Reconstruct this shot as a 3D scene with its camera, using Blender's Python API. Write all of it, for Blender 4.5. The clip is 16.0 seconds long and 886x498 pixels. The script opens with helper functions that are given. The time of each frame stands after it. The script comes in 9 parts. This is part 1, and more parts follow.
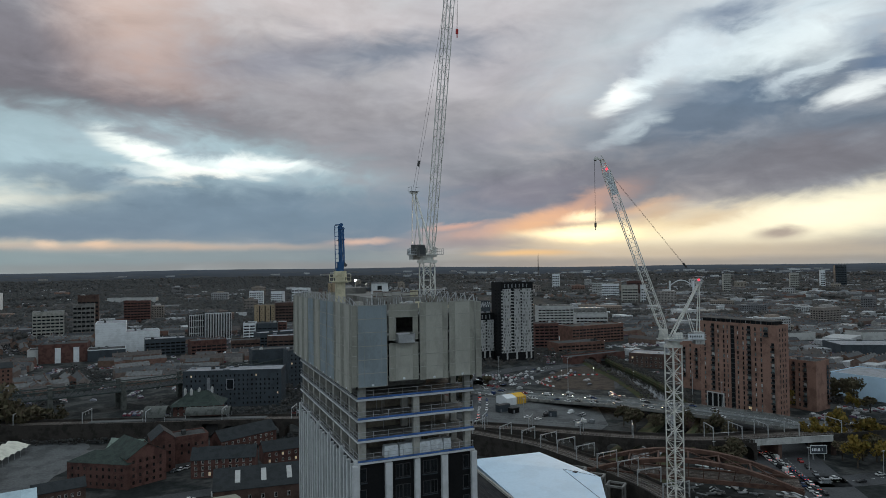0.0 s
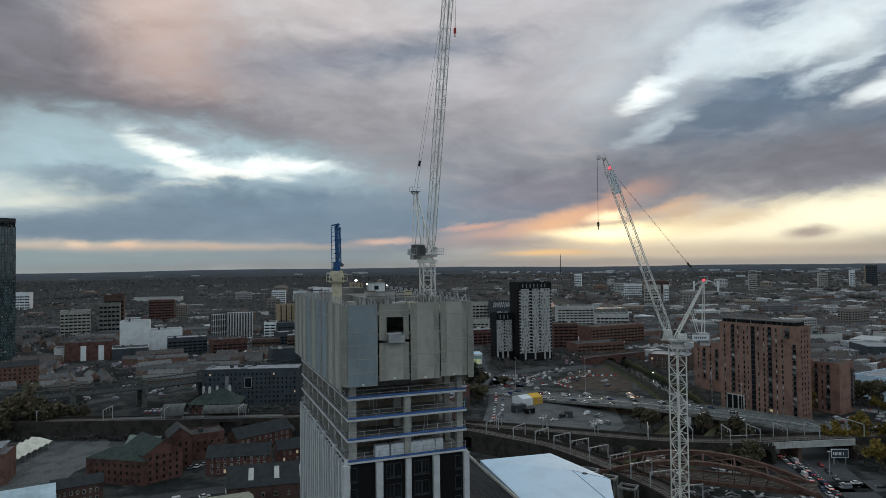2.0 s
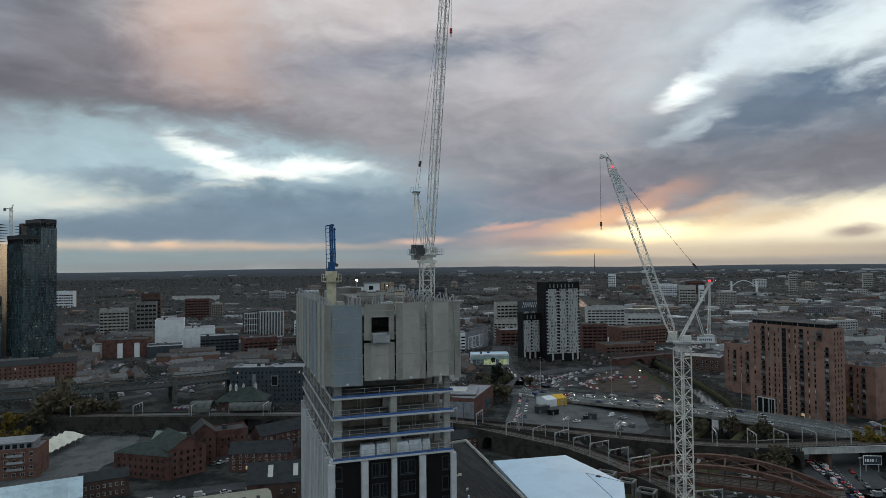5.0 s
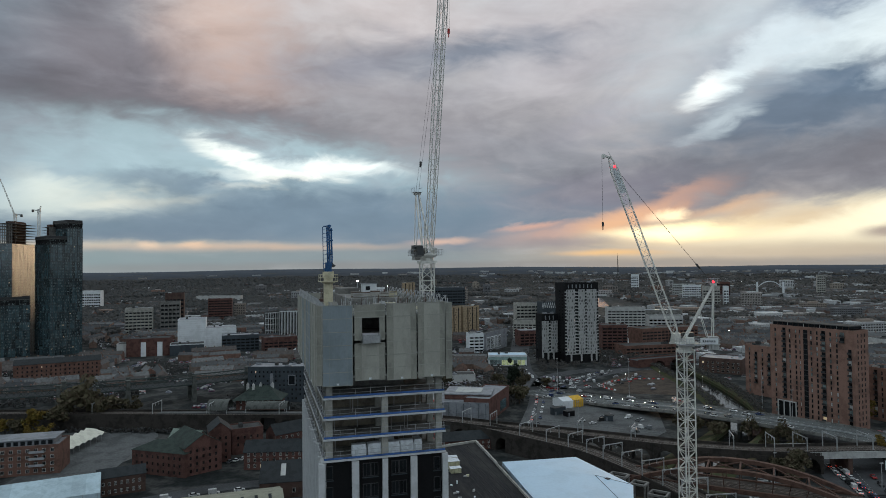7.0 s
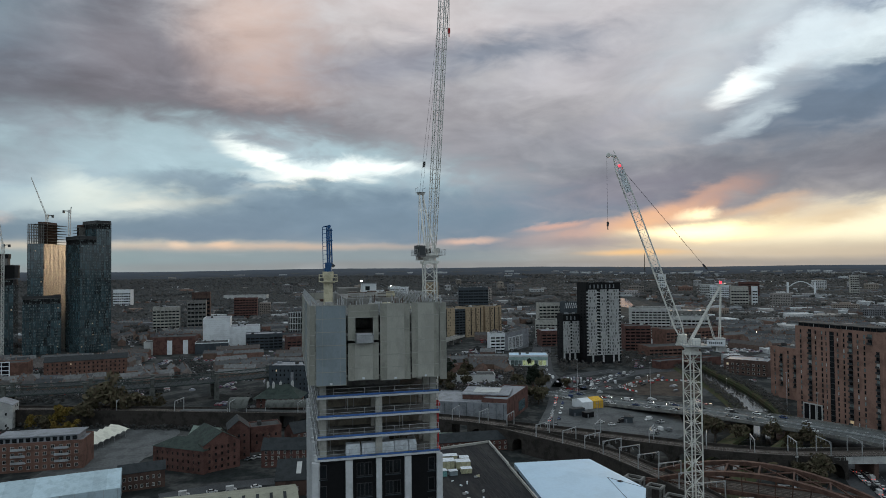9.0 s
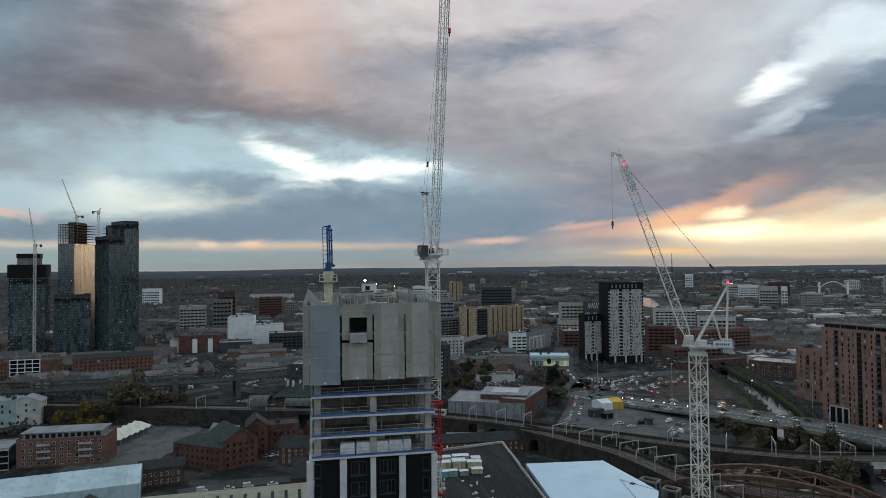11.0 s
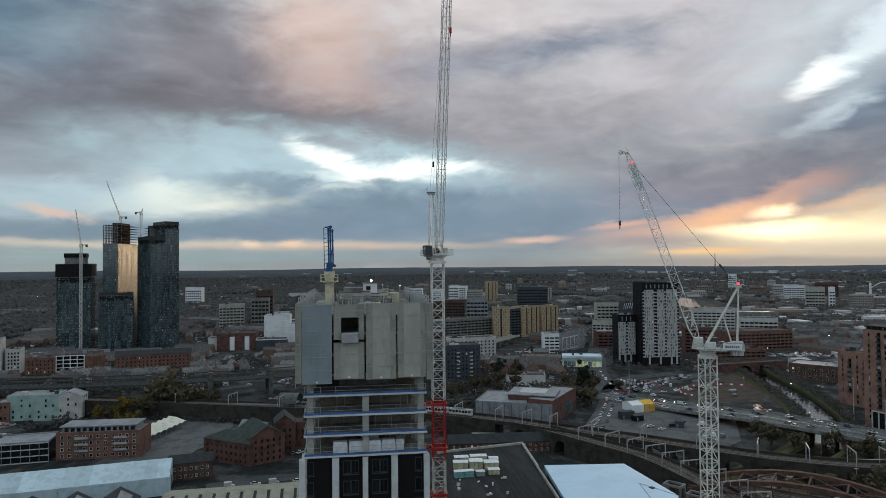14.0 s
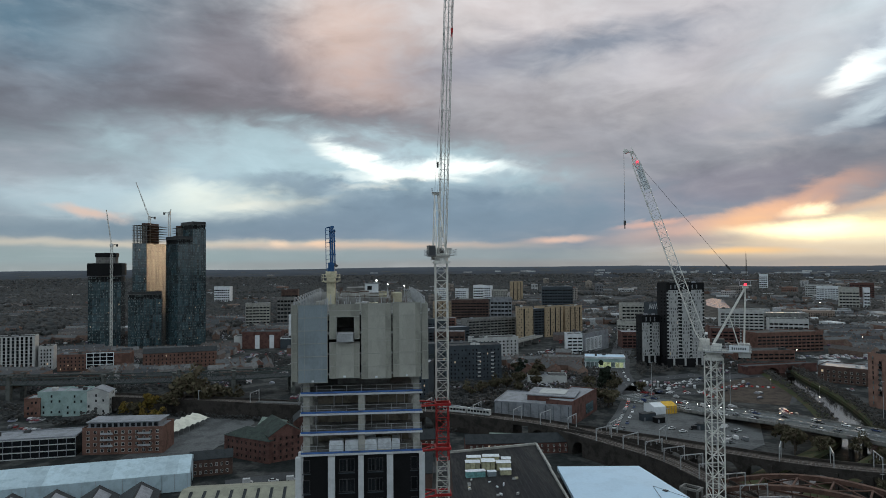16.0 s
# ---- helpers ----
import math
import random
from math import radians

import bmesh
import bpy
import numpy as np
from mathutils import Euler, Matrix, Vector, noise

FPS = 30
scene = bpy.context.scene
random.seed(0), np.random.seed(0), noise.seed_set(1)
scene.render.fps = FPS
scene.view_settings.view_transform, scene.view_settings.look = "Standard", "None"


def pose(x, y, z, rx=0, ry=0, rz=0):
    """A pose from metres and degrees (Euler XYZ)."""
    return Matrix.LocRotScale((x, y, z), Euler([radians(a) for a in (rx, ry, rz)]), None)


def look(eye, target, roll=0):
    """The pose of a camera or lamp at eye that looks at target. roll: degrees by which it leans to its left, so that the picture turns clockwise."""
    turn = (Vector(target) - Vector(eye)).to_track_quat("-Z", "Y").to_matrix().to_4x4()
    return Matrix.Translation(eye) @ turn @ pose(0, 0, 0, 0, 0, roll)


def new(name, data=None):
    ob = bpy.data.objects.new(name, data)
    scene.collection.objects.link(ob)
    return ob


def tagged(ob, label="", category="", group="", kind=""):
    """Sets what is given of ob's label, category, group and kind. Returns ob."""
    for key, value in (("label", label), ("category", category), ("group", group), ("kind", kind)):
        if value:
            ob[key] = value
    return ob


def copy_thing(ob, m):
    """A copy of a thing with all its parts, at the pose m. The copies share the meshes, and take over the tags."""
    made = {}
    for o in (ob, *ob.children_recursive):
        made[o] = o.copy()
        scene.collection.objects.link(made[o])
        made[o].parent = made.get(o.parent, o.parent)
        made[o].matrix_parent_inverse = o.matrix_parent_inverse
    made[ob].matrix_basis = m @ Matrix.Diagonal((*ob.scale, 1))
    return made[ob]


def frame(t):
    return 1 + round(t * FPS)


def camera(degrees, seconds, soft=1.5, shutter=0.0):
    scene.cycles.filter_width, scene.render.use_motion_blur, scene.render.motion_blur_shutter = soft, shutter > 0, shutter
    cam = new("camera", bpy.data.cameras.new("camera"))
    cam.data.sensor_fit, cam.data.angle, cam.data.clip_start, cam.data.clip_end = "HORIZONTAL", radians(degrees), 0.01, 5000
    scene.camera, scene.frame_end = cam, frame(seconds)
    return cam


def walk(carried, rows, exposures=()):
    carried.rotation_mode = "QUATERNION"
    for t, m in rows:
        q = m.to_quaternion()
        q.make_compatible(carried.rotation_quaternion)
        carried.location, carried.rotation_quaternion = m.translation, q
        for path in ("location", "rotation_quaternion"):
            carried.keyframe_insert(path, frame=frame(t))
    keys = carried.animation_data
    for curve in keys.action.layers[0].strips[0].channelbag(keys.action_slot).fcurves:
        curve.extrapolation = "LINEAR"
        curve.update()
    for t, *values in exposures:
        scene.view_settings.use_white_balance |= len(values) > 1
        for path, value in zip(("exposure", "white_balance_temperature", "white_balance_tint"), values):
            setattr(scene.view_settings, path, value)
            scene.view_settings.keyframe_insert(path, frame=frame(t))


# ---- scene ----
# camera: a drone gliding sideways round the unfinished tower
cam = camera(69.13, 16.0, soft=0.9)
# seconds, x, y, z, pitch, roll, yaw
ROWS = [
    (0.0, 1.546, 12.649, 93.118, 1.380, 0.658, -22.846),
    (0.5, 2.615, 12.277, 93.107, 1.389, 0.660, -22.360),
    (1.0, 3.697, 11.894, 93.094, 1.390, 0.660, -21.858),
    (1.5, 4.767, 11.513, 93.092, 1.391, 0.657, -21.352),
    (2.0, 5.839, 11.134, 93.092, 1.386, 0.649, -20.835),
    (2.5, 6.938, 10.741, 93.090, 1.386, 0.644, -20.312),
    (3.0, 8.052, 10.351, 93.088, 1.385, 0.639, -19.800),
    (3.5, 9.145, 9.983, 93.099, 1.388, 0.630, -19.298),
    (4.0, 10.250, 9.615, 93.106, 1.387, 0.624, -18.795),
    (6.5, 15.744, 7.869, 93.109, 1.435, 0.589, -16.334),
    (7.0, 16.852, 7.566, 93.110, 1.443, 0.580, -15.808),
    (7.5, 17.969, 7.288, 93.115, 1.446, 0.564, -15.257),
    (8.0, 19.100, 7.027, 93.118, 1.442, 0.553, -14.697),
    (8.5, 20.241, 6.777, 93.121, 1.437, 0.548, -14.124),
    (9.0, 21.363, 6.548, 93.136, 1.442, 0.543, -13.540),
    (11.5, 26.977, 5.514, 93.167, 1.416, 0.514, -10.726),
    (12.0, 28.113, 5.332, 93.184, 1.413, 0.507, -10.160),
    (12.5, 29.241, 5.166, 93.201, 1.413, 0.501, -9.590),
    (13.0, 30.366, 5.001, 93.214, 1.407, 0.496, -9.020),
    (13.5, 31.492, 4.832, 93.224, 1.399, 0.491, -8.429),
    (14.0, 32.637, 4.654, 93.244, 1.400, 0.480, -7.849),
    (14.5, 33.778, 4.471, 93.255, 1.400, 0.465, -7.269),
    (15.0, 34.941, 4.289, 93.277, 1.396, 0.450, -6.688),
    (15.5, 36.094, 4.105, 93.297, 1.389, 0.436, -6.085),
    (16.0, 37.239, 3.916, 93.297, 1.383, 0.421, -5.476),
]
walk(cam, [(t, pose(x, y, z, 90 + pitch, roll, yaw)) for t, x, y, z, pitch, roll, yaw in ROWS], exposures=[(0.0, 0.05), (8.0, 0.11), (16.0, 0.22)])

# ---------------------------------------------------------------- light
SUN_AZ, SUN_EL = 35.2, 2.8      # degrees clockwise from +y, degrees up


def lin(r, g, b):
    """Screen colour 0..255 to linear."""
    return tuple((c / 255 / 12.92) if c < 10.3 else ((c / 255 + 0.055) / 1.055) ** 2.4 for c in (r, g, b))


class Nodes:
    """Small helper to write node graphs as expressions."""

    def __init__(self, tree):
        self.t = tree

    def add(self, kind, operation="", interpolation_type=""):
        n = self.t.nodes.new(kind)
        if operation:
            n.operation = operation
        if interpolation_type:
            n.interpolation_type = interpolation_type
        return n

    def put(self, socket, v):
        if isinstance(v, bpy.types.NodeSocket):
            self.t.links.new(v, socket)
        elif isinstance(v, tuple) and len(v) == 3 and socket.type == "RGBA":
            socket.default_value = (*v, 1)
        else:
            socket.default_value = v

    def math(self, op, a, b=0.0, c=0.0):
        n = self.add("ShaderNodeMath", operation=op)
        for i, v in enumerate((a, b, c)):
            self.put(n.inputs[i], v)
        return n.outputs[0]

    def mix(self, f, a, b, blend="MIX"):
        n = self.add("ShaderNodeMix")
        n.data_type, n.blend_type = "RGBA", blend
        self.put(n.inputs[0], f), self.put(n.inputs[6], a), self.put(n.inputs[7], b)
        return n.outputs[2]

    def noise(self, vec, scale, detail=4.0, rough=0.55, dist=0.0):
        n = self.add("ShaderNodeTexNoise")
        self.put(n.inputs["Vector"], vec)
        n.inputs["Scale"].default_value, n.inputs["Detail"].default_value = scale, detail
        n.inputs["Roughness"].default_value, n.inputs["Distortion"].default_value = rough, dist
        return n.outputs["Fac"], n.outputs["Color"]

    def remap(self, v, a, b, c=0.0, d=1.0, smooth=True):
        n = self.add("ShaderNodeMapRange", interpolation_type="SMOOTHSTEP" if smooth else "LINEAR")
        self.put(n.inputs[0], v)
        for i, k in enumerate((a, b, c, d)):
            n.inputs[i + 1].default_value = k
        return n.outputs[0]

    def ramp(self, v, stops):
        n = self.add("ShaderNodeValToRGB")
        self.put(n.inputs[0], v)
        e = n.color_ramp.elements
        while len(e) < len(stops):
            e.new(0.5)
        for k, (p, c) in zip(e, stops):
            k.position, k.color = p, (*c, 1)
        return n.outputs[0]


def make_sky():
    w = bpy.data.worlds.new("dusk_sky")
    scene.world = w
    w.use_nodes = True
    w.node_tree.nodes.clear()
    N = Nodes(w.node_tree)
    d = N.add("ShaderNodeTexCoord").outputs["Generated"]
    sep = N.add("ShaderNodeSeparateXYZ")
    N.put(sep.inputs[0], d)
    x, y, z = sep.outputs
    az = N.math("MULTIPLY", N.math("ARCTAN2", x, y), 57.2958)
    el = N.math("MULTIPLY", N.math("ARCSINE", z), 57.2958)
    # cloud sheet seen in perspective: direction divided by height
    zz = N.math("ADD", N.math("MAXIMUM", z, 0.0), 0.10)
    pv = N.add("ShaderNodeCombineXYZ")
    N.put(pv.inputs[0], N.math("DIVIDE", x, zz))
    N.put(pv.inputs[1], N.math("DIVIDE", y, zz))
    sheet = pv.outputs[0]
    big, bigc = N.noise(sheet, 0.8, 6, 0.58, 0.5)
    fine, finec = N.noise(sheet, 2.2, 8, 0.62, 0.3)
    tall = N.add("ShaderNodeVectorMath", operation="MULTIPLY")
    N.put(tall.inputs[0], d)
    tall.inputs[1].default_value = (1.0, 1.0, 2.6)
    wisp, wispc = N.noise(tall.outputs[0], 6.5, 10, 0.6, 0.45)
    sw = N.add("ShaderNodeSeparateColor")
    N.put(sw.inputs[0], bigc)
    sf = N.add("ShaderNodeSeparateColor")
    N.put(sf.inputs[0], finec)
    # ragged edges: directions pushed about by the noise
    sp = N.add("ShaderNodeSeparateColor")
    N.put(sp.inputs[0], wispc)
    shred, shredc = N.noise(tall.outputs[0], 15.0, 5, 0.5, 0.5)
    sr = N.add("ShaderNodeSeparateColor")
    N.put(sr.inputs[0], shredc)
    wa = N.math("ADD", N.math("MULTIPLY", N.math("SUBTRACT", sr.outputs[0], 0.5), 4.0),
                N.math("MULTIPLY", N.math("SUBTRACT", sp.outputs[0], 0.5), 7.0))
    we = N.math("ADD", N.math("MULTIPLY", N.math("SUBTRACT", sr.outputs[1], 0.5), 1.5),
                N.math("MULTIPLY", N.math("SUBTRACT", sp.outputs[1], 0.5), 3.6))
    soft = N.remap(el, 0.5, 7.0, 0.15, 1.0)
    az2 = N.math("ADD", az, N.math("MULTIPLY", wa, soft))
    el2 = N.math("ADD", el, N.math("MULTIPLY", we, soft))
    rag = N.math("ADD", N.math("MULTIPLY", N.math("SUBTRACT", shred, 0.5), 2.0), N.math("MULTIPLY", N.math("SUBTRACT", wisp, 0.5), 1.3))

    def blob(a, e, ra, re, tilt=0.0, inner=0.15, ragged=1.0):
        da, de = N.math("SUBTRACT", az2, a), N.math("SUBTRACT", el2, e)
        c, s = math.cos(radians(tilt)), math.sin(radians(tilt))
        u = N.math("ADD", N.math("MULTIPLY", da, c / ra), N.math("MULTIPLY", de, s / ra))
        v = N.math("ADD", N.math("MULTIPLY", da, -s / re), N.math("MULTIPLY", de, c / re))
        q = N.math("ADD", N.math("MULTIPLY", u, u), N.math("MULTIPLY", v, v))
        q = N.math("ADD", q, N.math("MULTIPLY", rag, ragged))
        return N.remap(N.math("SQRT", N.math("MAXIMUM", q, 0.0)), inner * 0.8, 1.55, 1.0, 0.0)

    clear = N.add("ShaderNodeTexSky")
    clear.sky_type, clear.sun_disc, clear.dust_density = "NISHITA", False, 2.0
    clear.sun_elevation, clear.sun_rotation = radians(SUN_EL), radians(SUN_AZ)
    # clouded dusk: grey-mauve sheet, darker towards the horizon away from the sun
    # the unseen zenith end of the ramp is raised to brighten roofs
    base = N.ramp(N.math("DIVIDE", el2, 40.0), [
        (0.00, lin(140, 147, 150)), (0.045, lin(142, 150, 155)), (0.09, lin(126, 139, 152)), (0.18, lin(136, 144, 156)),
        (0.32, lin(150, 151, 158)), (0.50, lin(172, 172, 176)), (0.75, lin(190, 198, 206)), (1.0, lin(204, 214, 224))])
    # unseen eastern sky, behind, raised paler than dusk to brighten facing walls
    east = N.remap(N.math("ADD", N.math("MULTIPLY", x, math.sin(radians(SUN_AZ))), N.math("MULTIPLY", y, math.cos(radians(SUN_AZ)))), 0.35, -0.7, 0.0, 0.85)
    base = N.mix(east, base, lin(196, 210, 222))
    col = N.mix(N.remap(el, -4.0, -0.5, 0.0, 1.0), lin(60, 62, 64), base)
    col = N.mix(0.06, col, N.mix(1.0, clear.outputs[0], (0.1, 0.1, 0.1), "MULTIPLY"))
    # light and dark billows over all of it
    col = N.mix(N.remap(big, 0.50, 0.75, 0.0, 0.45), col, lin(196, 196, 202))
    col = N.mix(N.remap(big, 0.50, 0.28, 0.0, 0.5), col, lin(116, 122, 136))

    def lay(colour, amount, *b, **k):
        nonlocal col
        col = N.mix(N.math("MULTIPLY", blob(*b, **k), amount), col, lin(*colour))

    # broad masses, torn bright gaps, low strips and the glow round the hidden sun
    lay((88, 112, 130), 0.95, -24.9, 17.5, 15.2, 6.74, tilt=0, inner=0.15, ragged=0.5)    # teal-grey veil
    lay((150, 165, 176), 0.50, -21.4, 17.7, 5.0, 2.32, tilt=10, inner=0.00, ragged=0.6)    # paler fold in the veil
    lay((102, 104, 114), 0.90, -23.7, 11.3, 18.1, 4.06, tilt=-4, inner=0.15, ragged=0.7)    # mauve shelf
    lay((108, 107, 117), 0.85, -9.5, 14.9, 13.7, 5.67, tilt=-12, inner=0.10, ragged=0.7)    # mauve shelf
    lay((124, 120, 128), 0.90, -9.7, 16.9, 8.9, 5.75, tilt=0, inner=0.10, ragged=0.5)    # mauve veil
    lay((190, 164, 156), 0.70, -1.4, 18.1, 6.1, 8.96, tilt=8, inner=0.00, ragged=0.9)    # peach wash
    lay((214, 192, 184), 0.40, -3.5, 20.3, 5.0, 3.62, tilt=0, inner=0.00, ragged=0.5)    # peach wash, brighter
    lay((196, 186, 188), 0.80, 10.9, 21.4, 11.4, 3.41, tilt=-6, inner=0.10, ragged=0.5)    # pale rose top
    lay((150, 143, 150), 0.60, 8.0, 16.3, 9.0, 3.06, tilt=-10, inner=0.10, ragged=0.6)    # rose-grey fold
    lay((182, 176, 182), 0.75, 29.0, 20.6, 14.6, 4.49, tilt=5, inner=0.10, ragged=0.5)    # rose-grey top
    lay((178, 174, 182), 0.60, 27.9, 15.6, 11.2, 3.17, tilt=8, inner=0.10, ragged=0.6)    # pale grey fold
    lay((100, 97, 104), 0.95, -5.5, 11.9, 14.5, 2.31, tilt=-6, inner=0.20, ragged=0.7)    # long mauve bank
    lay((112, 109, 117), 0.90, 5.6, 10.4, 13.4, 2.89, tilt=-14, inner=0.15, ragged=0.7)    # long mauve bank, falling
    lay((144, 141, 148), 0.80, 15.7, 11.4, 11.1, 4.07, tilt=-10, inner=0.10, ragged=0.6)    # grey middle
    lay((116, 124, 140), 0.85, 18.8, 18.3, 11.3, 1.54, tilt=6, inner=0.10, ragged=0.7)    # slate smear
    lay((136, 136, 148), 0.60, 8.0, 17.6, 6.9, 1.71, tilt=12, inner=0.10, ragged=0.7)    # slate smear
    lay((138, 140, 150), 0.80, 27.8, 8.9, 14.5, 3.86, tilt=4, inner=0.15, ragged=0.6)    # mauve mass, middle
    lay((156, 152, 162), 0.60, 30.8, 12.4, 6.7, 1.61, tilt=14, inner=0.00, ragged=0.8)    # paler fold
    lay((174, 178, 186), 0.60, 38.7, 20.8, 8.4, 2.89, tilt=15, inner=0.10, ragged=0.6)    # grey top
    lay((202, 213, 222), 0.90, 48.4, 17.8, 15.2, 5.14, tilt=14, inner=0.15, ragged=1.2)    # light blue gap
    lay((112, 124, 144), 0.90, 47.7, 19.7, 4.2, 1.11, tilt=8, inner=0.10, ragged=0.8)    # slate knot
    lay((146, 150, 162), 0.70, 40.1, 16.5, 4.7, 1.71, tilt=30, inner=0.00, ragged=0.9)    # grey fold
    lay((100, 113, 131), 0.95, 45.4, 11.9, 11.1, 2.92, tilt=8, inner=0.25, ragged=0.6)    # slate bank
    lay((98, 113, 132), 0.85, 48.8, 13.7, 5.5, 1.64, tilt=-8, inner=0.10, ragged=0.7)    # slate bank, upper
    lay((100, 115, 133), 0.95, 55.2, 9.9, 6.9, 2.05, tilt=6, inner=0.20, ragged=0.6)    # slate bank, lower
    lay((100, 118, 144), 0.90, 56.9, 14.2, 2.7, 1.51, tilt=10, inner=0.10, ragged=0.7)    # blue knot
    lay((140, 154, 172), 0.70, 56.8, 16.9, 2.7, 1.30, tilt=20, inner=0.00, ragged=0.8)    # blue fold
    lay((112, 114, 124), 0.90, 43.1, 7.5, 25.7, 2.51, tilt=4, inner=0.20, ragged=0.6)    # mauve band over the glow
    lay((116, 114, 122), 0.85, 53.3, 7.4, 10.9, 1.92, tilt=5, inner=0.20, ragged=0.5)    # mauve band over the glow
    lay((114, 124, 140), 0.80, 21.7, 3.5, 18.5, 2.59, tilt=3, inner=0.10, ragged=0.5)    # slate bank towards the glow
    lay((130, 126, 138), 0.70, 28.7, 5.9, 8.4, 1.67, tilt=8, inner=0.10, ragged=0.6)    # mauve bank towards the glow
    lay((170, 190, 200), 0.95, 1.1, 8.6, 16.1, 2.99, tilt=-7, inner=0.10, ragged=1.1)    # pale gap
    lay((160, 180, 190), 0.85, -8.5, 8.4, 7.0, 2.18, tilt=-2, inner=0.10, ragged=0.8)    # pale gap
    lay((214, 218, 212), 0.95, -7.8, 5.7, 6.3, 1.25, tilt=2, inner=0.10, ragged=0.7)    # cream gap
    lay((166, 186, 196), 0.90, -8.5, 7.3, 17.5, 3.79, tilt=-3, inner=0.10, ragged=1.2)    # pale gap
    lay((168, 186, 196), 0.80, -22.5, 5.7, 10.1, 1.98, tilt=0, inner=0.10, ragged=0.8)    # pale gap
    lay((222, 228, 220), 0.70, -12.3, 5.1, 7.7, 1.39, tilt=2, inner=0.05, ragged=0.9)    # cream gap
    lay((230, 234, 226), 0.70, -15.4, 5.9, 3.0, 1.36, tilt=-20, inner=0.00, ragged=1.3)    # cream gap
    lay((250, 246, 230), 1.00, -10.7, 5.2, 3.1, 0.56, tilt=2, inner=0.00, ragged=0.7)    # bright cream
    lay((240, 240, 226), 0.90, -7.0, 5.6, 3.0, 0.39, tilt=4, inner=0.00, ragged=0.7)    # bright cream
    lay((250, 252, 246), 1.00, -1.7, 9.4, 3.7, 0.65, tilt=-16, inner=0.10, ragged=1.7)    # bright gap
    lay((250, 252, 248), 1.00, 2.0, 8.0, 4.9, 0.62, tilt=-2, inner=0.10, ragged=1.7)    # bright gap
    lay((244, 250, 250), 1.00, 6.5, 8.7, 5.2, 0.69, tilt=-4, inner=0.00, ragged=0.8)    # bright gap
    lay((246, 248, 240), 0.90, -2.1, 6.9, 1.9, 0.51, tilt=0, inner=0.00, ragged=1.7)    # bright gap
    lay((250, 252, 248), 0.90, -1.7, 9.7, 3.3, 0.88, tilt=-10, inner=0.00, ragged=1.7)    # bright gap
    lay((118, 134, 150), 0.95, -5.5, 7.0, 3.5, 0.84, tilt=2, inner=0.10, ragged=0.6)    # small slate cloud
    lay((140, 158, 170), 0.70, -10.3, 7.0, 2.4, 0.65, tilt=0, inner=0.00, ragged=0.6)    # small slate cloud
    lay((142, 158, 170), 0.70, -8.5, 6.9, 4.3, 0.65, tilt=2, inner=0.00, ragged=0.7)    # small slate cloud
    lay((132, 136, 146), 0.60, -25.2, 7.5, 7.5, 1.25, tilt=0, inner=0.00, ragged=0.7)    # small slate cloud
    lay((110, 127, 144), 0.95, 5.6, 4.7, 18.5, 2.47, tilt=-1, inner=0.25, ragged=0.5)    # slate-blue bank
    lay((108, 122, 138), 0.95, -7.4, 3.1, 10.1, 1.27, tilt=2, inner=0.25, ragged=0.5)    # slate-blue bank
    lay((112, 128, 142), 0.90, -19.7, 3.1, 15.2, 0.82, tilt=2, inner=0.20, ragged=0.6)    # slate-blue bank
    lay((114, 130, 146), 0.60, 6.3, 3.7, 16.8, 2.14, tilt=0, inner=0.20, ragged=0.5)    # slate-blue bank
    lay((250, 252, 252), 1.00, 38.8, 14.0, 1.9, 1.03, tilt=20, inner=0.10, ragged=0.9)    # bright gap
    lay((222, 232, 238), 0.65, 41.0, 14.8, 2.8, 1.11, tilt=30, inner=0.00, ragged=1.7)    # bright gap
    lay((196, 206, 214), 0.70, 39.5, 11.6, 3.1, 0.73, tilt=25, inner=0.00, ragged=0.9)    # pale gap
    lay((226, 236, 242), 0.55, 48.8, 16.3, 5.1, 1.42, tilt=18, inner=0.00, ragged=1.7)    # bright gap
    lay((232, 240, 244), 0.60, 52.8, 16.7, 4.7, 1.54, tilt=16, inner=0.00, ragged=1.0)    # bright gap
    lay((246, 250, 252), 0.80, 55.3, 12.6, 2.4, 0.82, tilt=10, inner=0.10, ragged=0.8)    # bright gap
    lay((214, 224, 232), 0.80, 52.4, 14.1, 2.6, 0.65, tilt=20, inner=0.00, ragged=0.9)    # bright gap
    lay((206, 216, 224), 0.80, 43.3, 17.4, 3.0, 1.07, tilt=30, inner=0.00, ragged=0.9)    # pale gap
    lay((204, 190, 172), 0.60, -17.6, 1.9, 20.0, 0.36, tilt=0, inner=0.10, ragged=0.4)    # pale low strip
    lay((208, 176, 160), 0.70, -23.7, 4.4, 2.6, 0.44, tilt=-10, inner=0.00, ragged=0.6)    # rose wisp
    lay((206, 178, 158), 0.80, -2.3, 1.6, 13.9, 0.36, tilt=0, inner=0.00, ragged=0.5)    # pink strip
    lay((226, 196, 172), 0.90, -8.5, 1.9, 0.8, 0.34, tilt=0, inner=0.00, ragged=0.5)    # pink puff
    lay((222, 190, 166), 0.90, -5.3, 1.8, 1.1, 0.30, tilt=0, inner=0.00, ragged=0.5)    # pink puff
    lay((214, 180, 164), 0.80, 15.7, 2.1, 2.8, 0.28, tilt=3, inner=0.00, ragged=0.5)    # pink strip
    lay((128, 138, 144), 0.90, -0.2, 0.6, 29.4, 0.93, tilt=0, inner=0.30, ragged=0.3)    # low grey haze
    lay((132, 146, 150), 0.80, -21.7, 0.8, 17.8, 0.90, tilt=0, inner=0.20, ragged=0.3)    # low grey haze
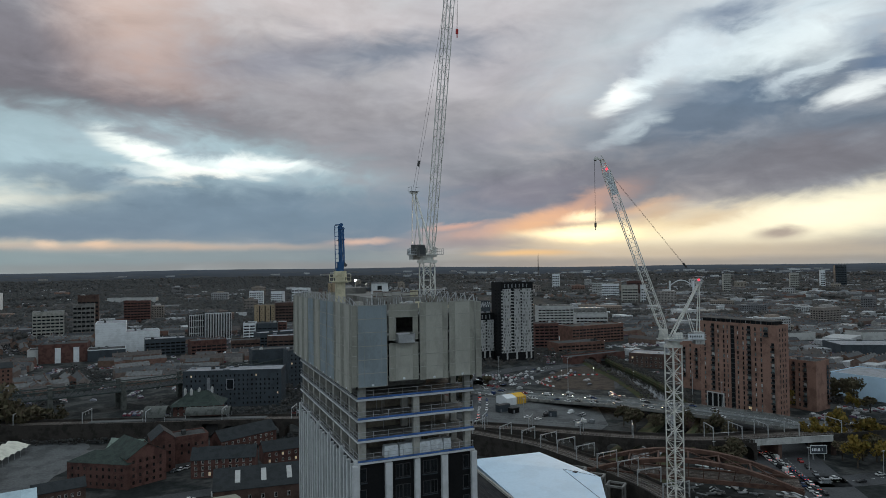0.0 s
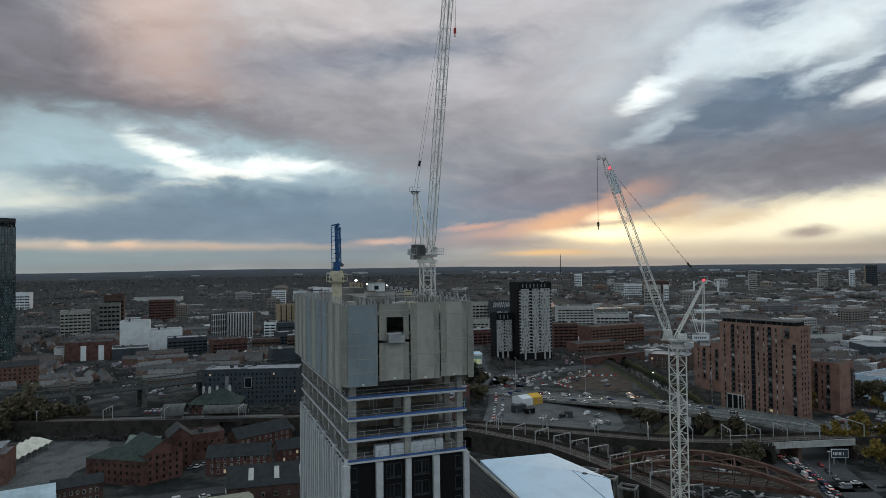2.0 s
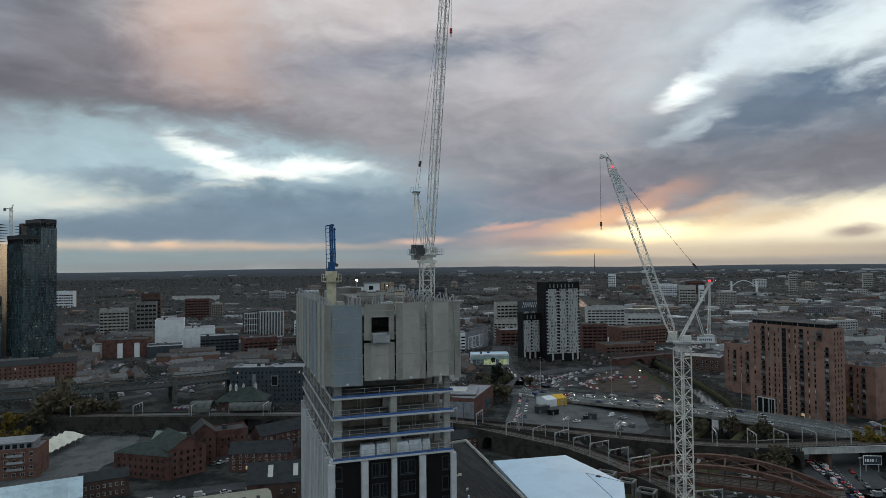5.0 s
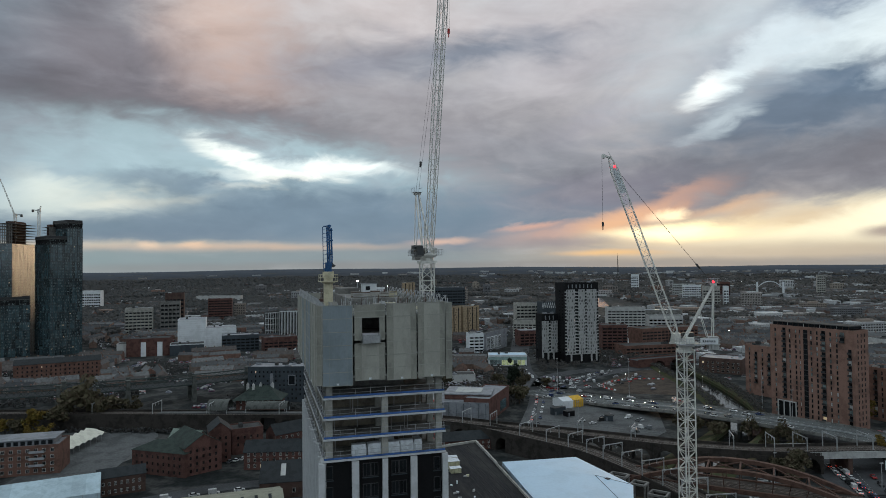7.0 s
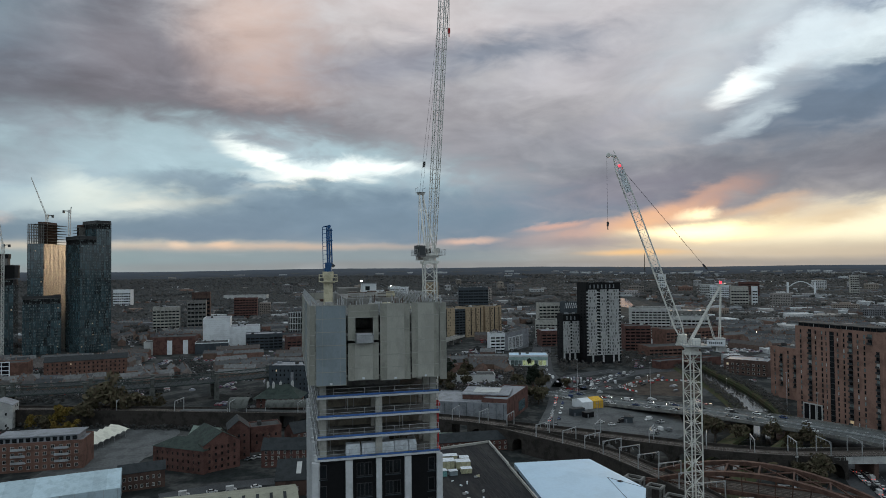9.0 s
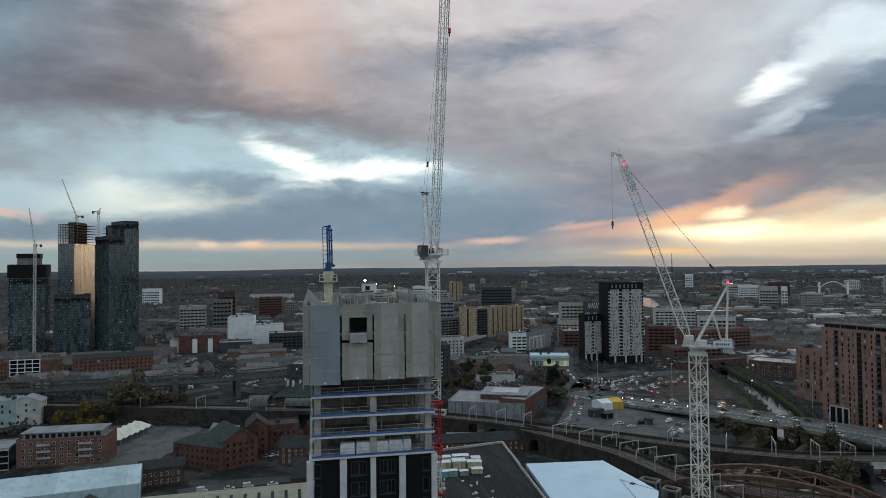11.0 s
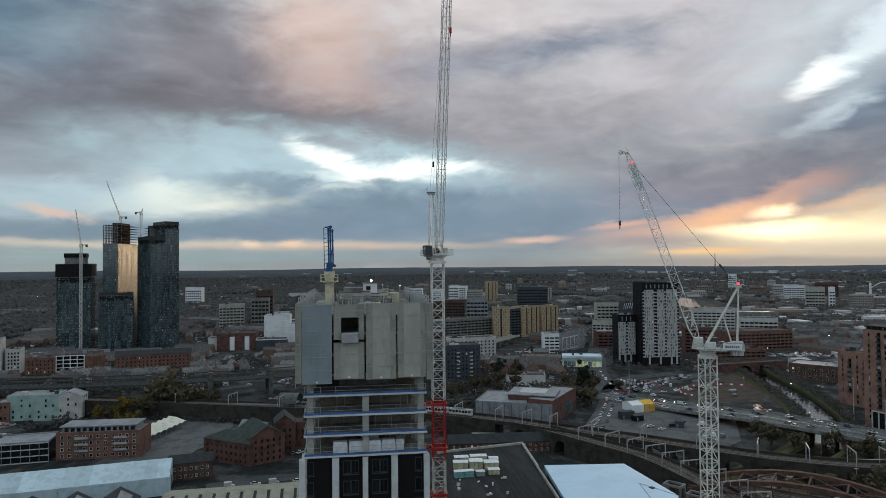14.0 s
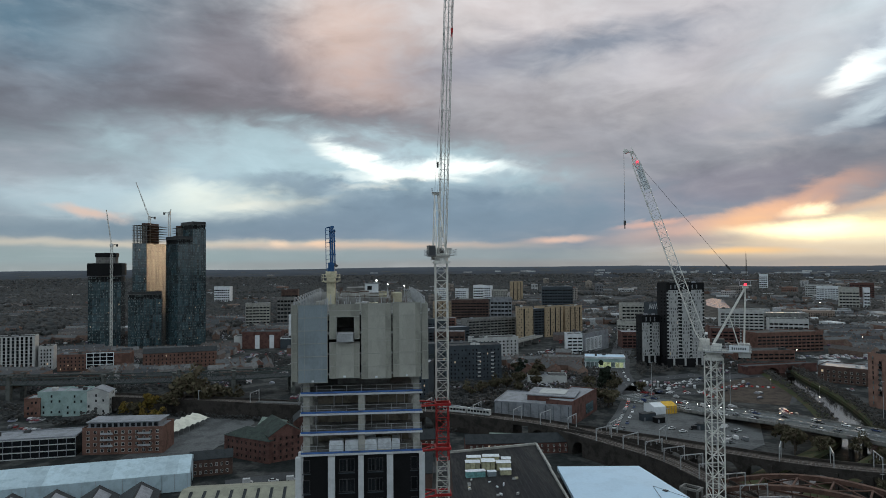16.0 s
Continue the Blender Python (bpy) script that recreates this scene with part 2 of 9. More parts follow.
    lay((208, 168, 152), 0.60, 26.7, 2.8, 6.2, 0.73, tilt=5, inner=0.00, ragged=0.6)    # rose strip
    lay((214, 168, 150), 0.70, 23.7, 3.3, 2.8, 0.28, tilt=6, inner=0.00, ragged=0.5)    # rose strip
    lay((222, 172, 144), 0.50, 33.7, 4.8, 3.8, 0.88, tilt=18, inner=0.00, ragged=0.7)    # orange rays
    lay((206, 162, 144), 0.40, 36.1, 5.6, 3.2, 0.87, tilt=12, inner=0.00, ragged=0.7)    # orange rays
    lay((236, 190, 150), 0.50, 39.4, 4.3, 4.7, 0.54, tilt=8, inner=0.00, ragged=0.7)    # orange rays
    lay((226, 172, 144), 0.50, 32.7, 4.2, 3.8, 0.50, tilt=10, inner=0.00, ragged=0.7)    # orange rays
    lay((170, 142, 136), 0.40, 37.5, 5.8, 3.7, 1.19, tilt=20, inner=0.00, ragged=0.8)    # dim rays
    lay((236, 186, 146), 0.70, 31.7, 3.6, 4.4, 0.89, tilt=12, inner=0.00, ragged=0.8)    # orange rim
    lay((246, 232, 202), 0.95, 48.5, 2.8, 15.1, 1.83, tilt=5, inner=0.20, ragged=0.4)    # cream glow band
    lay((252, 242, 216), 0.95, 54.4, 3.7, 7.8, 1.54, tilt=9, inner=0.20, ragged=0.4)    # cream glow band
    lay((252, 226, 178), 0.90, 36.0, 2.5, 6.9, 0.82, tilt=3, inner=0.00, ragged=0.6)    # sun glow
    lay((206, 180, 152), 0.60, 45.2, 3.6, 4.3, 0.62, tilt=8, inner=0.00, ragged=0.7)    # grey wisp in the glow
    lay((200, 168, 140), 0.60, 41.7, 3.9, 3.0, 0.48, tilt=12, inner=0.00, ragged=0.7)    # grey wisp in the glow
    lay((252, 196, 128), 0.95, 30.7, 0.9, 4.4, 0.28, tilt=0, inner=0.00, ragged=0.4)    # orange strip
    lay((150, 140, 142), 0.70, 26.2, 1.9, 7.3, 0.45, tilt=0, inner=0.00, ragged=0.5)    # grey strip
    lay((186, 170, 152), 0.80, 45.1, 0.7, 20.2, 1.04, tilt=0, inner=0.10, ragged=0.3)    # low warm haze
    lay((164, 150, 142), 0.95, 50.5, 2.2, 1.9, 0.50, tilt=4, inner=0.20, ragged=0.5)    # small dark cloud
    lay((132, 128, 128), 0.60, 28.7, -0.0, 47.9, 0.45, tilt=0, inner=0.20, ragged=0.2)    # haze on the horizon
    sun = N.math("ADD", N.math("MULTIPLY", blob(35.1, 2.5, 5.0, 0.62, tilt=2, inner=0.0, ragged=0.6), 0.7), N.math("MULTIPLY", blob(35.0, 4.0, 1.5, 0.5, tilt=8, inner=0.0, ragged=0.8), 0.7))
    col = N.mix(1.0, col, N.mix(sun, (0, 0, 0), (1.0, 0.82, 0.50)), "ADD")
    # soft light and shade inside the banks
    mott = N.math("ADD", N.math("MULTIPLY", N.math("SUBTRACT", wisp, 0.5), N.remap(el, 1.0, 9.0, 0.15, 0.7)), N.math("MULTIPLY", N.math("SUBTRACT", shred, 0.5), N.remap(el, 1.0, 9.0, 0.10, 0.35)))
    k = N.add("ShaderNodeCombineColor")
    for i in range(3):
        N.put(k.inputs[i], N.math("ADD", mott, 1.0))
    col = N.mix(1.0, col, k.outputs[0], "MULTIPLY")
    vivid = N.add("ShaderNodeHueSaturation")
    vivid.inputs["Saturation"].default_value = 1.05
    N.put(vivid.inputs["Color"], col)
    col = N.mix(1.0, vivid.outputs[0], (1.135, 1.165, 1.135), "MULTIPLY")
    bg = N.add("ShaderNodeBackground")
    N.put(bg.inputs[0], col)
    bg.inputs[1].default_value = 1.0
    out = N.add("ShaderNodeOutputWorld")
    N.put(out.inputs[0], bg.outputs[0])


make_sky()
sun_data = bpy.data.lights.new("sun", "SUN")
sun_data.energy, sun_data.angle, sun_data.color = 0.45, radians(8), (1.0, 0.72, 0.45)
sun_lamp = new("sun", sun_data)
sd = Vector((math.sin(radians(SUN_AZ)), math.cos(radians(SUN_AZ)), math.tan(radians(SUN_EL))))
sun_lamp.matrix_world = look(sd * 300, (0, 0, 0))

# ---------------------------------------------------------------- materials


def mat(name, colour, rough=0.8, metal=0.0, vary=0.25, size=3.0, fine=0.25, bump=0.0, rand=0.0, alpha=1.0, second=None, stretch=(1, 1, 1), patch=(0.45, 0.62), glow=0.0, spec=0.22):
    """A surface: two scales of uneven colour, fine relief, and a tint that differs from piece to piece."""
    m = bpy.data.materials.new(name)
    m.use_nodes = True
    N = Nodes(m.node_tree)
    m.node_tree.nodes.clear()
    p = N.add("ShaderNodeBsdfPrincipled")
    pos = N.add("ShaderNodeNewGeometry").outputs["Position"]
    st = N.add("ShaderNodeVectorMath", operation="MULTIPLY")
    N.put(st.inputs[0], pos)
    st.inputs[1].default_value = stretch
    a, _ = N.noise(st.outputs[0], 1 / size, 4, 0.6)
    b, _ = N.noise(st.outputs[0], 1 / fine, 3, 0.6)
    c = colour
    col = N.mix(N.remap(a, *patch), c, second if second else tuple(k * (1 - vary) for k in c))
    col = N.mix(N.remap(b, 0.35, 0.7), col, N.mix(1.0, col, (1 - 0.5 * vary,) * 3, "MULTIPLY"))
    if rand:
        r = N.math("ADD", N.math("MULTIPLY", N.add("ShaderNodeObjectInfo").outputs["Random"], 2 * rand), 1 - rand)
        g = N.add("ShaderNodeCombineColor")
        for i in range(3):
            N.put(g.inputs[i], r)
        col = N.mix(1.0, col, g.outputs[0], "MULTIPLY")
    N.put(p.inputs["Base Color"], col)
    N.put(p.inputs["Roughness"], N.remap(b, 0.2, 0.8, max(0.02, rough - 0.12), min(1.0, rough + 0.1)))
    p.inputs["Metallic"].default_value = metal
    p.inputs["Alpha"].default_value = alpha
    p.inputs["Specular IOR Level"].default_value = spec
    if bump:
        bn = N.add("ShaderNodeBump")
        bn.inputs["Strength"].default_value, bn.inputs["Distance"].default_value = bump, fine
        N.put(bn.inputs["Height"], b)
        N.put(p.inputs["Normal"], bn.outputs[0])
    if glow:
        N.put(p.inputs["Emission Color"], colour)
        p.inputs["Emission Strength"].default_value = glow
    o = N.add("ShaderNodeOutputMaterial")
    N.put(o.inputs[0], p.outputs[0])
    return m


def island_mat(name, colours, rough=0.85, spec=0.3, dim=0.62):
    """For joined rest: each loose piece takes one of some colours."""
    m = bpy.data.materials.new(name)
    m.use_nodes = True
    N = Nodes(m.node_tree)
    m.node_tree.nodes.clear()
    p = N.add("ShaderNodeBsdfPrincipled")
    gm = N.add("ShaderNodeNewGeometry")
    n = len(colours)
    col = N.ramp(gm.outputs["Random Per Island"], [((i + 0.5) / n, c) for i, c in enumerate(colours)])
    a, _ = N.noise(gm.outputs["Position"], 0.5, 3, 0.6)
    col = N.mix(N.remap(a, 0.35, 0.7), col, N.mix(1.0, col, (dim, dim, dim), "MULTIPLY"))
    N.put(p.inputs["Base Color"], col)
    p.inputs["Roughness"].default_value, p.inputs["Specular IOR Level"].default_value = rough, spec
    o = N.add("ShaderNodeOutputMaterial")
    N.put(o.inputs[0], p.outputs[0])
    return m


M_GROUND = mat("ground_mix", (0.015, 0.018, 0.018), 0.95, vary=0.7, size=16, fine=3, second=(0.060, 0.060, 0.058), spec=0.15, patch=(0.45, 0.60))
M_ASPHALT = mat("asphalt", (0.050, 0.052, 0.056), 0.85, vary=0.35, size=14, fine=0.8, spec=0.3)
M_YARD = mat("worn_tarmac", (0.092, 0.096, 0.098), 0.85, vary=0.4, size=11, fine=1.2, spec=0.3)
M_PAVE = mat("paving", (0.10, 0.10, 0.10), 0.85, vary=0.3, size=6, fine=0.6)
M_LINE = mat("road_paint", (0.6, 0.6, 0.58), 0.7, vary=0.3, size=2)
M_GRASS = mat("rough_grass", (0.05, 0.058, 0.028), 0.95, vary=0.4, size=6, fine=0.7, second=(0.075, 0.06, 0.035), spec=0.1)
M_EARTH = mat("bare_earth", (0.07, 0.055, 0.045), 0.95, vary=0.4, size=7, fine=0.8, spec=0.1)
M_WATER = mat("river_water", (0.010, 0.011, 0.010), 0.05, vary=0.2, size=30, fine=1.5, bump=0.04)
M_BALLAST = mat("ballast", (0.080, 0.066, 0.058), 0.95, vary=0.4, size=5, fine=0.25, bump=0.3, spec=0.1)
M_RAIL = mat("rail_steel", (0.34, 0.29, 0.26), 0.4, 0.8, vary=0.3)
M_STONE = mat("sooty_stone", (0.042, 0.036, 0.032), 0.9, vary=0.45, size=4, fine=0.4, bump=0.2)
M_CONC = mat("concrete", (0.36, 0.35, 0.32), 0.85, vary=0.28, size=2.6, fine=0.3, bump=0.05)
M_GIRDER = mat("dark_girder_paint", (0.050, 0.062, 0.060), 0.7, vary=0.35, size=3)
M_CONC_D = mat("stained_concrete", (0.19, 0.185, 0.175), 0.88, vary=0.4, size=4, fine=0.5)
M_BRICK = mat("red_brick", (0.115, 0.058, 0.049), 0.9, vary=0.4, size=4, fine=0.3, bump=0.1, rand=0.12, spec=0.2)
M_BRICK_D = mat("dark_brick", (0.085, 0.054, 0.045), 0.9, vary=0.35, size=5, fine=0.3, rand=0.15, spec=0.2)
M_BRICK_B = mat("brown_brick", (0.255, 0.150, 0.118), 0.9, vary=0.3, size=6, fine=0.35, rand=0.06, spec=0.2)
M_SLATE = mat("roof_slate", (0.020, 0.024, 0.027), 0.7, vary=0.35, size=3, fine=0.3, rand=0.15)
M_COPPER = mat("weathered_green_roof", (0.17, 0.21, 0.18), 0.8, vary=0.3, size=3, fine=0.4)
M_FELT = mat("roof_felt", (0.06, 0.06, 0.06), 0.9, vary=0.45, size=7, fine=0.8, rand=0.2)
M_LEAD = mat("grey_sheet_roof", (0.22, 0.23, 0.25), 0.55, vary=0.3, size=5, fine=0.5)
M_SLATECLAD = mat("blue_grey_cladding", (0.044, 0.054, 0.064), 0.6, vary=0.25, size=6, fine=0.6)
M_WHITE = mat("white_render", (0.62, 0.64, 0.66), 0.8, vary=0.14, size=6, fine=0.5)
M_OFFWHITE = mat("pale_panels", (0.42, 0.42, 0.41), 0.8, vary=0.2, size=5, fine=0.5)
M_WROOF = mat("white_membrane", (0.44, 0.58, 0.70), 0.6, vary=0.07, size=9, fine=0.9)
M_SHEET = mat("white_scaffold_sheet", (0.38, 0.48, 0.53), 0.6, vary=0.16, size=4, fine=0.9, bump=0.12, rand=0.16)
M_CREAMROOF = mat("cream_sheet_roof", (0.25, 0.245, 0.19), 0.7, vary=0.2, size=4, fine=0.4)
M_GLASS = mat("window_glass", (0.010, 0.012, 0.014), 0.1, vary=0.3, size=2, rand=0.5, spec=0.35)
M_GLASS_T = mat("tower_glass", (0.046, 0.078, 0.090), 0.08, vary=0.4, size=4, rand=0.55, spec=1.0)
M_FELT_D = mat("black_roof_felt", (0.022, 0.022, 0.024), 0.85, vary=0.5, size=5, fine=0.5, second=(0.038, 0.037, 0.036), stretch=(1.0, 0.15, 1.0), spec=0.1)
M_PALE_B = mat("pale_tower_panel", (0.35, 0.35, 0.345), 0.7, vary=0.15, size=4)
M_DECK = mat("raised_road_surface", (0.088, 0.095, 0.095), 0.85, vary=0.3, size=12, fine=0.9, spec=0.3)
# gold tint in the colour helps out the sunset reflected by one side
M_GLASS_SUNSET = mat("sunset_tinted_glass", (0.072, 0.064, 0.047), 0.33, 0.10, vary=0.2, size=4, rand=0.3, spec=0.5)
M_FRAME = mat("white_window_frame", (0.55, 0.54, 0.51), 0.6, vary=0.15)
M_FRAME_D = mat("dark_window_frame", (0.04, 0.04, 0.042), 0.5, vary=0.2)
M_BRICK_O = mat("orange_red_brick", (0.165, 0.090, 0.070), 0.9, vary=0.35, size=4, fine=0.3, bump=0.1, rand=0.08, spec=0.2)
M_MINT = mat("pale_mint_render", (0.27, 0.36, 0.345), 0.8, vary=0.2, size=5, fine=0.5)
M_AWNING = mat("cream_fabric", (0.60, 0.58, 0.50), 0.8, vary=0.15, size=3, fine=0.4)
M_GREENROOF = mat("dark_green_roof", (0.030, 0.043, 0.037), 0.8, vary=0.35, size=3, fine=0.4)
M_PALE_PANE = mat("pale_pane", (0.17, 0.215, 0.215), 0.35, vary=0.5, size=6, fine=1.5)
M_WALLSTONE = mat("weathered_pier_stone", (0.10, 0.105, 0.098), 0.9, vary=0.4, size=3, fine=0.4)
M_LIT = mat("lit_window", (1.0, 0.74, 0.45), 0.5, vary=0.1, glow=0.13)
M_LAMP = mat("lamp_glow", (1.0, 0.92, 0.80), 0.5, glow=14.0)
M_RED_LAMP = mat("red_lamp", (1.0, 0.03, 0.05), 0.5, glow=3.0)
M_BRAKE = mat("brake_lamp", (1.0, 0.05, 0.03), 0.4, glow=1.6)
M_BLACK = mat("black_cladding", (0.007, 0.007, 0.008), 0.6, vary=0.3, size=3, spec=0.15)
M_PIER = mat("white_precast_pier", (0.50, 0.51, 0.52), 0.75, vary=0.14, size=2.5, fine=0.3)
M_TAN = mat("bare_blockwork", (0.22, 0.19, 0.15), 0.9, vary=0.35, size=2, fine=0.3)
M_SCREEN_A = mat("grey_mesh_screen", (0.262, 0.258, 0.226), 0.8, vary=0.22, size=2.2, fine=0.12, rand=0.06, stretch=(1, 1, 0.5))
M_SCREEN_B = mat("blue_grey_mesh_screen", (0.225, 0.265, 0.290), 0.8, vary=0.16, size=2.2, fine=0.12, rand=0.06, stretch=(1, 1, 0.5))
M_SCREEN_C = mat("pale_mesh_overlap", (0.345, 0.340, 0.302), 0.8, vary=0.14, size=2.0, fine=0.12, rand=0.05, stretch=(1, 1, 0.5))
M_SCREENRAIL = mat("screen_rail", (0.31, 0.31, 0.28), 0.7, 0.0, vary=0.2)
M_BLUE = mat("blue_edge_board", (0.055, 0.13, 0.34), 0.6, vary=0.3, size=1.5, fine=0.2)
M_STEEL = mat("galvanised_steel", (0.42, 0.43, 0.44), 0.5, 0.6, vary=0.2)
M_CRANE = mat("white_crane_paint", (0.66, 0.65, 0.61), 0.55, vary=0.2, size=1.5, fine=0.15)
M_CRANE_D = mat("crane_machinery", (0.09, 0.09, 0.09), 0.6, 0.3, vary=0.3)
M_RED = mat("red_paint", (0.45, 0.03, 0.03), 0.5, vary=0.25)
M_CABLE = mat("wire_rope", (0.05, 0.05, 0.055), 0.6, 0.4)
M_BOOM = mat("blue_boom_paint", (0.022, 0.085, 0.21), 0.5, vary=0.25)
M_CREAM = mat("cream_steel", (0.55, 0.50, 0.36), 0.7, vary=0.2, size=1)
M_RUST = mat("rusted_steel", (0.10, 0.055, 0.042), 0.85, vary=0.4, size=3, fine=0.3)
M_WRAP = mat("white_wrap", (0.62, 0.65, 0.68), 0.4, vary=0.2, size=0.8)
M_WRAP_Y = mat("yellow_insulation_wrap", (0.44, 0.42, 0.28), 0.5, vary=0.25, size=0.8, rand=0.2)
M_WRAP_G = mat("green_wrap", (0.16, 0.34, 0.34), 0.45, vary=0.3, size=1)
M_YELLOW = mat("yellow_tarpaulin", (0.62, 0.36, 0.03), 0.6, vary=0.2, size=2)
M_GOLD = mat("ochre_panels", (0.33, 0.25, 0.165), 0.7, vary=0.15, size=5)
M_TREE_A = mat("autumn_leaves", (0.17, 0.115, 0.03), 0.9, vary=0.45, size=2, fine=0.5, rand=0.25, second=(0.10, 0.085, 0.02), spec=0.1)
M_TREE_B = mat("dull_leaves", (0.075, 0.068, 0.042), 0.95, vary=0.4, size=2, fine=0.5, rand=0.25, second=(0.095, 0.072, 0.05), spec=0.1)
M_TREE_C = mat("evergreen_leaves", (0.030, 0.040, 0.028), 0.95, vary=0.4, size=2, fine=0.5, rand=0.2, spec=0.1)
M_BARK = mat("bark", (0.07, 0.055, 0.045), 0.95, vary=0.4)
M_TYRE = mat("tyre", (0.02, 0.02, 0.02), 0.9, vary=0.2)
CAR_PAINTS = [mat("car_paint", c, 0.3, 0.2, vary=0.08) for c in
              ((0.5, 0.5, 0.5), (0.02, 0.02, 0.022), (0.16, 0.17, 0.18), (0.66, 0.66, 0.66), (0.03, 0.05, 0.12), (0.25, 0.02, 0.02))]
# wood colours lifted towards grey and brown to carry distance haze
M_WOOD_FAR = island_mat("far_woods", [(0.040, 0.041, 0.042), (0.047, 0.044, 0.042), (0.043, 0.045, 0.045), (0.052, 0.046, 0.041), (0.038, 0.040, 0.041)], dim=0.85)
M_WOOD_EAST = island_mat("hazed_leafless_woods", [(0.058, 0.053, 0.049), (0.050, 0.047, 0.045), (0.066, 0.055, 0.046), (0.053, 0.050, 0.048), (0.044, 0.043, 0.041)], dim=0.85)
# far house walls and roofs lightened too, for mid-distance haze
M_HOUSES = island_mat("far_house_walls", [(0.17, 0.095, 0.075), (0.22, 0.15, 0.12), (0.13, 0.085, 0.072), (0.30, 0.29, 0.28), (0.13, 0.08, 0.06)])
M_ROOFS = island_mat("far_roofs", [(0.07, 0.073, 0.079), (0.09, 0.075, 0.068), (0.055, 0.058, 0.063), (0.15, 0.15, 0.15), (0.045, 0.047, 0.051)])
M_SHEDS = island_mat("far_sheds", [(0.36, 0.37, 0.38), (0.55, 0.56, 0.57), (0.18, 0.19, 0.20), (0.26, 0.24, 0.22), (0.44, 0.45, 0.46), (0.12, 0.12, 0.13)])
M_BLOCKS = island_mat("far_blocks", [(0.40, 0.40, 0.40), (0.24, 0.20, 0.17), (0.16, 0.16, 0.17), (0.52, 0.52, 0.52), (0.19, 0.11, 0.085), (0.30, 0.26, 0.22)])
M_FARCARS = island_mat("small_car_paints", [(0.5, 0.5, 0.5), (0.03, 0.03, 0.035), (0.15, 0.16, 0.18), (0.7, 0.7, 0.7), (0.04, 0.06, 0.14), (0.22, 0.03, 0.03)], 0.35, 0.5)


def haze_mat():
    """The last few kilometres: a distance backdrop with haze painted as faint emission, more so farther out."""
    m = bpy.data.materials.new("painted_haze_distance")
    m.use_nodes = True
    N = Nodes(m.node_tree)
    m.node_tree.nodes.clear()
    pos = N.add("ShaderNodeNewGeometry").outputs["Position"]
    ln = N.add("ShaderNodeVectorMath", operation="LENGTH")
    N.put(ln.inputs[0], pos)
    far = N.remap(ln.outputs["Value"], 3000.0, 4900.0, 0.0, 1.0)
    st = N.add("ShaderNodeVectorMath", operation="MULTIPLY")
    N.put(st.inputs[0], pos)
    st.inputs[1].default_value = (1.0, 1.0, 6.0)
    a, _ = N.noise(st.outputs[0], 1 / 260, 6, 0.65)
    b, _ = N.noise(st.outputs[0], 1 / 60, 4, 0.6)
    col = N.mix(N.remap(a, 0.4, 0.62), (0.034, 0.035, 0.037), (0.046, 0.045, 0.045))
    col = N.mix(N.remap(b, 0.45, 0.7), col, (0.030, 0.031, 0.032))
    p = N.add("ShaderNodeBsdfPrincipled")
    N.put(p.inputs["Base Color"], col)
    p.inputs["Roughness"].default_value, p.inputs["Specular IOR Level"].default_value = 1.0, 0.0
    # haze put into the emission, bluer and stronger with distance
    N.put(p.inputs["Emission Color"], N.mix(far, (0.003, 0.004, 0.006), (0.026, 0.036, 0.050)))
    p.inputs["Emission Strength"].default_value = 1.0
    o = N.add("ShaderNodeOutputMaterial")
    N.put(o.inputs[0], p.outputs[0])
    return m


M_HAZE = haze_mat()

# ---------------------------------------------------------------- mesh helpers


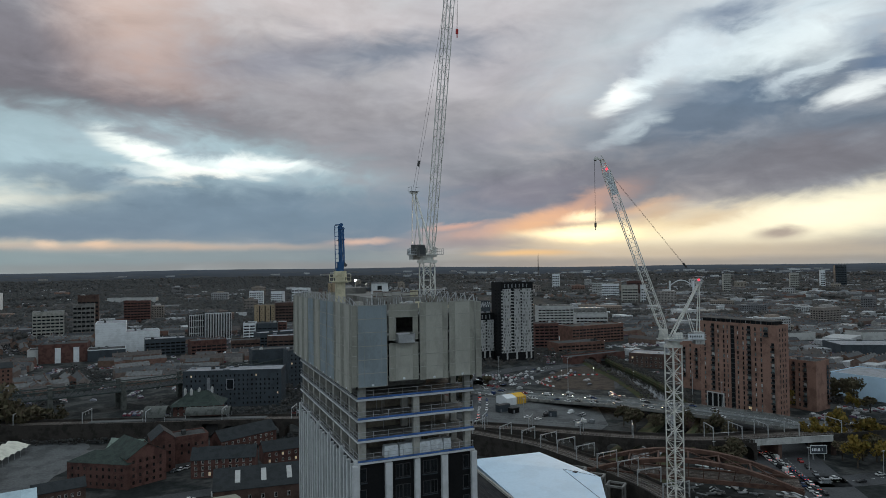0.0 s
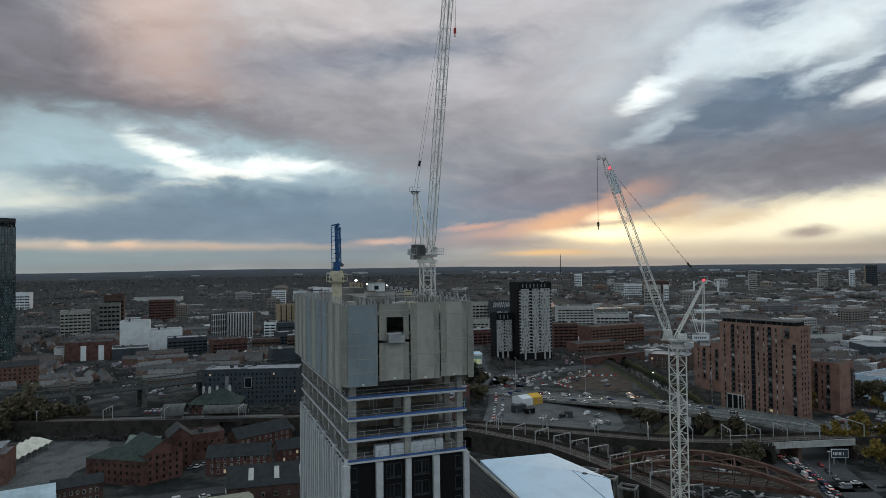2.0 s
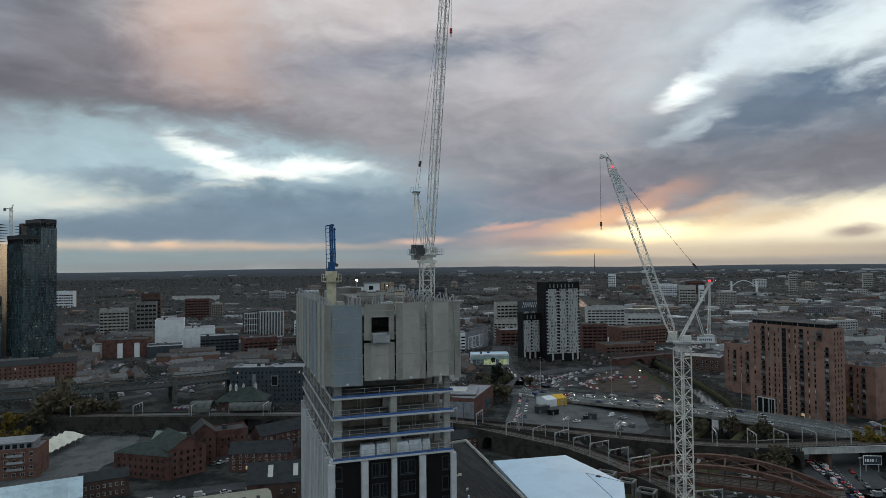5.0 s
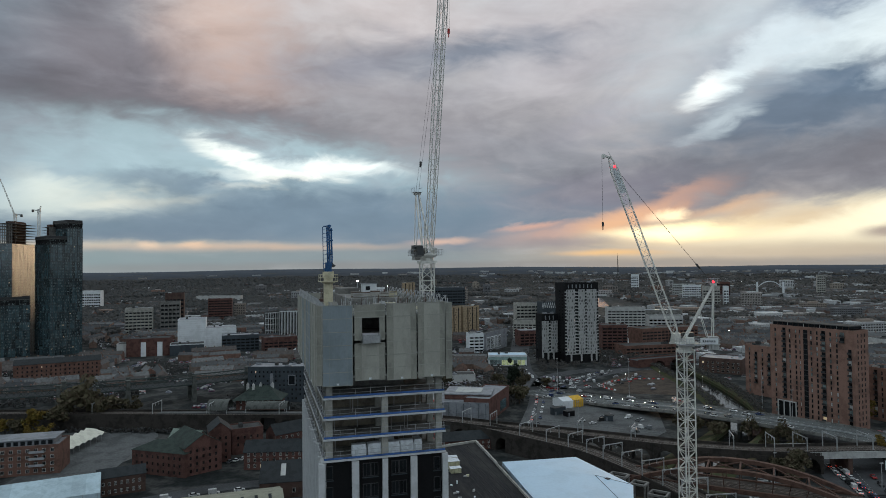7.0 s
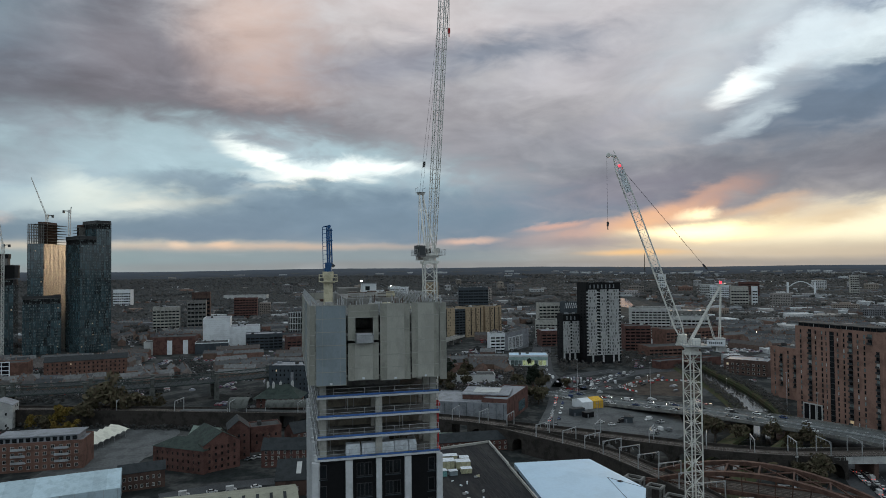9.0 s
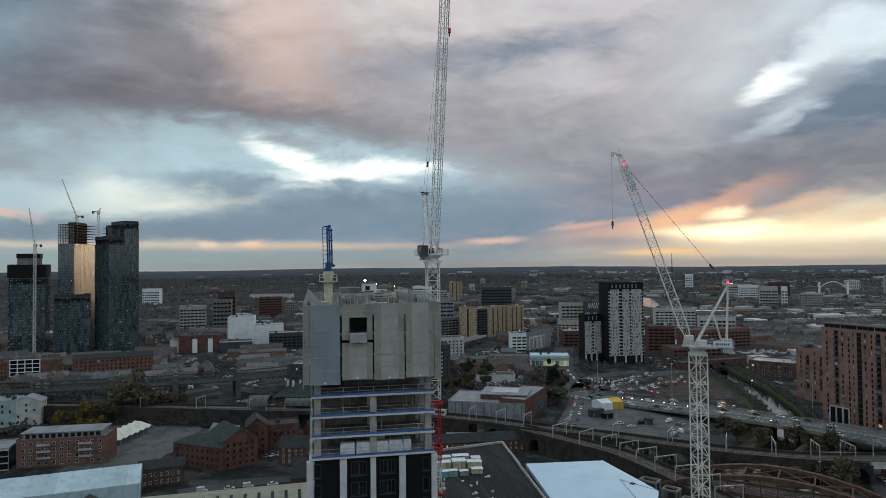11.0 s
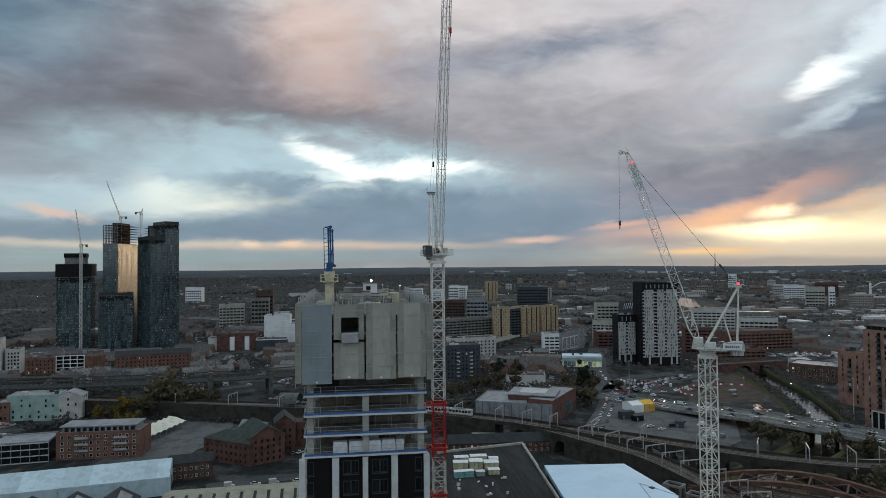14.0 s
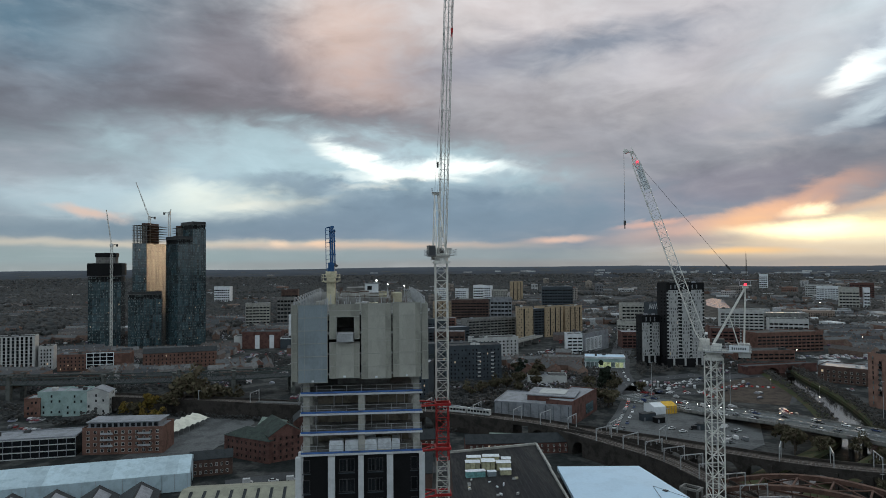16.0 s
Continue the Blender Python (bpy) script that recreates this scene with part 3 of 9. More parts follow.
class Shape:
    """Collects vertices and faces; finish() gives mesh data."""

    def __init__(self):
        self.v, self.f, self.m = [], [], []

    def hull(self, pts, faces, mat_i=0):
        n = len(self.v)
        self.v += [tuple(p) for p in pts]
        self.f += [tuple(n + i for i in f) for f in faces]
        self.m += [mat_i] * len(faces)
        return self

    def box(self, x0, y0, z0, x1, y1, z1, mat_i=0):
        return self.hull([(x0, y0, z0), (x1, y0, z0), (x1, y1, z0), (x0, y1, z0), (x0, y0, z1), (x1, y0, z1), (x1, y1, z1), (x0, y1, z1)],
                         [(0, 3, 2, 1), (4, 5, 6, 7), (0, 1, 5, 4), (1, 2, 6, 5), (2, 3, 7, 6), (3, 0, 4, 7)], mat_i)

    def bevel_box(self, x0, y0, z0, x1, y1, z1, b, mat_i=0):
        """A box whose upright edges are cut off by b."""
        return self.prism([(x0 + b, y0), (x1 - b, y0), (x1, y0 + b), (x1, y1 - b), (x1 - b, y1), (x0 + b, y1), (x0, y1 - b), (x0, y0 + b)], z0, z1, mat_i)

    def prism(self, poly, z0, z1, mat_i=0):
        n = len(poly)
        pts = [(x, y, z0) for x, y in poly] + [(x, y, z1) for x, y in poly]
        area = sum(poly[i][0] * poly[(i + 1) % n][1] - poly[(i + 1) % n][0] * poly[i][1] for i in range(n))
        up, dn = tuple(range(n, 2 * n)), tuple(range(n - 1, -1, -1))
        sides = [(i, (i + 1) % n, n + (i + 1) % n, n + i) for i in range(n)]
        if area < 0:
            up, dn, sides = up[::-1], dn[::-1], [s[::-1] for s in sides]
        return self.hull(pts, [up, dn] + sides, mat_i)

    def beam(self, p, q, w, h=None, mat_i=0):
        p, q = Vector(p), Vector(q)
        d = (q - p)
        if d.length < 1e-6:
            return self
        d.normalize()
        s = d.cross(Vector((0, 0, 1)))
        if s.length < 1e-4:
            s = Vector((1, 0, 0))
        s.normalize()
        u = s.cross(d)
        h = h or w
        s, u = s * (w / 2), u * (h / 2)
        pts = [c + a * s + b * u for c in (p, q) for a, b in ((-1, -1), (1, -1), (1, 1), (-1, 1))]
        return self.hull(pts, [(0, 1, 2, 3), (7, 6, 5, 4), (0, 4, 5, 1), (1, 5, 6, 2), (2, 6, 7, 3), (3, 7, 4, 0)], mat_i)

    def tube(self, p, q, r, n=8, r2=None, mat_i=0):
        p, q = Vector(p), Vector(q)
        d = (q - p).normalized()
        s = d.cross(Vector((0, 0, 1)))
        if s.length < 1e-4:
            s = Vector((1, 0, 0))
        s.normalize()
        u = s.cross(d)
        r2 = r if r2 is None else r2
        pts = [c + rr * (math.cos(2 * math.pi * i / n) * s + math.sin(2 * math.pi * i / n) * u) for c, rr in ((p, r), (q, r2)) for i in range(n)]
        return self.hull(pts, [tuple(range(n)), tuple(range(2 * n - 1, n - 1, -1))] + [(i, n + i, n + (i + 1) % n, (i + 1) % n) for i in range(n)], mat_i)

    def strip(self, left, right, mat_i=0, thick=0.0):
        """A ribbon between two lines of 3D points, upper side up, with thickness downwards."""
        n = len(left)
        pts = list(left) + list(right)
        faces = [(n + i, n + i + 1, i + 1, i) for i in range(n - 1)]
        self.hull(pts, faces, mat_i)
        if thick:
            low = [(p[0], p[1], p[2] - thick) for p in pts]
            self.hull(pts + low, [(2 * n + i, 2 * n + i + 1, 3 * n + i + 1, 3 * n + i) for i in range(n - 1)] +
                      [(i, i + 1, 2 * n + i + 1, 2 * n + i) for i in range(n - 1)] +
                      [(n + i + 1, n + i, 3 * n + i, 3 * n + i + 1) for i in range(n - 1)] +
                      [(0, 2 * n, 3 * n, n), (2 * n - 1, 4 * n - 1, 3 * n - 1, n - 1)], mat_i)
        return self

    def gable(self, x0, y0, x1, y1, z0, h, along="x", over=0.3, mat_i=0, thick=0.15):
        """Two roof slopes with thickness; ridge along x or y."""
        if along == "x":
            ym = (y0 + y1) / 2
            sec = [(y0 - over, z0 - over * h / (ym - y0)), (ym, z0 + h), (y1 + over, z0 - over * h / (ym - y0))]
            a = [(x0 - over, s, z) for s, z in sec] + [(x0 - over, s, z - thick) for s, z in sec]
            b = [(x1 + over, s, z) for s, z in sec] + [(x1 + over, s, z - thick) for s, z in sec]
        else:
            xm = (x0 + x1) / 2
            sec = [(x1 + over, z0 - over * h / (xm - x0)), (xm, z0 + h), (x0 - over, z0 - over * h / (xm - x0))]
            a = [(s, y0 - over, z) for s, z in sec] + [(s, y0 - over, z - thick) for s, z in sec]
            b = [(s, y1 + over, z) for s, z in sec] + [(s, y1 + over, z - thick) for s, z in sec]
        return self.hull(a + b, [(0, 6, 7, 1), (1, 7, 8, 2), (4, 10, 9, 3), (5, 11, 10, 4), (3, 9, 6, 0), (2, 8, 11, 5),
                                 (0, 1, 4, 3), (1, 2, 5, 4), (7, 6, 9, 10), (8, 7, 10, 11)], mat_i)

    def gable_wall(self, x0, y0, x1, y1, z0, z1, h, along="x", mat_i=0):
        """Walls of a house up to the eaves, with the two gables."""
        if along == "x":
            ym = (y0 + y1) / 2
            sec = [(y0, z0), (y1, z0), (y1, z1), (ym, z1 + h), (y0, z1)]
            pts = [(x, s, z) for x in (x0, x1) for s, z in sec]
        else:
            xm = (x0 + x1) / 2
            sec = [(x1, z0), (x0, z0), (x0, z1), (xm, z1 + h), (x1, z1)]
            pts = [(s, y, z) for y in (y0, y1) for s, z in sec]
        return self.hull(pts, [(4, 3, 2, 1, 0), (5, 6, 7, 8, 9)] + [(i, (i + 1) % 5, 5 + (i + 1) % 5, 5 + i) for i in range(5)], mat_i)

    def hip(self, x0, y0, x1, y1, z0, h, over=0.4, mat_i=0):
        x0, y0, x1, y1 = x0 - over, y0 - over, x1 + over, y1 + over
        r = min(x1 - x0, y1 - y0) / 2
        if x1 - x0 >= y1 - y0:
            a, b = (x0 + r, (y0 + y1) / 2, z0 + h), (x1 - r, (y0 + y1) / 2, z0 + h)
            f = [(0, 1, 5, 4), (1, 2, 5), (2, 3, 4, 5), (3, 0, 4)]
        else:
            a, b = ((x0 + x1) / 2, y0 + r, z0 + h), ((x0 + x1) / 2, y1 - r, z0 + h)
            f = [(0, 1, 4), (1, 2, 5, 4), (2, 3, 5), (3, 0, 4, 5)]
        return self.hull([(x0, y0, z0), (x1, y0, z0), (x1, y1, z0), (x0, y1, z0), a, b], f + [(3, 2, 1, 0)], mat_i)

    def arch(self, cx, w, spring, top, y0, y1, n=8, mat_i=0, base=0.0, full=None):
        """A wall bay with an arched hole, from cx-full/2 to cx+full/2, up to top."""
        full = full or w + 1.5
        ring = [(cx - w / 2, base)] + [(cx - w / 2 * math.cos(math.pi * i / n), spring + w / 2 * math.sin(math.pi * i / n)) for i in range(n + 1)] + [(cx + w / 2, base)]
        k = len(ring)
        outer = [(cx - full / 2, base)] + [(cx - full / 2 + full * i / n, top) for i in range(n + 1)] + [(cx + full / 2, base)]
        pts = [(a, y, z) for y in (y0, y1) for a, z in ring + outer]
        f = []
        for i in range(k - 1):
            f += [(i, i + 1, k + i + 1, k + i), (2 * k + i + 1, 2 * k + i, 3 * k + i, 3 * k + i + 1), (i + 1, i, 2 * k + i, 2 * k + i + 1),
                  (k + i, k + i + 1, 3 * k + i + 1, 3 * k + i)]
        return self.hull(pts, f, mat_i)

    def data(self, name, mats):
        me = bpy.data.meshes.new(name)
        me.from_pydata(self.v, [], self.f)
        for k in mats:
            me.materials.append(k)
        if len(mats) > 1:
            me.polygons.foreach_set("material_index", self.m)
        me.update()
        return me


def listed(m):
    return list(m) if isinstance(m, (list, tuple)) else [m]


def part(name, shape, mats, parent=None, label="", at=None):
    """One mesh object under a thing or a part; shape may be mesh data that is shared."""
    me = shape.data(name, listed(mats)) if isinstance(shape, Shape) else shape
    ob = new(name, me)
    if parent:
        ob.parent = parent
    if at is not None:
        ob.matrix_basis = at
    if label:
        ob["label"] = label
    return ob


def thing(name, label, category, at=None, group="", kind=""):
    ob = new(name)
    ob.empty_display_size = 0.5
    if at is not None:
        ob.matrix_basis = at
    return tagged(ob, label, category, group, kind)


def solo(name, shape, mats, label, category, at=None, group="", kind=""):
    ob = part(name, shape, mats, None, "", at)
    return tagged(ob, label, category, group, kind)


def bow(pts, steps=6):
    """A smooth line (Catmull-Rom) through the points."""
    P = [Vector(p) for p in pts]
    P = [2 * P[0] - P[1]] + P + [2 * P[-1] - P[-2]]
    out = []
    for i in range(1, len(P) - 2):
        a, b, c, d = P[i - 1:i + 3]
        for k in range(steps):
            t = k / steps
            out.append(0.5 * (2 * b + (c - a) * t + (2 * a - 5 * b + 4 * c - d) * t * t + (3 * b - a - 3 * c + d) * t ** 3))
    return out + [P[-2]]


def offset(line, d):
    """The line moved sideways by d (to the right of its way), level."""
    out = []
    for i, p in enumerate(line):
        q = line[min(i + 1, len(line) - 1)] - line[max(i - 1, 0)]
        s = Vector((q.y, -q.x, 0)).normalized()
        out.append(p + s * d)
    return out


def ribbon(line, w, lift=0.0, thick=0.0, shape=None, mat_i=0, shift=0.0):
    up = Vector((0, 0, lift))
    shape = shape or Shape()
    return shape.strip([p + up for p in offset(line, shift - w / 2)], [p + up for p in offset(line, shift + w / 2)], mat_i, thick)


def clumps(centres, radii, squash=0.8, seed=1):
    """Many small uneven blobs, as arrays joined into one mesh."""
    base = np.array([(0, 0, 1), (.894, 0, .447), (.276, .851, .447), (-.724, .526, .447), (-.724, -.526, .447), (.276, -.851, .447),
                     (.724, .526, -.447), (-.276, .851, -.447), (-.894, 0, -.447), (-.276, -.851, -.447), (.724, -.526, -.447), (0, 0, -1)])
    tri = np.array([(0, 1, 2), (0, 2, 3), (0, 3, 4), (0, 4, 5), (0, 5, 1), (1, 6, 2), (2, 7, 3), (3, 8, 4), (4, 9, 5), (5, 10, 1),
                    (6, 7, 2), (7, 8, 3), (8, 9, 4), (9, 10, 5), (10, 6, 1)])
    rng = np.random.default_rng(seed)
    c, r = np.asarray(centres, float), np.asarray(radii, float)
    n = len(c)
    v = base[None] * r[:, None, None] * rng.uniform(0.5, 1.4, (n, 12, 1)) * np.array([1, 1, squash]) + c[:, None]
    f = tri[None] + 12 * np.arange(n)[:, None, None]
    return v.reshape(-1, 3), f.reshape(-1, 3)


def mesh_np(name, v, f, mats, idx=None):
    me = bpy.data.meshes.new(name)
    me.from_pydata(v.tolist(), [], f.tolist() if not isinstance(f, list) else f)
    for k in listed(mats):
        me.materials.append(k)
    if idx is not None:
        me.polygons.foreach_set("material_index", idx)
    me.update()
    return me


# ---------------------------------------------------------------- ground
FLOOR_R = 4930.0


def ground_z(x, y):
    """Level near by; rises to low wooded hills far out."""
    r = math.hypot(x, y)
    k = min(1.0, max(0.0, (r - 2600) / (FLOOR_R - 2600)))
    a = math.atan2(x, y)
    return 70.0 * k * k * (3 - 2 * k) * (1 + 0.05 * math.sin(7 * a) + 0.04 * math.sin(17 * a + 1)) if k else 0.0


def make_ground():
    radii = [0, 60, 130, 220, 330, 460, 620, 800, 1000, 1250, 1550, 1900, 2250, 2600] + [2600 + (FLOOR_R - 2600) * i / 16 for i in range(1, 17)]
    n = 144
    v, f = [(0, 0, 0)], []
    for r in radii[1:]:
        for i in range(n):
            a = 2 * math.pi * i / n
            x, y = r * math.sin(a), r * math.cos(a)
            v.append((x, y, ground_z(x, y)))
    for i in range(n):
        f.append((0, 1 + (i + 1) % n, 1 + i))
    for k in range(len(radii) - 2):
        for i in range(n):
            a, b = 1 + k * n + i, 1 + k * n + (i + 1) % n
            f.append((a, b, b + n, a + n))
    s = Shape()
    s.hull(v, f)
    solo("ground", s, M_GROUND, "dark town ground of tarmac, soil and grass", "ground", kind="structure")


make_ground()


def make_backdrop():
    """Fields and woods of the last kilometres under painted haze, lying just over the ground."""
    v, f = [], []
    n, m = 160, 22
    for k in range(m + 1):
        r = 2950 + (FLOOR_R - 5 - 2950) * k / m
        for i in range(n + 1):
            a = radians(-60 + 150 * i / n)
            x, y = r * math.sin(a), r * math.cos(a)
            v.append((x, y, ground_z(x, y) + 0.6 + (2.5 * noise.noise((x * 0.01, y * 0.01, 0)) if k else 0)))
    for k in range(m):
        for i in range(n):
            a = k * (n + 1) + i
            f.append((a, a + 1, a + n + 2, a + n + 1))
    s = Shape()
    s.hull(v, f)
    solo("backdrop", s, M_HAZE, "fields and woods at the horizon with blue-grey haze painted in", "distance", kind="structure")


make_backdrop()

# ---------------------------------------------------------------- the unfinished tower
TX0, TX1, TY0, TY1 = 25.4, 43.1, 100.4, 143.2
SLABS = [65.6, 68.6, 71.5, 74.4, 77.4, 80.4, 83.4, 86.2]


def window_data(w, h, frame_m, pane_m, cache={}, bars=1, d=0.06):
    key = (round(w, 2), round(h, 2), frame_m.name, pane_m.name, bars)
    if key not in cache:
        s = Shape()
        e = min(0.09, w * 0.12)
        s.box(-w / 2, -d, 0, -w / 2 + e, 0.1, h).box(w / 2 - e, -d, 0, w / 2, 0.1, h)
        s.box(-w / 2 + e, -d, 0, w / 2 - e, 0.1, e).box(-w / 2 + e, -d, h - e, w / 2 - e, 0.1, h)
        for i in range(1, bars + 1):
            x = -w / 2 + w * i / (bars + 1)
            s.box(x - e / 3, -d, e, x + e / 3, 0.1, h - e)
        s.box(-w / 2 + e, -d * 0.4, e, w / 2 - e, 0.1, h - e, 1)
        cache[key] = s.data("window", [frame_m, pane_m])
    return cache[key]


def make_tower():
    T = thing("unfinished_tower", "unfinished concrete tower block with grey mesh screens and open floors", "building")
    for z in SLABS:
        # slab concrete darkened to paint the shaded interior; edge strips left pale
        s = Shape().box(TX0 - 0.1, TY0 - 0.1, z - 0.3, TX1 + 0.1, TY1, z)
        part("floor_slab", s, M_CONC_D, T, "grey concrete floor slab")
        part("slab_edge", Shape().box(TX0 - 0.16, TY0 - 0.16, z - 0.28, TX1 + 0.16, TY0 - 0.105, z).box(TX0 - 0.16, TY0 - 0.1, z - 0.28, TX0 - 0.105, TY1, z), M_PIER, T, "pale slab edge")
    # columns
    xs, ys = [TX0 + 0.75, 34.2, TX1 - 0.75], [TY0 + 0.7 + i * 5.2 for i in range(9)]
    for k in range(3):
        col = Shape().bevel_box(-0.48, -0.42, 0, 0.48, 0.42, 2.68, 0.03).data("column", [M_CONC])
        z = SLABS[k]
        for j, y in enumerate(ys):
            for i, x in enumerate(xs):
                if i == 1 and 1 < j < 7:
                    continue
                part("column", col, M_CONC, T, at=pose(x, y, z))
    col2 = Shape().bevel_box(-0.48, -0.42, 0, 0.48, 0.42, 11.4, 0.03).data("column", [M_CONC])
    for y in ys:
        for x in (xs[0], xs[2]):
            part("column", col2, M_CONC, T, at=pose(x, y, SLABS[3]))
    part("core_wall", Shape().box(30.2, 108, 40, 38.6, 134, 88.0).box(30.6, 127, 88.0, 34.4, 133.6, 89.0), M_CONC_D, T, "rough concrete lift core")
    # edge protection
    for z in SLABS[:4]:
        s = Shape()
        s.box(TX0 - 0.05, TY0 - 0.06, z + 0.02, TX1 + 0.05, TY0 - 0.02, z + 0.30)
        part("edge_board", s, M_BLUE, T, "blue edge board and netting")
        r = Shape()
        for hh in (0.55, 1.1):
            r.box(TX0, TY0 + 0.02, z + hh, TX1, TY0 + 0.06, z + hh + 0.05)
        n = 9
        for i in range(n):
            x = TX0 + 0.05 + (TX1 - TX0 - 0.1) * i / (n - 1)
            r.box(x - 0.03, TY0 + 0.0, z, x + 0.03, TY0 + 0.07, z + 1.2)
        part("guard_rail", r, M_STEEL, T)
        r = Shape()
        for hh in (0.55, 1.1):
            r.box(TX0 - 0.03, TY0, z + hh, TX0 + 0.02, TY1, z + hh + 0.05)
        for i in range(18):
            y = TY0 + (TY1 - TY0) * i / 17
            r.box(TX0 - 0.04, y - 0.03, z, TX0 + 0.03, y + 0.03, z + 1.2)
        part("guard_rail", r, M_STEEL, T)
        part("edge_board", Shape().box(TX0 - 0.06, TY0, z + 0.02, TX0 - 0.01, TY1, z + 0.22), M_LEAD, T)
    # set-back partition and clutter inside the open floors
    rng = random.Random(5)
    for z in SLABS[:3]:
        part("inner_wall", Shape().box(27.2, 107.2, z, 41.4, 107.4, z + 2.7), M_TAN, T)
        part("inner_wall", Shape().box(27.9, 107.5, z, 28.1, 138, z + 2.7), M_CONC_D, T)
        for i in range(7):
            x, y = rng.uniform(27, 41), rng.uniform(103, 106.4)
            part("prop", Shape().tube((x, y, z), (x, y, z + 2.7), 0.05, 6), M_STEEL, T)
    # cladding below: black glazing bays between white piers
    zc = 65.2
    part("facade", Shape().box(TX0 + 0.1, TY0 + 0.25, 0, TX1 - 0.1, TY1 - 0.3, zc - 0.1), M_BLACK, T, "black cladding panels")
    for a, b in ((24.6, 25.5), (29.3, 30.3), (33.7, 34.5), (37.9, 38.85), (42.7, 43.55)):
        part("pier", Shape().bevel_box(a, TY0 - 0.35, 0, b, TY0 + 0.5, zc, 0.03), M_PIER, T, "white precast pier")
    bays = [(30.3, 33.7), (34.5, 37.9)]
    for fl in range(20):
        z0 = zc - 2.95 * (fl + 1)
        if z0 < 1:
            break
        for a, b in bays:
            for k in (0.85, 2.0):
                part("window", window_data(1.1, 1.9, M_FRAME_D, M_GLASS, bars=1), None, T, at=pose(a + k + 0.3, TY0 + 0.22, z0 + 0.55))
            part("sill_panel", Shape().box(a + 0.5, TY0 + 0.1, z0 + 0.32, b - 0.5, TY0 + 0.24, z0 + 0.44), M_SLATECLAD, T)
        for a in (26.15, 41.95):
            part("window", window_data(1.0, 1.9, M_FRAME_D, M_GLASS, bars=0), None, T, at=pose(a, TY0 + 0.22, z0 + 0.55))
            part("sill_panel", Shape().box(a - 0.6, TY0 + 0.1, z0 + 0.32, a + 0.6, TY0 + 0.24, z0 + 0.44), M_SLATECLAD, T)
    # side: piers every bay, stepping
    for i in range(21):
        y = TY0 + 0.2 + i * 2.1
        w = 0.55 if i % 2 else 0.85
        part("pier", Shape().box(TX0 - 0.45, y, 0, TX0 + 0.3, y + w, zc + (0.6 if i % 4 == 0 else -0.3)), M_PIER, T)
    for fl in range(14):
        z0 = zc - 2.95 * (fl + 1)
        part("spandrel", Shape().box(TX0 - 0.1, TY0 + 0.3, z0 - 0.1, TX0 + 0.12, TY1 - 0.3, z0 + 0.35), M_SLATECLAD, T)
    for fl in range(8):
        for i in range(0, 20):
            part("window", window_data(1.15, 2.3, M_FRAME_D, M_GLASS), None, T,
                 at=pose(TX0 + 0.08, TY0 + 1.6 + i * 2.1, zc - 2.95 * (fl + 1) + 0.4, 0, 0, -90))
    # protection screens round the top floors
    ZB, ZT = 76.4, 87.6

    def screen(w, h, m, at, rails=6):
        P = part("screen_panel", Shape().box(0, 0, 0, w, 0.06, h), m, T, at=at)
        s = Shape()
        for x in (0, w - 0.07):
            s.box(x, -0.06, 0.0, x + 0.07, -0.003, h)
        if w > 2:
            for k in (0.22, 0.8):
                s.box(w * k, -0.02, 0.0, w * k + 0.03, -0.003, h)
        for k in range(rails + 1):
            z = (h - 0.1) * k / rails
            s.box(0.07, -0.05, z, w - 0.07, -0.002, z + 0.08)
        part("panel_frame", s, M_SCREENRAIL, P)
        if w > 2:
            part("lifting_plate", Shape().box(w * 0.46, -0.09, 0.12, w * 0.54, -0.055, 0.4), M_WRAP, P)
            part("mesh_overlap", Shape().box(w * 0.22 + 0.05, -0.012, 0.1, w * 0.8, -0.002, h - 0.12), M_SCREEN_C if m is M_SCREEN_A else M_SCREEN_B, P)

    fy = 99.2
    for x, w, zb, zt, m in ((25.1, 4.28, ZB - 0.2, ZT, M_SCREEN_B), (34.25, 4.4, ZB + 0.25, ZT + 0.1, M_SCREEN_A), (38.85, 4.15, ZB + 0.4, ZT + 0.15, M_SCREEN_A)):
        screen(w, zt - zb, m, pose(x, fy, zb))
    screen(4.4, 5.3, M_SCREEN_A, pose(29.62, fy, ZB + 0.4), 3)
    H = part("screen_panel", Shape().box(0, 0, 3.4, 4.4, 0.06, 5.3), M_SCREEN_A, T, "grey mesh screen with a loading hatch", at=pose(29.62, fy, 82.3))
    for a, b in ((0, 1.05), (3.6, 4.4)):
        part("mesh_sheet", Shape().box(a, 0, 0.35, b, 0.06, 3.395), M_SCREEN_A, H)
    for x in (1.0, 3.6):
        part("hatch_jamb", Shape().box(x, -0.06, 0.35, x + 0.07, -0.003, 3.4), M_SCREENRAIL, H)
    for z in (3.42, 4.3):
        part("panel_rail", Shape().box(0, -0.05, z, 4.4, -0.002, z + 0.1), M_SCREENRAIL, H)
    part("hatch_sill", Shape().box(0, -0.1, 0.2, 4.4, 0.1, 0.34), M_SCREENRAIL, H)
    part("loading_platform", Shape().box(30.7, fy - 0.9, 82.15, 33.2, fy + 2.0, 82.3).box(30.7, fy - 0.9, 82.3, 30.76, fy + 0.9, 83.4).box(33.14, fy - 0.9, 82.3, 33.2, fy + 0.9, 83.4)
         .box(30.7, fy - 0.9, 82.3, 33.2, fy - 0.86, 83.3), M_STEEL, T, "steel loading platform")
    for x, w in ((24.25, 0.8), (43.1, 0.95)):
        screen(w, ZT - ZB, M_SCREEN_A, pose(x, fy, ZB), 8)
    sx = 24.2
    yb = [99.25 + i * 5.03 for i in range(10)]
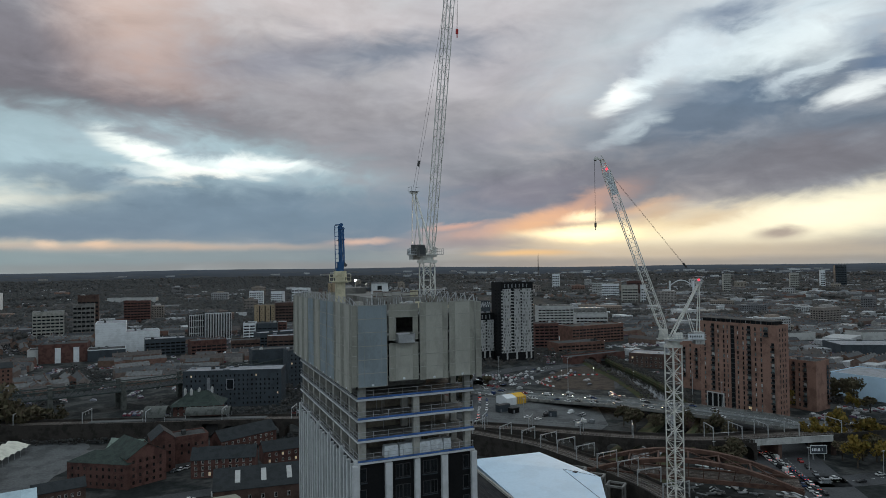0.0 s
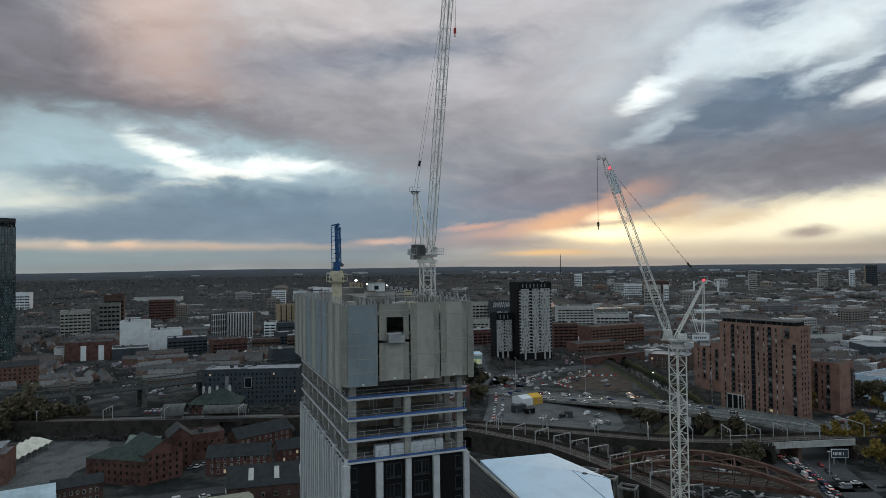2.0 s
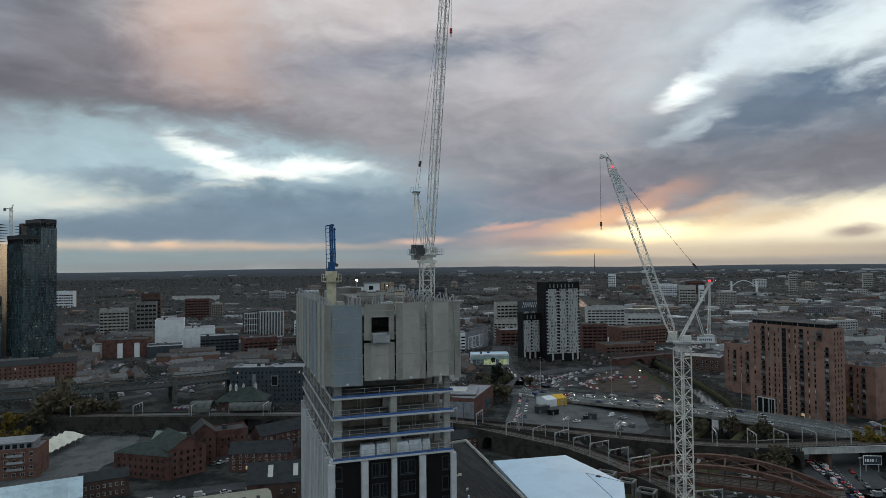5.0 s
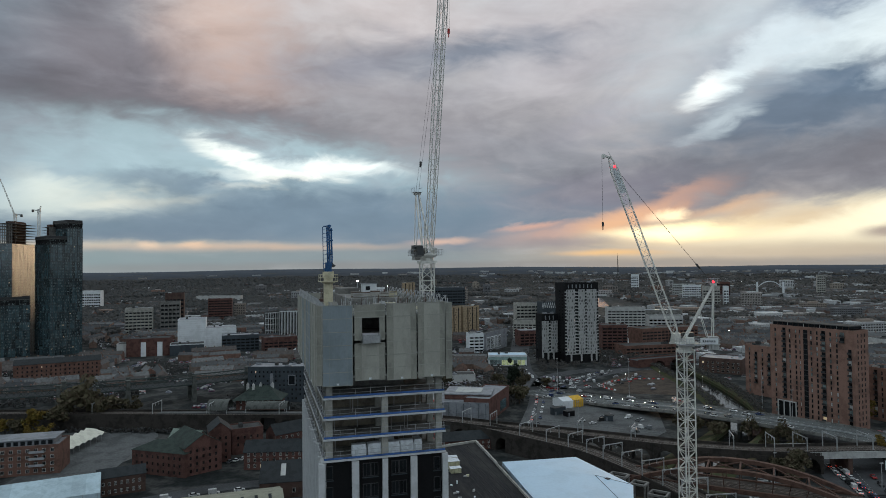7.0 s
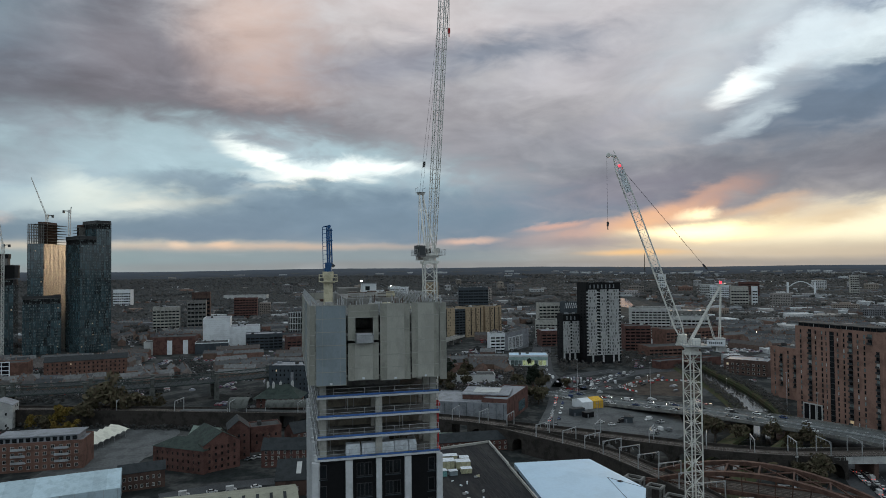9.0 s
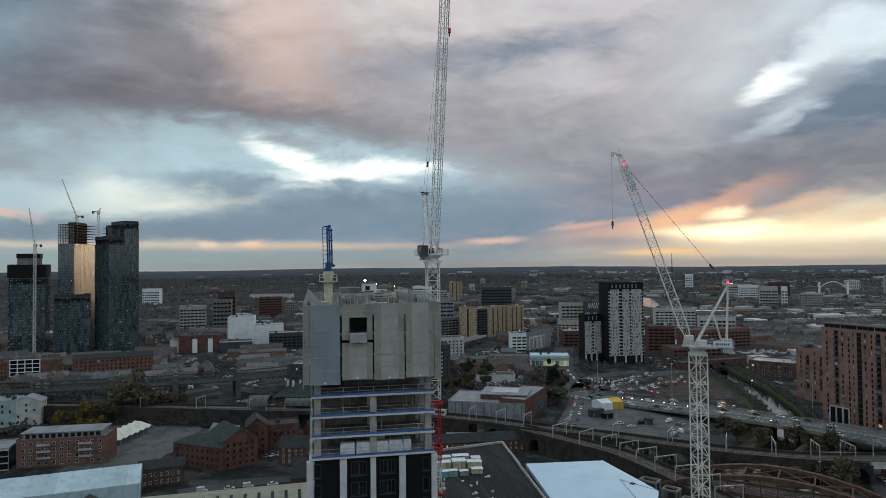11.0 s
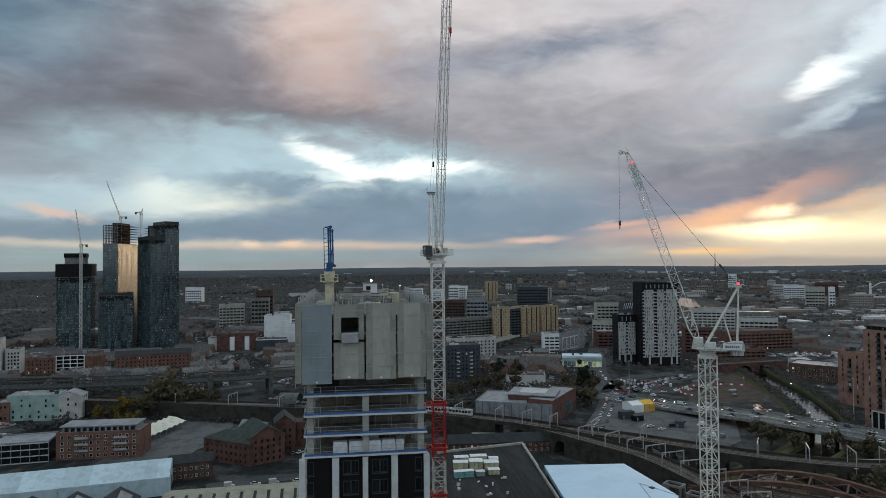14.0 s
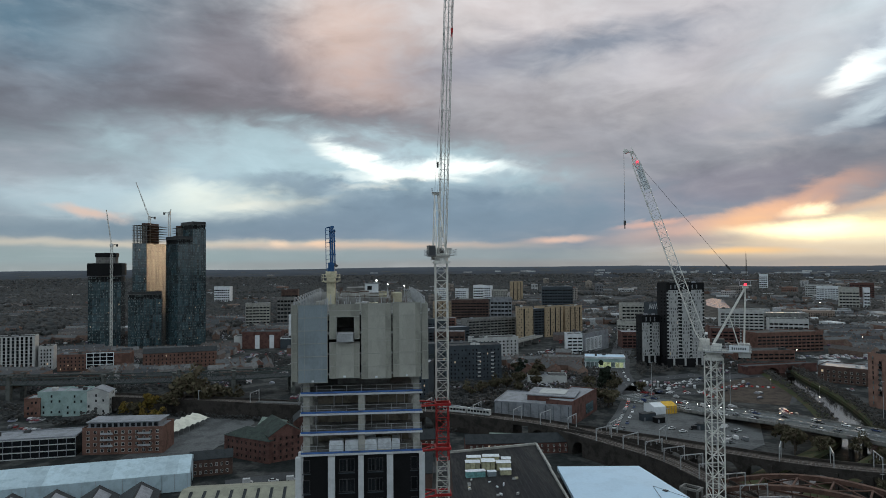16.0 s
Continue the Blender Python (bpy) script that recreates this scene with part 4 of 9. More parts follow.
    for i in range(9):
        screen(4.93, ZT - ZB + 0.9 - 0.05 * i, M_SCREEN_B if i in (2, 3, 5) else M_SCREEN_A, pose(sx, yb[i + 1] - 0.05, ZB - 0.75, 0, 0, -90))
        screen(4.93, ZT - ZB, M_SCREEN_A, pose(44.05, yb[i] + 0.05, ZB, 0, 0, 90))
    for i in range(4):
        screen(4.8, ZT - ZB, M_SCREEN_A, pose(24.3 + 4.95 * (i + 1), 144.6, ZB, 0, 0, 180))
    # struts behind the screens' top edge
    for i in range(22):
        x = 24.6 + i * 0.9
        part("screen_strut", Shape().beam((x, 99.4, 86.0), (x, 99.4, 88.0 + rng.uniform(-0.2, 0.35)), 0.09), M_STEEL, T)
    for i in range(28):
        y = 100 + i * 1.6
        part("screen_strut", Shape().beam((24.4, y, 86.0), (24.4, y, 88.0 + rng.uniform(-0.2, 0.4)), 0.09), M_STEEL, T)
        part("screen_strut", Shape().beam((43.9, y, 86.0), (43.9 - 0.7, y, 88.4 + rng.uniform(-0.2, 0.4)), 0.09), M_STEEL, T)
    for i in range(13):
        y = 101 + i * 3.3
        for x0, x1 in ((24.5, 26.6), (43.7, 41.6)):
            part("raking_frame", Shape().beam((x0, y, 88.6), (x1, y, 86.3), 0.1).beam((x0, y, 88.6), (x0, y, 86.3), 0.1).beam((x0, y + 1.4, 88.5), (x0, y, 88.6), 0.08), M_STEEL, T)
    # starter bars
    for k in range(26):
        x, y = rng.uniform(26, 42.4), rng.choice((rng.uniform(101, 108), rng.uniform(127, 142)))
        s = Shape()
        for i in range(4):
            a, b = x + rng.uniform(-0.4, 0.4), y + rng.uniform(-0.4, 0.4)
            s.tube((a, b, 86.2), (a + rng.uniform(-0.1, 0.1), b, 88.2 + rng.uniform(-0.5, 0.6)), 0.035, 5)
        part("starter_bars", s, M_RUST if k % 2 else M_STEEL, T)
    return T


make_tower()


def make_roof_stuff():
    rng = random.Random(9)
    # formwork stacks and tables on the top deck
    for k in range(16):
        x, y = rng.uniform(26.5, 41), rng.choice((rng.uniform(101.5, 107.4), rng.uniform(127, 141)))
        w, d, h = rng.uniform(0.9, 2.2), rng.uniform(0.9, 2.0), rng.uniform(0.5, 1.9)
        K = thing("formwork_stack", "stack of formwork panels on the top floor", "formwork", pose(x, y, 86.22, 0, 0, rng.uniform(-8, 8)), "formwork")
        m = rng.choice((M_CONC, M_CREAM, M_STEEL, M_RUST))
        for i in range(int(h / 0.16)):
            o = rng.uniform(-0.06, 0.06)
            part("formwork_panel", Shape().box(o, 0, i * 0.16, w + o, d, i * 0.16 + 0.13), m, K)
    F = thing("core_formwork", "grey climbing formwork panels with a railed working platform", "formwork", pose(30.6, 110.0, 88.02))
    for x, w, h in ((0.0, 1.5, 1.1), (1.55, 1.5, 0.95), (3.1, 1.5, 1.15), (4.65, 1.5, 0.8), (6.2, 1.3, 1.0)):
        P = part("panel", Shape().box(x, 0, 0, x + w, 0.14, h), M_CONC if w > 1.4 else M_CREAM, F)
        for k in (0.15, 0.8):
            part("waler", Shape().box(x, -0.1, h * k, x + w, -0.005, h * k + 0.12), M_RUST, P)
    for x in (0.2, 2.4, 4.6, 6.8):
        part("guard_post", Shape().box(x, -1.0, -0.6, x + 0.06, -0.94, 0.8), M_STEEL, F)
    for z in (0.25, 0.75):
        part("guard_rail", Shape().box(0.2, -1.0, z, 6.86, -0.96, z + 0.05), M_STEEL, F)
    part("platform_deck", Shape().box(0, -1.05, -0.66, 7.5, -0.12, -0.6), M_CREAM, F)
    CB = thing("site_hut", "small white site hut on the concrete core", "hut", pose(34.3, 121.0, 88.02, 0, 0, 4))
    part("body", Shape().bevel_box(0, 0, 0, 2.4, 2.0, 1.9, 0.08), M_WHITE, CB)
    part("roof", Shape().box(-0.12, -0.12, 1.9, 2.52, 2.12, 2.0), M_LEAD, CB)
    part("window", Shape().box(0.4, -0.04, 0.8, 1.2, 0, 1.5), M_GLASS, CB)
    PX = (30.46, 32.74, 35.42, 37.53, 39.31)
    # wrapped pallets at the edge of the lowest open floor
    base = Shape()
    for i in range(3):
        base.box(-1.05, -0.6 + i * 0.55, 0, 1.05, -0.5 + i * 0.55, 0.1)
    base.box(-1.05, -0.6, 0.1, 1.05, 0.6, 0.14)
    load = Shape().bevel_box(-1.05, -0.6, 0.14, 1.05, 0.6, 1.25, 0.06).bevel_box(-1.0, -0.55, 1.25, 1.0, 0.55, 1.7, 0.08)
    P = thing("wrapped_pallet", "white shrink-wrapped pallet of boards near the floor edge", "pallet", pose(PX[0], 101.6, 65.61), "pallets on the open floor")
    part("pallet_base", base, M_CREAM, P)
    part("wrapped_load", load, M_WRAP, P)
    for x, y, a in ((PX[1], 101.7, 4), (PX[2], 101.6, -3), (PX[3], 101.9, 3), (PX[4], 102.3, 88), (35.2, 104.6, 0)):
        copy_thing(P, pose(x, y, 65.61, 0, 0, a))
    # placing boom: cream column, folded blue boom
    Bm = thing("placing_boom", "folded blue concrete placing boom on a cream steel column", "machine", pose(28.2, 121.6, 82))
    part("column", Shape().bevel_box(-0.75, -0.75, 0, 0.75, 0.75, 9.2, 0.1), M_CREAM, Bm)
    part("collar", Shape().box(-1.1, -1.1, 8.2, 1.1, 1.1, 8.5).box(-0.9, -0.9, 9.2, 0.9, 0.9, 10.2), M_CREAM, Bm)
    r = Shape()
    for a, b in ((-1.5, -1.5), (1.5, -1.5), (1.5, 1.5), (-1.5, 1.5)):
        r.box(a - 0.04, b - 0.04, 8.5, a + 0.04, b + 0.04, 9.7)
    for z in (9.1, 9.65):
        r.box(-1.5, -1.54, z, 1.5, -1.46, z + 0.07).box(-1.5, 1.46, z, 1.5, 1.54, z + 0.07).box(-1.54, -1.5, z, -1.46, 1.5, z + 0.07).box(1.46, -1.5, z, 1.54, 1.5, z + 0.07)
    r.box(-1.55, -1.55, 8.4, 1.55, 1.55, 8.5)
    part("platform", r, M_CREAM, Bm)
    part("turret", Shape().tube((0, 0, 10.2), (0, 0, 10.8), 0.7, 12).box(-0.5, -0.45, 10.8, 0.6, 0.45, 11.8), M_BOOM, Bm)
    for dx, w, z1 in ((-0.12, 0.20, 18.0), (0.22, 0.26, 18.2), (0.60, 0.22, 17.8)):
        part("boom_arm", Shape().beam((dx + 0.08, -0.1, 11.1), (dx - 0.06, -0.1, z1), w, 0.30), M_BOOM, Bm)
    for z in (11.3, 13.2, 15.6, 17.4):
        part("boom_clamp", Shape().box(-0.32, -0.32, z, 0.82, 0.12, z + 0.16), M_BOOM, Bm)
    part("boom_joint", Shape().beam((-0.8, -0.1, 18.1), (0.55, -0.1, 18.25), 0.22, 0.22).tube((0.2, -0.35, 18.15), (0.2, 0.15, 18.15), 0.3, 10), M_BOOM, Bm)
    part("boom_elbow", Shape().beam((0.5, -0.1, 11.6), (1.15, -0.1, 11.1), 0.4, 0.4).tube((0.9, -0.35, 11.2), (0.9, 0.15, 11.2), 0.28, 10), M_CRANE_D, Bm)
    part("pipe", Shape().tube((-0.85, -0.3, 10.5), (-0.95, -0.3, 18.0), 0.07, 6).tube((-0.95, -0.3, 18.0), (0.0, -0.3, 18.3), 0.06, 6), M_BOOM, Bm)
    for k in range(9):
        z = 11.6 + k * 0.75
        part("pipe_bracket", Shape().beam((-0.92, -0.2, z), (-0.05, -0.1, z + 0.12), 0.07), M_BOOM, Bm)
    part("ram", Shape().tube((0.75, -0.1, 11.2), (0.45, -0.1, 14.0), 0.12, 8), M_STEEL, Bm)
    # work lights
    for x, y, z, q in ((36.2, 141.4, 89.9, 0.2), (38.6, 141.8, 89.2, 0.09), (42.0, 138.5, 88.9, 0.09)):
        L = thing("work_light", "bright white site floodlight on a pole", "lamp", pose(x, y, 86.2), "floodlights on the top floor")
        part("pole", Shape().tube((0, 0, 0), (0, 0, z - 86.2), 0.05, 6), M_STEEL, L)
        part("lamp_head", Shape().box(-q, -q, z - 86.2, q, q * 0.2, z - 86.2 + 1.3 * q), M_LAMP, L)


make_roof_stuff()

# ---------------------------------------------------------------- cranes


def lattice(shape, pts, quad, step, chord=0.16, brace=0.09):
    """Four chords and zig-zag bracing between two squares of corners."""
    a, b = [[Vector(p) for p in q] for q in (pts, quad)]
    L = sum(((b[i] - a[i]).length for i in range(4))) / 4
    n = max(1, round(L / step))
    for i in range(4):
        shape.beam(a[i], b[i], chord)
    at = lambda i, k: a[i].lerp(b[i], k / n)
    for k in range(n):
        for i in range(4):
            j = (i + 1) % 4
            shape.beam(at(i, k), at(j, k), brace)
            p, q = (i, j) if (k + i) % 2 else (j, i)
            shape.beam(at(p, k), at(q, k + 1), brace)
    for i in range(4):
        shape.beam(at(i, n), at((i + 1) % 4, n), brace)
    return shape


def square(w, z=0.0):
    return [(-w / 2, -w / 2, z), (w / 2, -w / 2, z), (w / 2, w / 2, z), (-w / 2, w / 2, z)]


def luffing_crane(label, x, y, top, turn, jib_tip, af_top, red_from=None, hook_drop=12.0, brace_step=2.0, mast_w=2.4, tie=None, hook_m=None, cab_m=None, top_lamp=True, sign=-1, banner=False):
    """turn: degrees; the crane's own +x is the jib's side. jib_tip, af_top: (reach, height) over the mast's top."""
    C = thing("tower_crane", label, "crane", pose(x, y, 0, 0, 0, turn))
    sec_h = 4.0
    n = int(top / sec_h)
    sec = lattice(Shape(), square(mast_w), square(mast_w, sec_h - 0.02), brace_step, 0.2, 0.1)
    white = sec.data("mast_section", [M_CRANE])
    red = sec.data("mast_section", [M_RED])
    for k in range(n):
        isred = red_from and red_from[0] <= k * sec_h < red_from[1]
        part("mast_section", red if isred else white, None, C, "red mast section" if isred else "", at=pose(0, 0, k * sec_h + (top - n * sec_h), 0, 0, -turn))
    part("base_block", Shape().box(-3, -3, -0.2, 3, 3, max(0.4, top - n * sec_h)), M_CONC, C)
    # slewing unit with platform
    part("slewing_ring", Shape().tube((0, 0, top), (0, 0, top + 0.7), 1.35, 16).box(-1.5, -1.5, top + 0.7, 1.5, 1.5, top + 1.1), M_CRANE, C)
    deck = Shape().box(-6.4, -1.3, top + 1.1, 1.9, 1.3, top + 1.35)
    part("machinery_deck", deck, M_CRANE, C)
    rail = Shape()
    for xx in [-6.3 + i * 1.02 for i in range(9)]:
        for yy in (-1.6, 1.6):
            rail.box(xx, yy - 0.03, top + 1.3, xx + 0.06, yy + 0.03, top + 2.4)
    for yy in (-1.6, 1.6):
        rail.box(-6.4, yy - 0.03, top + 2.3, 1.9, yy + 0.03, top + 2.38).box(-6.4, yy - 0.03, top + 1.8, 1.9, yy + 0.03, top + 1.86)
        rail.box(-6.4, min(yy, yy * 0.8), top + 1.22, 1.9, max(yy, yy * 0.8), top + 1.3)
    part("guard_rail", rail, M_STEEL, C)
    cab = part("cab", Shape().hull([(0.6, -2.9, top + 0.9), (2.7, -2.9, top + 0.9), (2.7, -1.5, top + 0.9), (0.6, -1.5, top + 0.9),
                                    (0.6, -2.9, top + 3.1), (2.3, -2.9, top + 3.1), (2.3, -1.5, top + 3.1), (0.6, -1.5, top + 3.1)],
                                   [(0, 3, 2, 1), (4, 5, 6, 7), (0, 1, 5, 4), (1, 2, 6, 5), (2, 3, 7, 6), (3, 0, 4, 7)]), cab_m or M_CRANE, C, "dark glazed driver's cab" if cab_m else "white driver's cab")
    part("windscreen", Shape().hull([(2.72, -2.8, top + 1.2), (2.72, -1.6, top + 1.2), (2.36, -1.6, top + 2.95), (2.36, -2.8, top + 2.95)], [(0, 1, 2, 3)])
         .box(0.9, -2.93, top + 1.7, 2.3, -2.88, top + 2.8), M_GLASS, cab)
    part("winch", Shape().tube((-2.6, -0.9, top + 2.1), (-2.6, 0.9, top + 2.1), 0.6, 14).box(-4.4, -0.9, top + 1.35, -3.4, 0.9, top + 2.5), M_CRANE_D, C, "dark winch drum and motor")
    for i in range(4):
        part("counterweight", Shape().box(-6.2 + i * 0.5, -1.25, top + 0.2, -5.78 + i * 0.5, 1.25, top + 2.7), M_OFFWHITE, C, "pale counterweight slab")
    part("motor_house", Shape().bevel_box(-2.0, -2.7, top + 1.4, 0.2, -1.35, top + 3.2, 0.1), M_CRANE_D, C, "dark motor housing")
    part("electric_cabinet", Shape().bevel_box(-1.4, 1.4, top + 1.4, 0.2, 2.1, top + 2.7, 0.06), M_CRANE, C, "white machinery cabinet")
    for xx in (-0.95, 0.1):
        part("cabinet_joint", Shape().box(xx, 2.1, top + 1.5, xx + 0.06, 2.13, top + 2.6), M_STEEL, C)
    for yy in (-3.0, 1.3):
        part("side_platform", Shape().box(-3.2, yy, top + 1.15, 1.6, yy + 1.7, top + 1.25), M_STEEL, C)
    r2 = Shape()
    for yy in (-3.0, 2.95):
        for i in range(6):
            r2.box(-3.2 + i * 0.95, yy, top + 1.25, -3.14 + i * 0.95, yy + 0.05, top + 2.35)
        r2.box(-3.2, yy, top + 2.3, 1.6, yy + 0.05, top + 2.36).box(-3.2, yy, top + 1.8, 1.6, yy + 0.05, top + 1.85)
    part("side_rail", r2, M_STEEL, C)
    part("climbing_frame", Shape().box(-1.55, -1.55, top - 0.5, 1.55, -1.4, top).box(-1.55, 1.4, top - 0.5, 1.55, 1.55, top).box(-1.55, -1.4, top - 0.5, -1.4, 1.4, top).box(1.4, -1.4, top - 0.5, 1.55, 1.4, top), M_CRANE, C)
    sb = part("sign_board", Shape().box(-5.9, 1.66 * sign - 0.04, top + 1.3, -2.6, 1.66 * sign + 0.04, top + 2.5), M_WHITE, C, "white sign board")
    for k in range(7):
        part("lettering_bar", Shape().box(-5.4 + k * 0.36, 1.71 * sign - 0.01, top + 1.7, -5.18 + k * 0.36, 1.71 * sign + 0.01, top + 2.1), M_SLATECLAD, sb)
    # a-frame
    ax, az = af_top
    A = Shape()
    for yy in (-1.0, 1.0):
        A.beam((0.6, yy, top + 1.3), (ax, yy * 0.35, top + az), 0.28)
        A.beam((-5.2, yy, top + 1.3), (ax, yy * 0.35, top + az), 0.16)
        A.beam((-4.6, yy, top + 1.3), (0.6 + (ax - 0.6) * 0.55, yy * 0.64, top + 1.3 + (az - 1.3) * 0.55), 0.12)
    for k in range(1, 7):
        f = k / 7
        w = 1.0 - 0.65 * f
        px_, pz = 0.6 + (ax - 0.6) * f, top + 1.3 + (az - 1.3) * f
        A.beam((px_, -w, pz), (px_, w, pz), 0.1)
    A.box(ax - 0.5, -0.7, top + az - 0.2, ax + 0.5, 0.7, top + az + 0.25)
    part("a_frame", A, M_CRANE, C)
    part("a_frame_platform", Shape().box(ax - 1.0, -0.9, top + az + 0.25, ax + 0.9, 0.9, top + az + 0.32).box(ax - 1.0, -0.9, top + az + 1.2, ax + 0.9, -0.84, top + az + 1.27)
         .box(ax - 1.0, 0.84, top + az + 1.2, ax + 0.9, 0.9, top + az + 1.27).box(ax - 1.0, -0.9, top + az + 0.3, ax - 0.94, -0.84, top + az + 1.2).box(ax + 0.84, -0.9, top + az + 0.3, ax + 0.9, -0.84, top + az + 1.2), M_STEEL, C)
    if top_lamp:
        part("warning_lamp", Shape().tube((ax, 0, top + az + 0.3), (ax, 0, top + az + 0.75), 0.2, 8), M_RED_LAMP, C, "red warning lamp")
    # jib
    foot = Vector((1.3, 0, top + 1.5))
    tip = Vector((jib_tip[0], 0, top + jib_tip[1]))
    d = (tip - foot).normalized()
    u = Vector((-d.z, 0, d.x))
    s = Vector((0, 1, 0))
    J = Shape()
    w, h = 0.75, 1.5
    cs = lambda p, ww, hh: [p - s * ww - u * hh * 0.5, p + s * ww - u * hh * 0.5, p + s * ww + u * hh * 0.5, p - s * ww + u * hh * 0.5]
    a, b, c = foot + d * 3.5, tip - d * 3.0, tip
    lattice(J, cs(foot, 0.7, 0.3), cs(a, w, h), 1.8, 0.14, 0.07)
    lattice(J, cs(a, w, h), cs(b, w, h), 1.9, 0.13, 0.055)
    lattice(J, cs(b, w, h), cs(c, 0.45, 0.5), 1.5, 0.14, 0.07)
    part("jib", J, M_CRANE, C)
    hd = Shape().beam(tip - Vector((0.2, 0, 0.2)), tip + Vector((1.5, 0, 0.5)), 0.7, 0.35).tube(tip + Vector((1.2, -0.4, 0.2)), tip + Vector((1.2, 0.4, 0.2)), 0.45, 12)
    hd.beam(tip + Vector((-0.2, 0, 0.3)), tip + Vector((0.2, 0, 1.1)), 0.12)
    part("jib_head", hd, M_CRANE, C)
    if banner:
        part("jib_banner", Shape().beam(foot.lerp(tip, 0.80) + u * 0.2, foot.lerp(tip, 0.945) + u * 0.2, 0.1, 1.3), M_WRAP, C, "pale mesh banner tied to the jib")
    part("jib_walkway", Shape().beam(a - u * 0.9 - s * 0.1, b - u * 0.9 - s * 0.1, 0.2, 0.05), M_CRANE, C)
    part("warning_lamp", Shape().box(b.x - 0.2, -0.2, b.z + 0.6, b.x + 0.2, 0.2, b.z + 1.0), M_RED_LAMP, C, "red warning lamp")
    # ropes
    at = Vector((ax, 0, top + az))
    pend = foot.lerp(tip, 0.9) + u * 0.8
    R = Shape()
    for yy in (-0.3, 0.3):
        R.beam(at + s * yy, pend + s * yy, 0.035)
    part("luffing_rope", R, M_CABLE, C)
    mid = at.lerp(pend, 0.16)
    part("luffing_block", Shape().beam(mid - (pend - at).normalized() * 0.6, mid + (pend - at).normalized() * 0.6, 0.34, 0.34), M_CRANE_D, C, "dark rope block")
    hk = tip + Vector((1.55, 0, 0))
    part("hoist_rope", Shape().beam(hk + s * 0.15, hk + s * 0.15 - Vector((0, 0, hook_drop)), 0.035).beam(hk - s * 0.15, hk - s * 0.15 - Vector((0, 0, hook_drop)), 0.035), M_CABLE, C)
    z = hk.z - hook_drop
    part("hook_block", Shape().bevel_box(hk.x - 0.22, -0.2, z - 0.9, hk.x + 0.22, 0.2, z, 0.06).tube((hk.x, 0, z - 1.6), (hk.x, 0, z - 0.9), 0.1, 8), hook_m or M_CRANE_D, C, "red hook block" if hook_m else "")
    if tie:
        for z, tx, ty in tie:
            t = Shape()
            k = mast_w / 2 + 0.25
            for q in ((-k, -k, k, -k), (-k, k, k, k), (-k, -k, -k, k), (k, -k, k, k)):
                t.beam((q[0], q[1], z), (q[2], q[3], z), 0.35, 0.5)
            t.beam((-k, -k, z), (tx - x, ty - y - 3, z), 0.3).beam((-k, k, z), (tx - x, ty - y + 3, z), 0.3).beam((-k, k, z), (tx - x, ty - y - 3, z), 0.22)
            part("wall_tie", t, M_RED, C, "red tie frame to the tower", at=pose(0, 0, 0, 0, 0, -turn))
    return C


luffing_crane("white luffing tower crane tied to the unfinished tower", 49.4, 134.6, 94.0, -86, (12.5, 56.6), (-6.2, 14.4), (52, 62), 13.8, hook_m=M_RED, cab_m=M_CRANE_D, top_lamp=False, tie=[(65.2, 43.2, 134.6), (56.4, 43.2, 134.6), (47.2, 43.2, 134.6)])
luffing_crane("white luffing tower crane with its jib raised over the railway", 99.2, 119.6, 75.6, 153.5, (14.2, 39.6), (-5.6, 13.1), None, 13.5, sign=1, banner=True)

# ---------------------------------------------------------------- town: roads, river, railway
V = Vector


def level(pts, z):
    return [V((x, y, z)) for x, y in pts]


RIVER = bow(level([(372, 520), (356, 478), (341, 432), (322, 385), (302, 345), (276, 308), (245, 284), (205, 258), (165, 215), (150, 170), (120, 100)], 0.12), 6)
RW = 8.0
solo("river", ribbon(RIVER, 2 * RW), M_WATER, "dark river reflecting the pale sky", "river", kind="structure")


def bank(side):
    out = Shape()
    a, b, c = offset(RIVER, side * RW), offset(RIVER, side * (RW + 2)), offset(RIVER, side * (RW + 9))
    up = lambda line, z: [p + V((0, 0, z)) for p in line]
    hw = 2.0
    rows = [up(a, -0.1), up(a, hw), up(b, hw + 0.5), up(c, 0.05)]
    for p, q in zip(rows, rows[1:]):
        out.strip(p, q) if side < 0 else out.strip(q, p)
    return out


for side in (-1, 1):
    solo("river_bank", bank(side), M_GRASS, "rough grassy river bank with a low wall", "river bank", kind="structure")

ROADS = []


def road(label, pts, w, z=0.06, m=M_ASPHALT, lines=True, name="road"):
    line = bow([V((x, y, z)) for x, y in pts], 8)
    ROADS.append((line, w))
    r = solo(name, ribbon(line, w), m, label, "road", kind="structure")
    if lines:
        s = Shape()
        d = 0.0
        for i in range(len(line) - 1):
            a, b = line[i], line[i + 1]
            n = max(1, int((b - a).length / 6))
            for k in range(n):
                p, q = a.lerp(b, k / n), a.lerp(b, (k + 0.4) / n)
                ribbon([p, q], 0.16, 0.012, shape=s)
        part("lane_marking", s, M_LINE, r)["kind"] = "stuff"
    return line


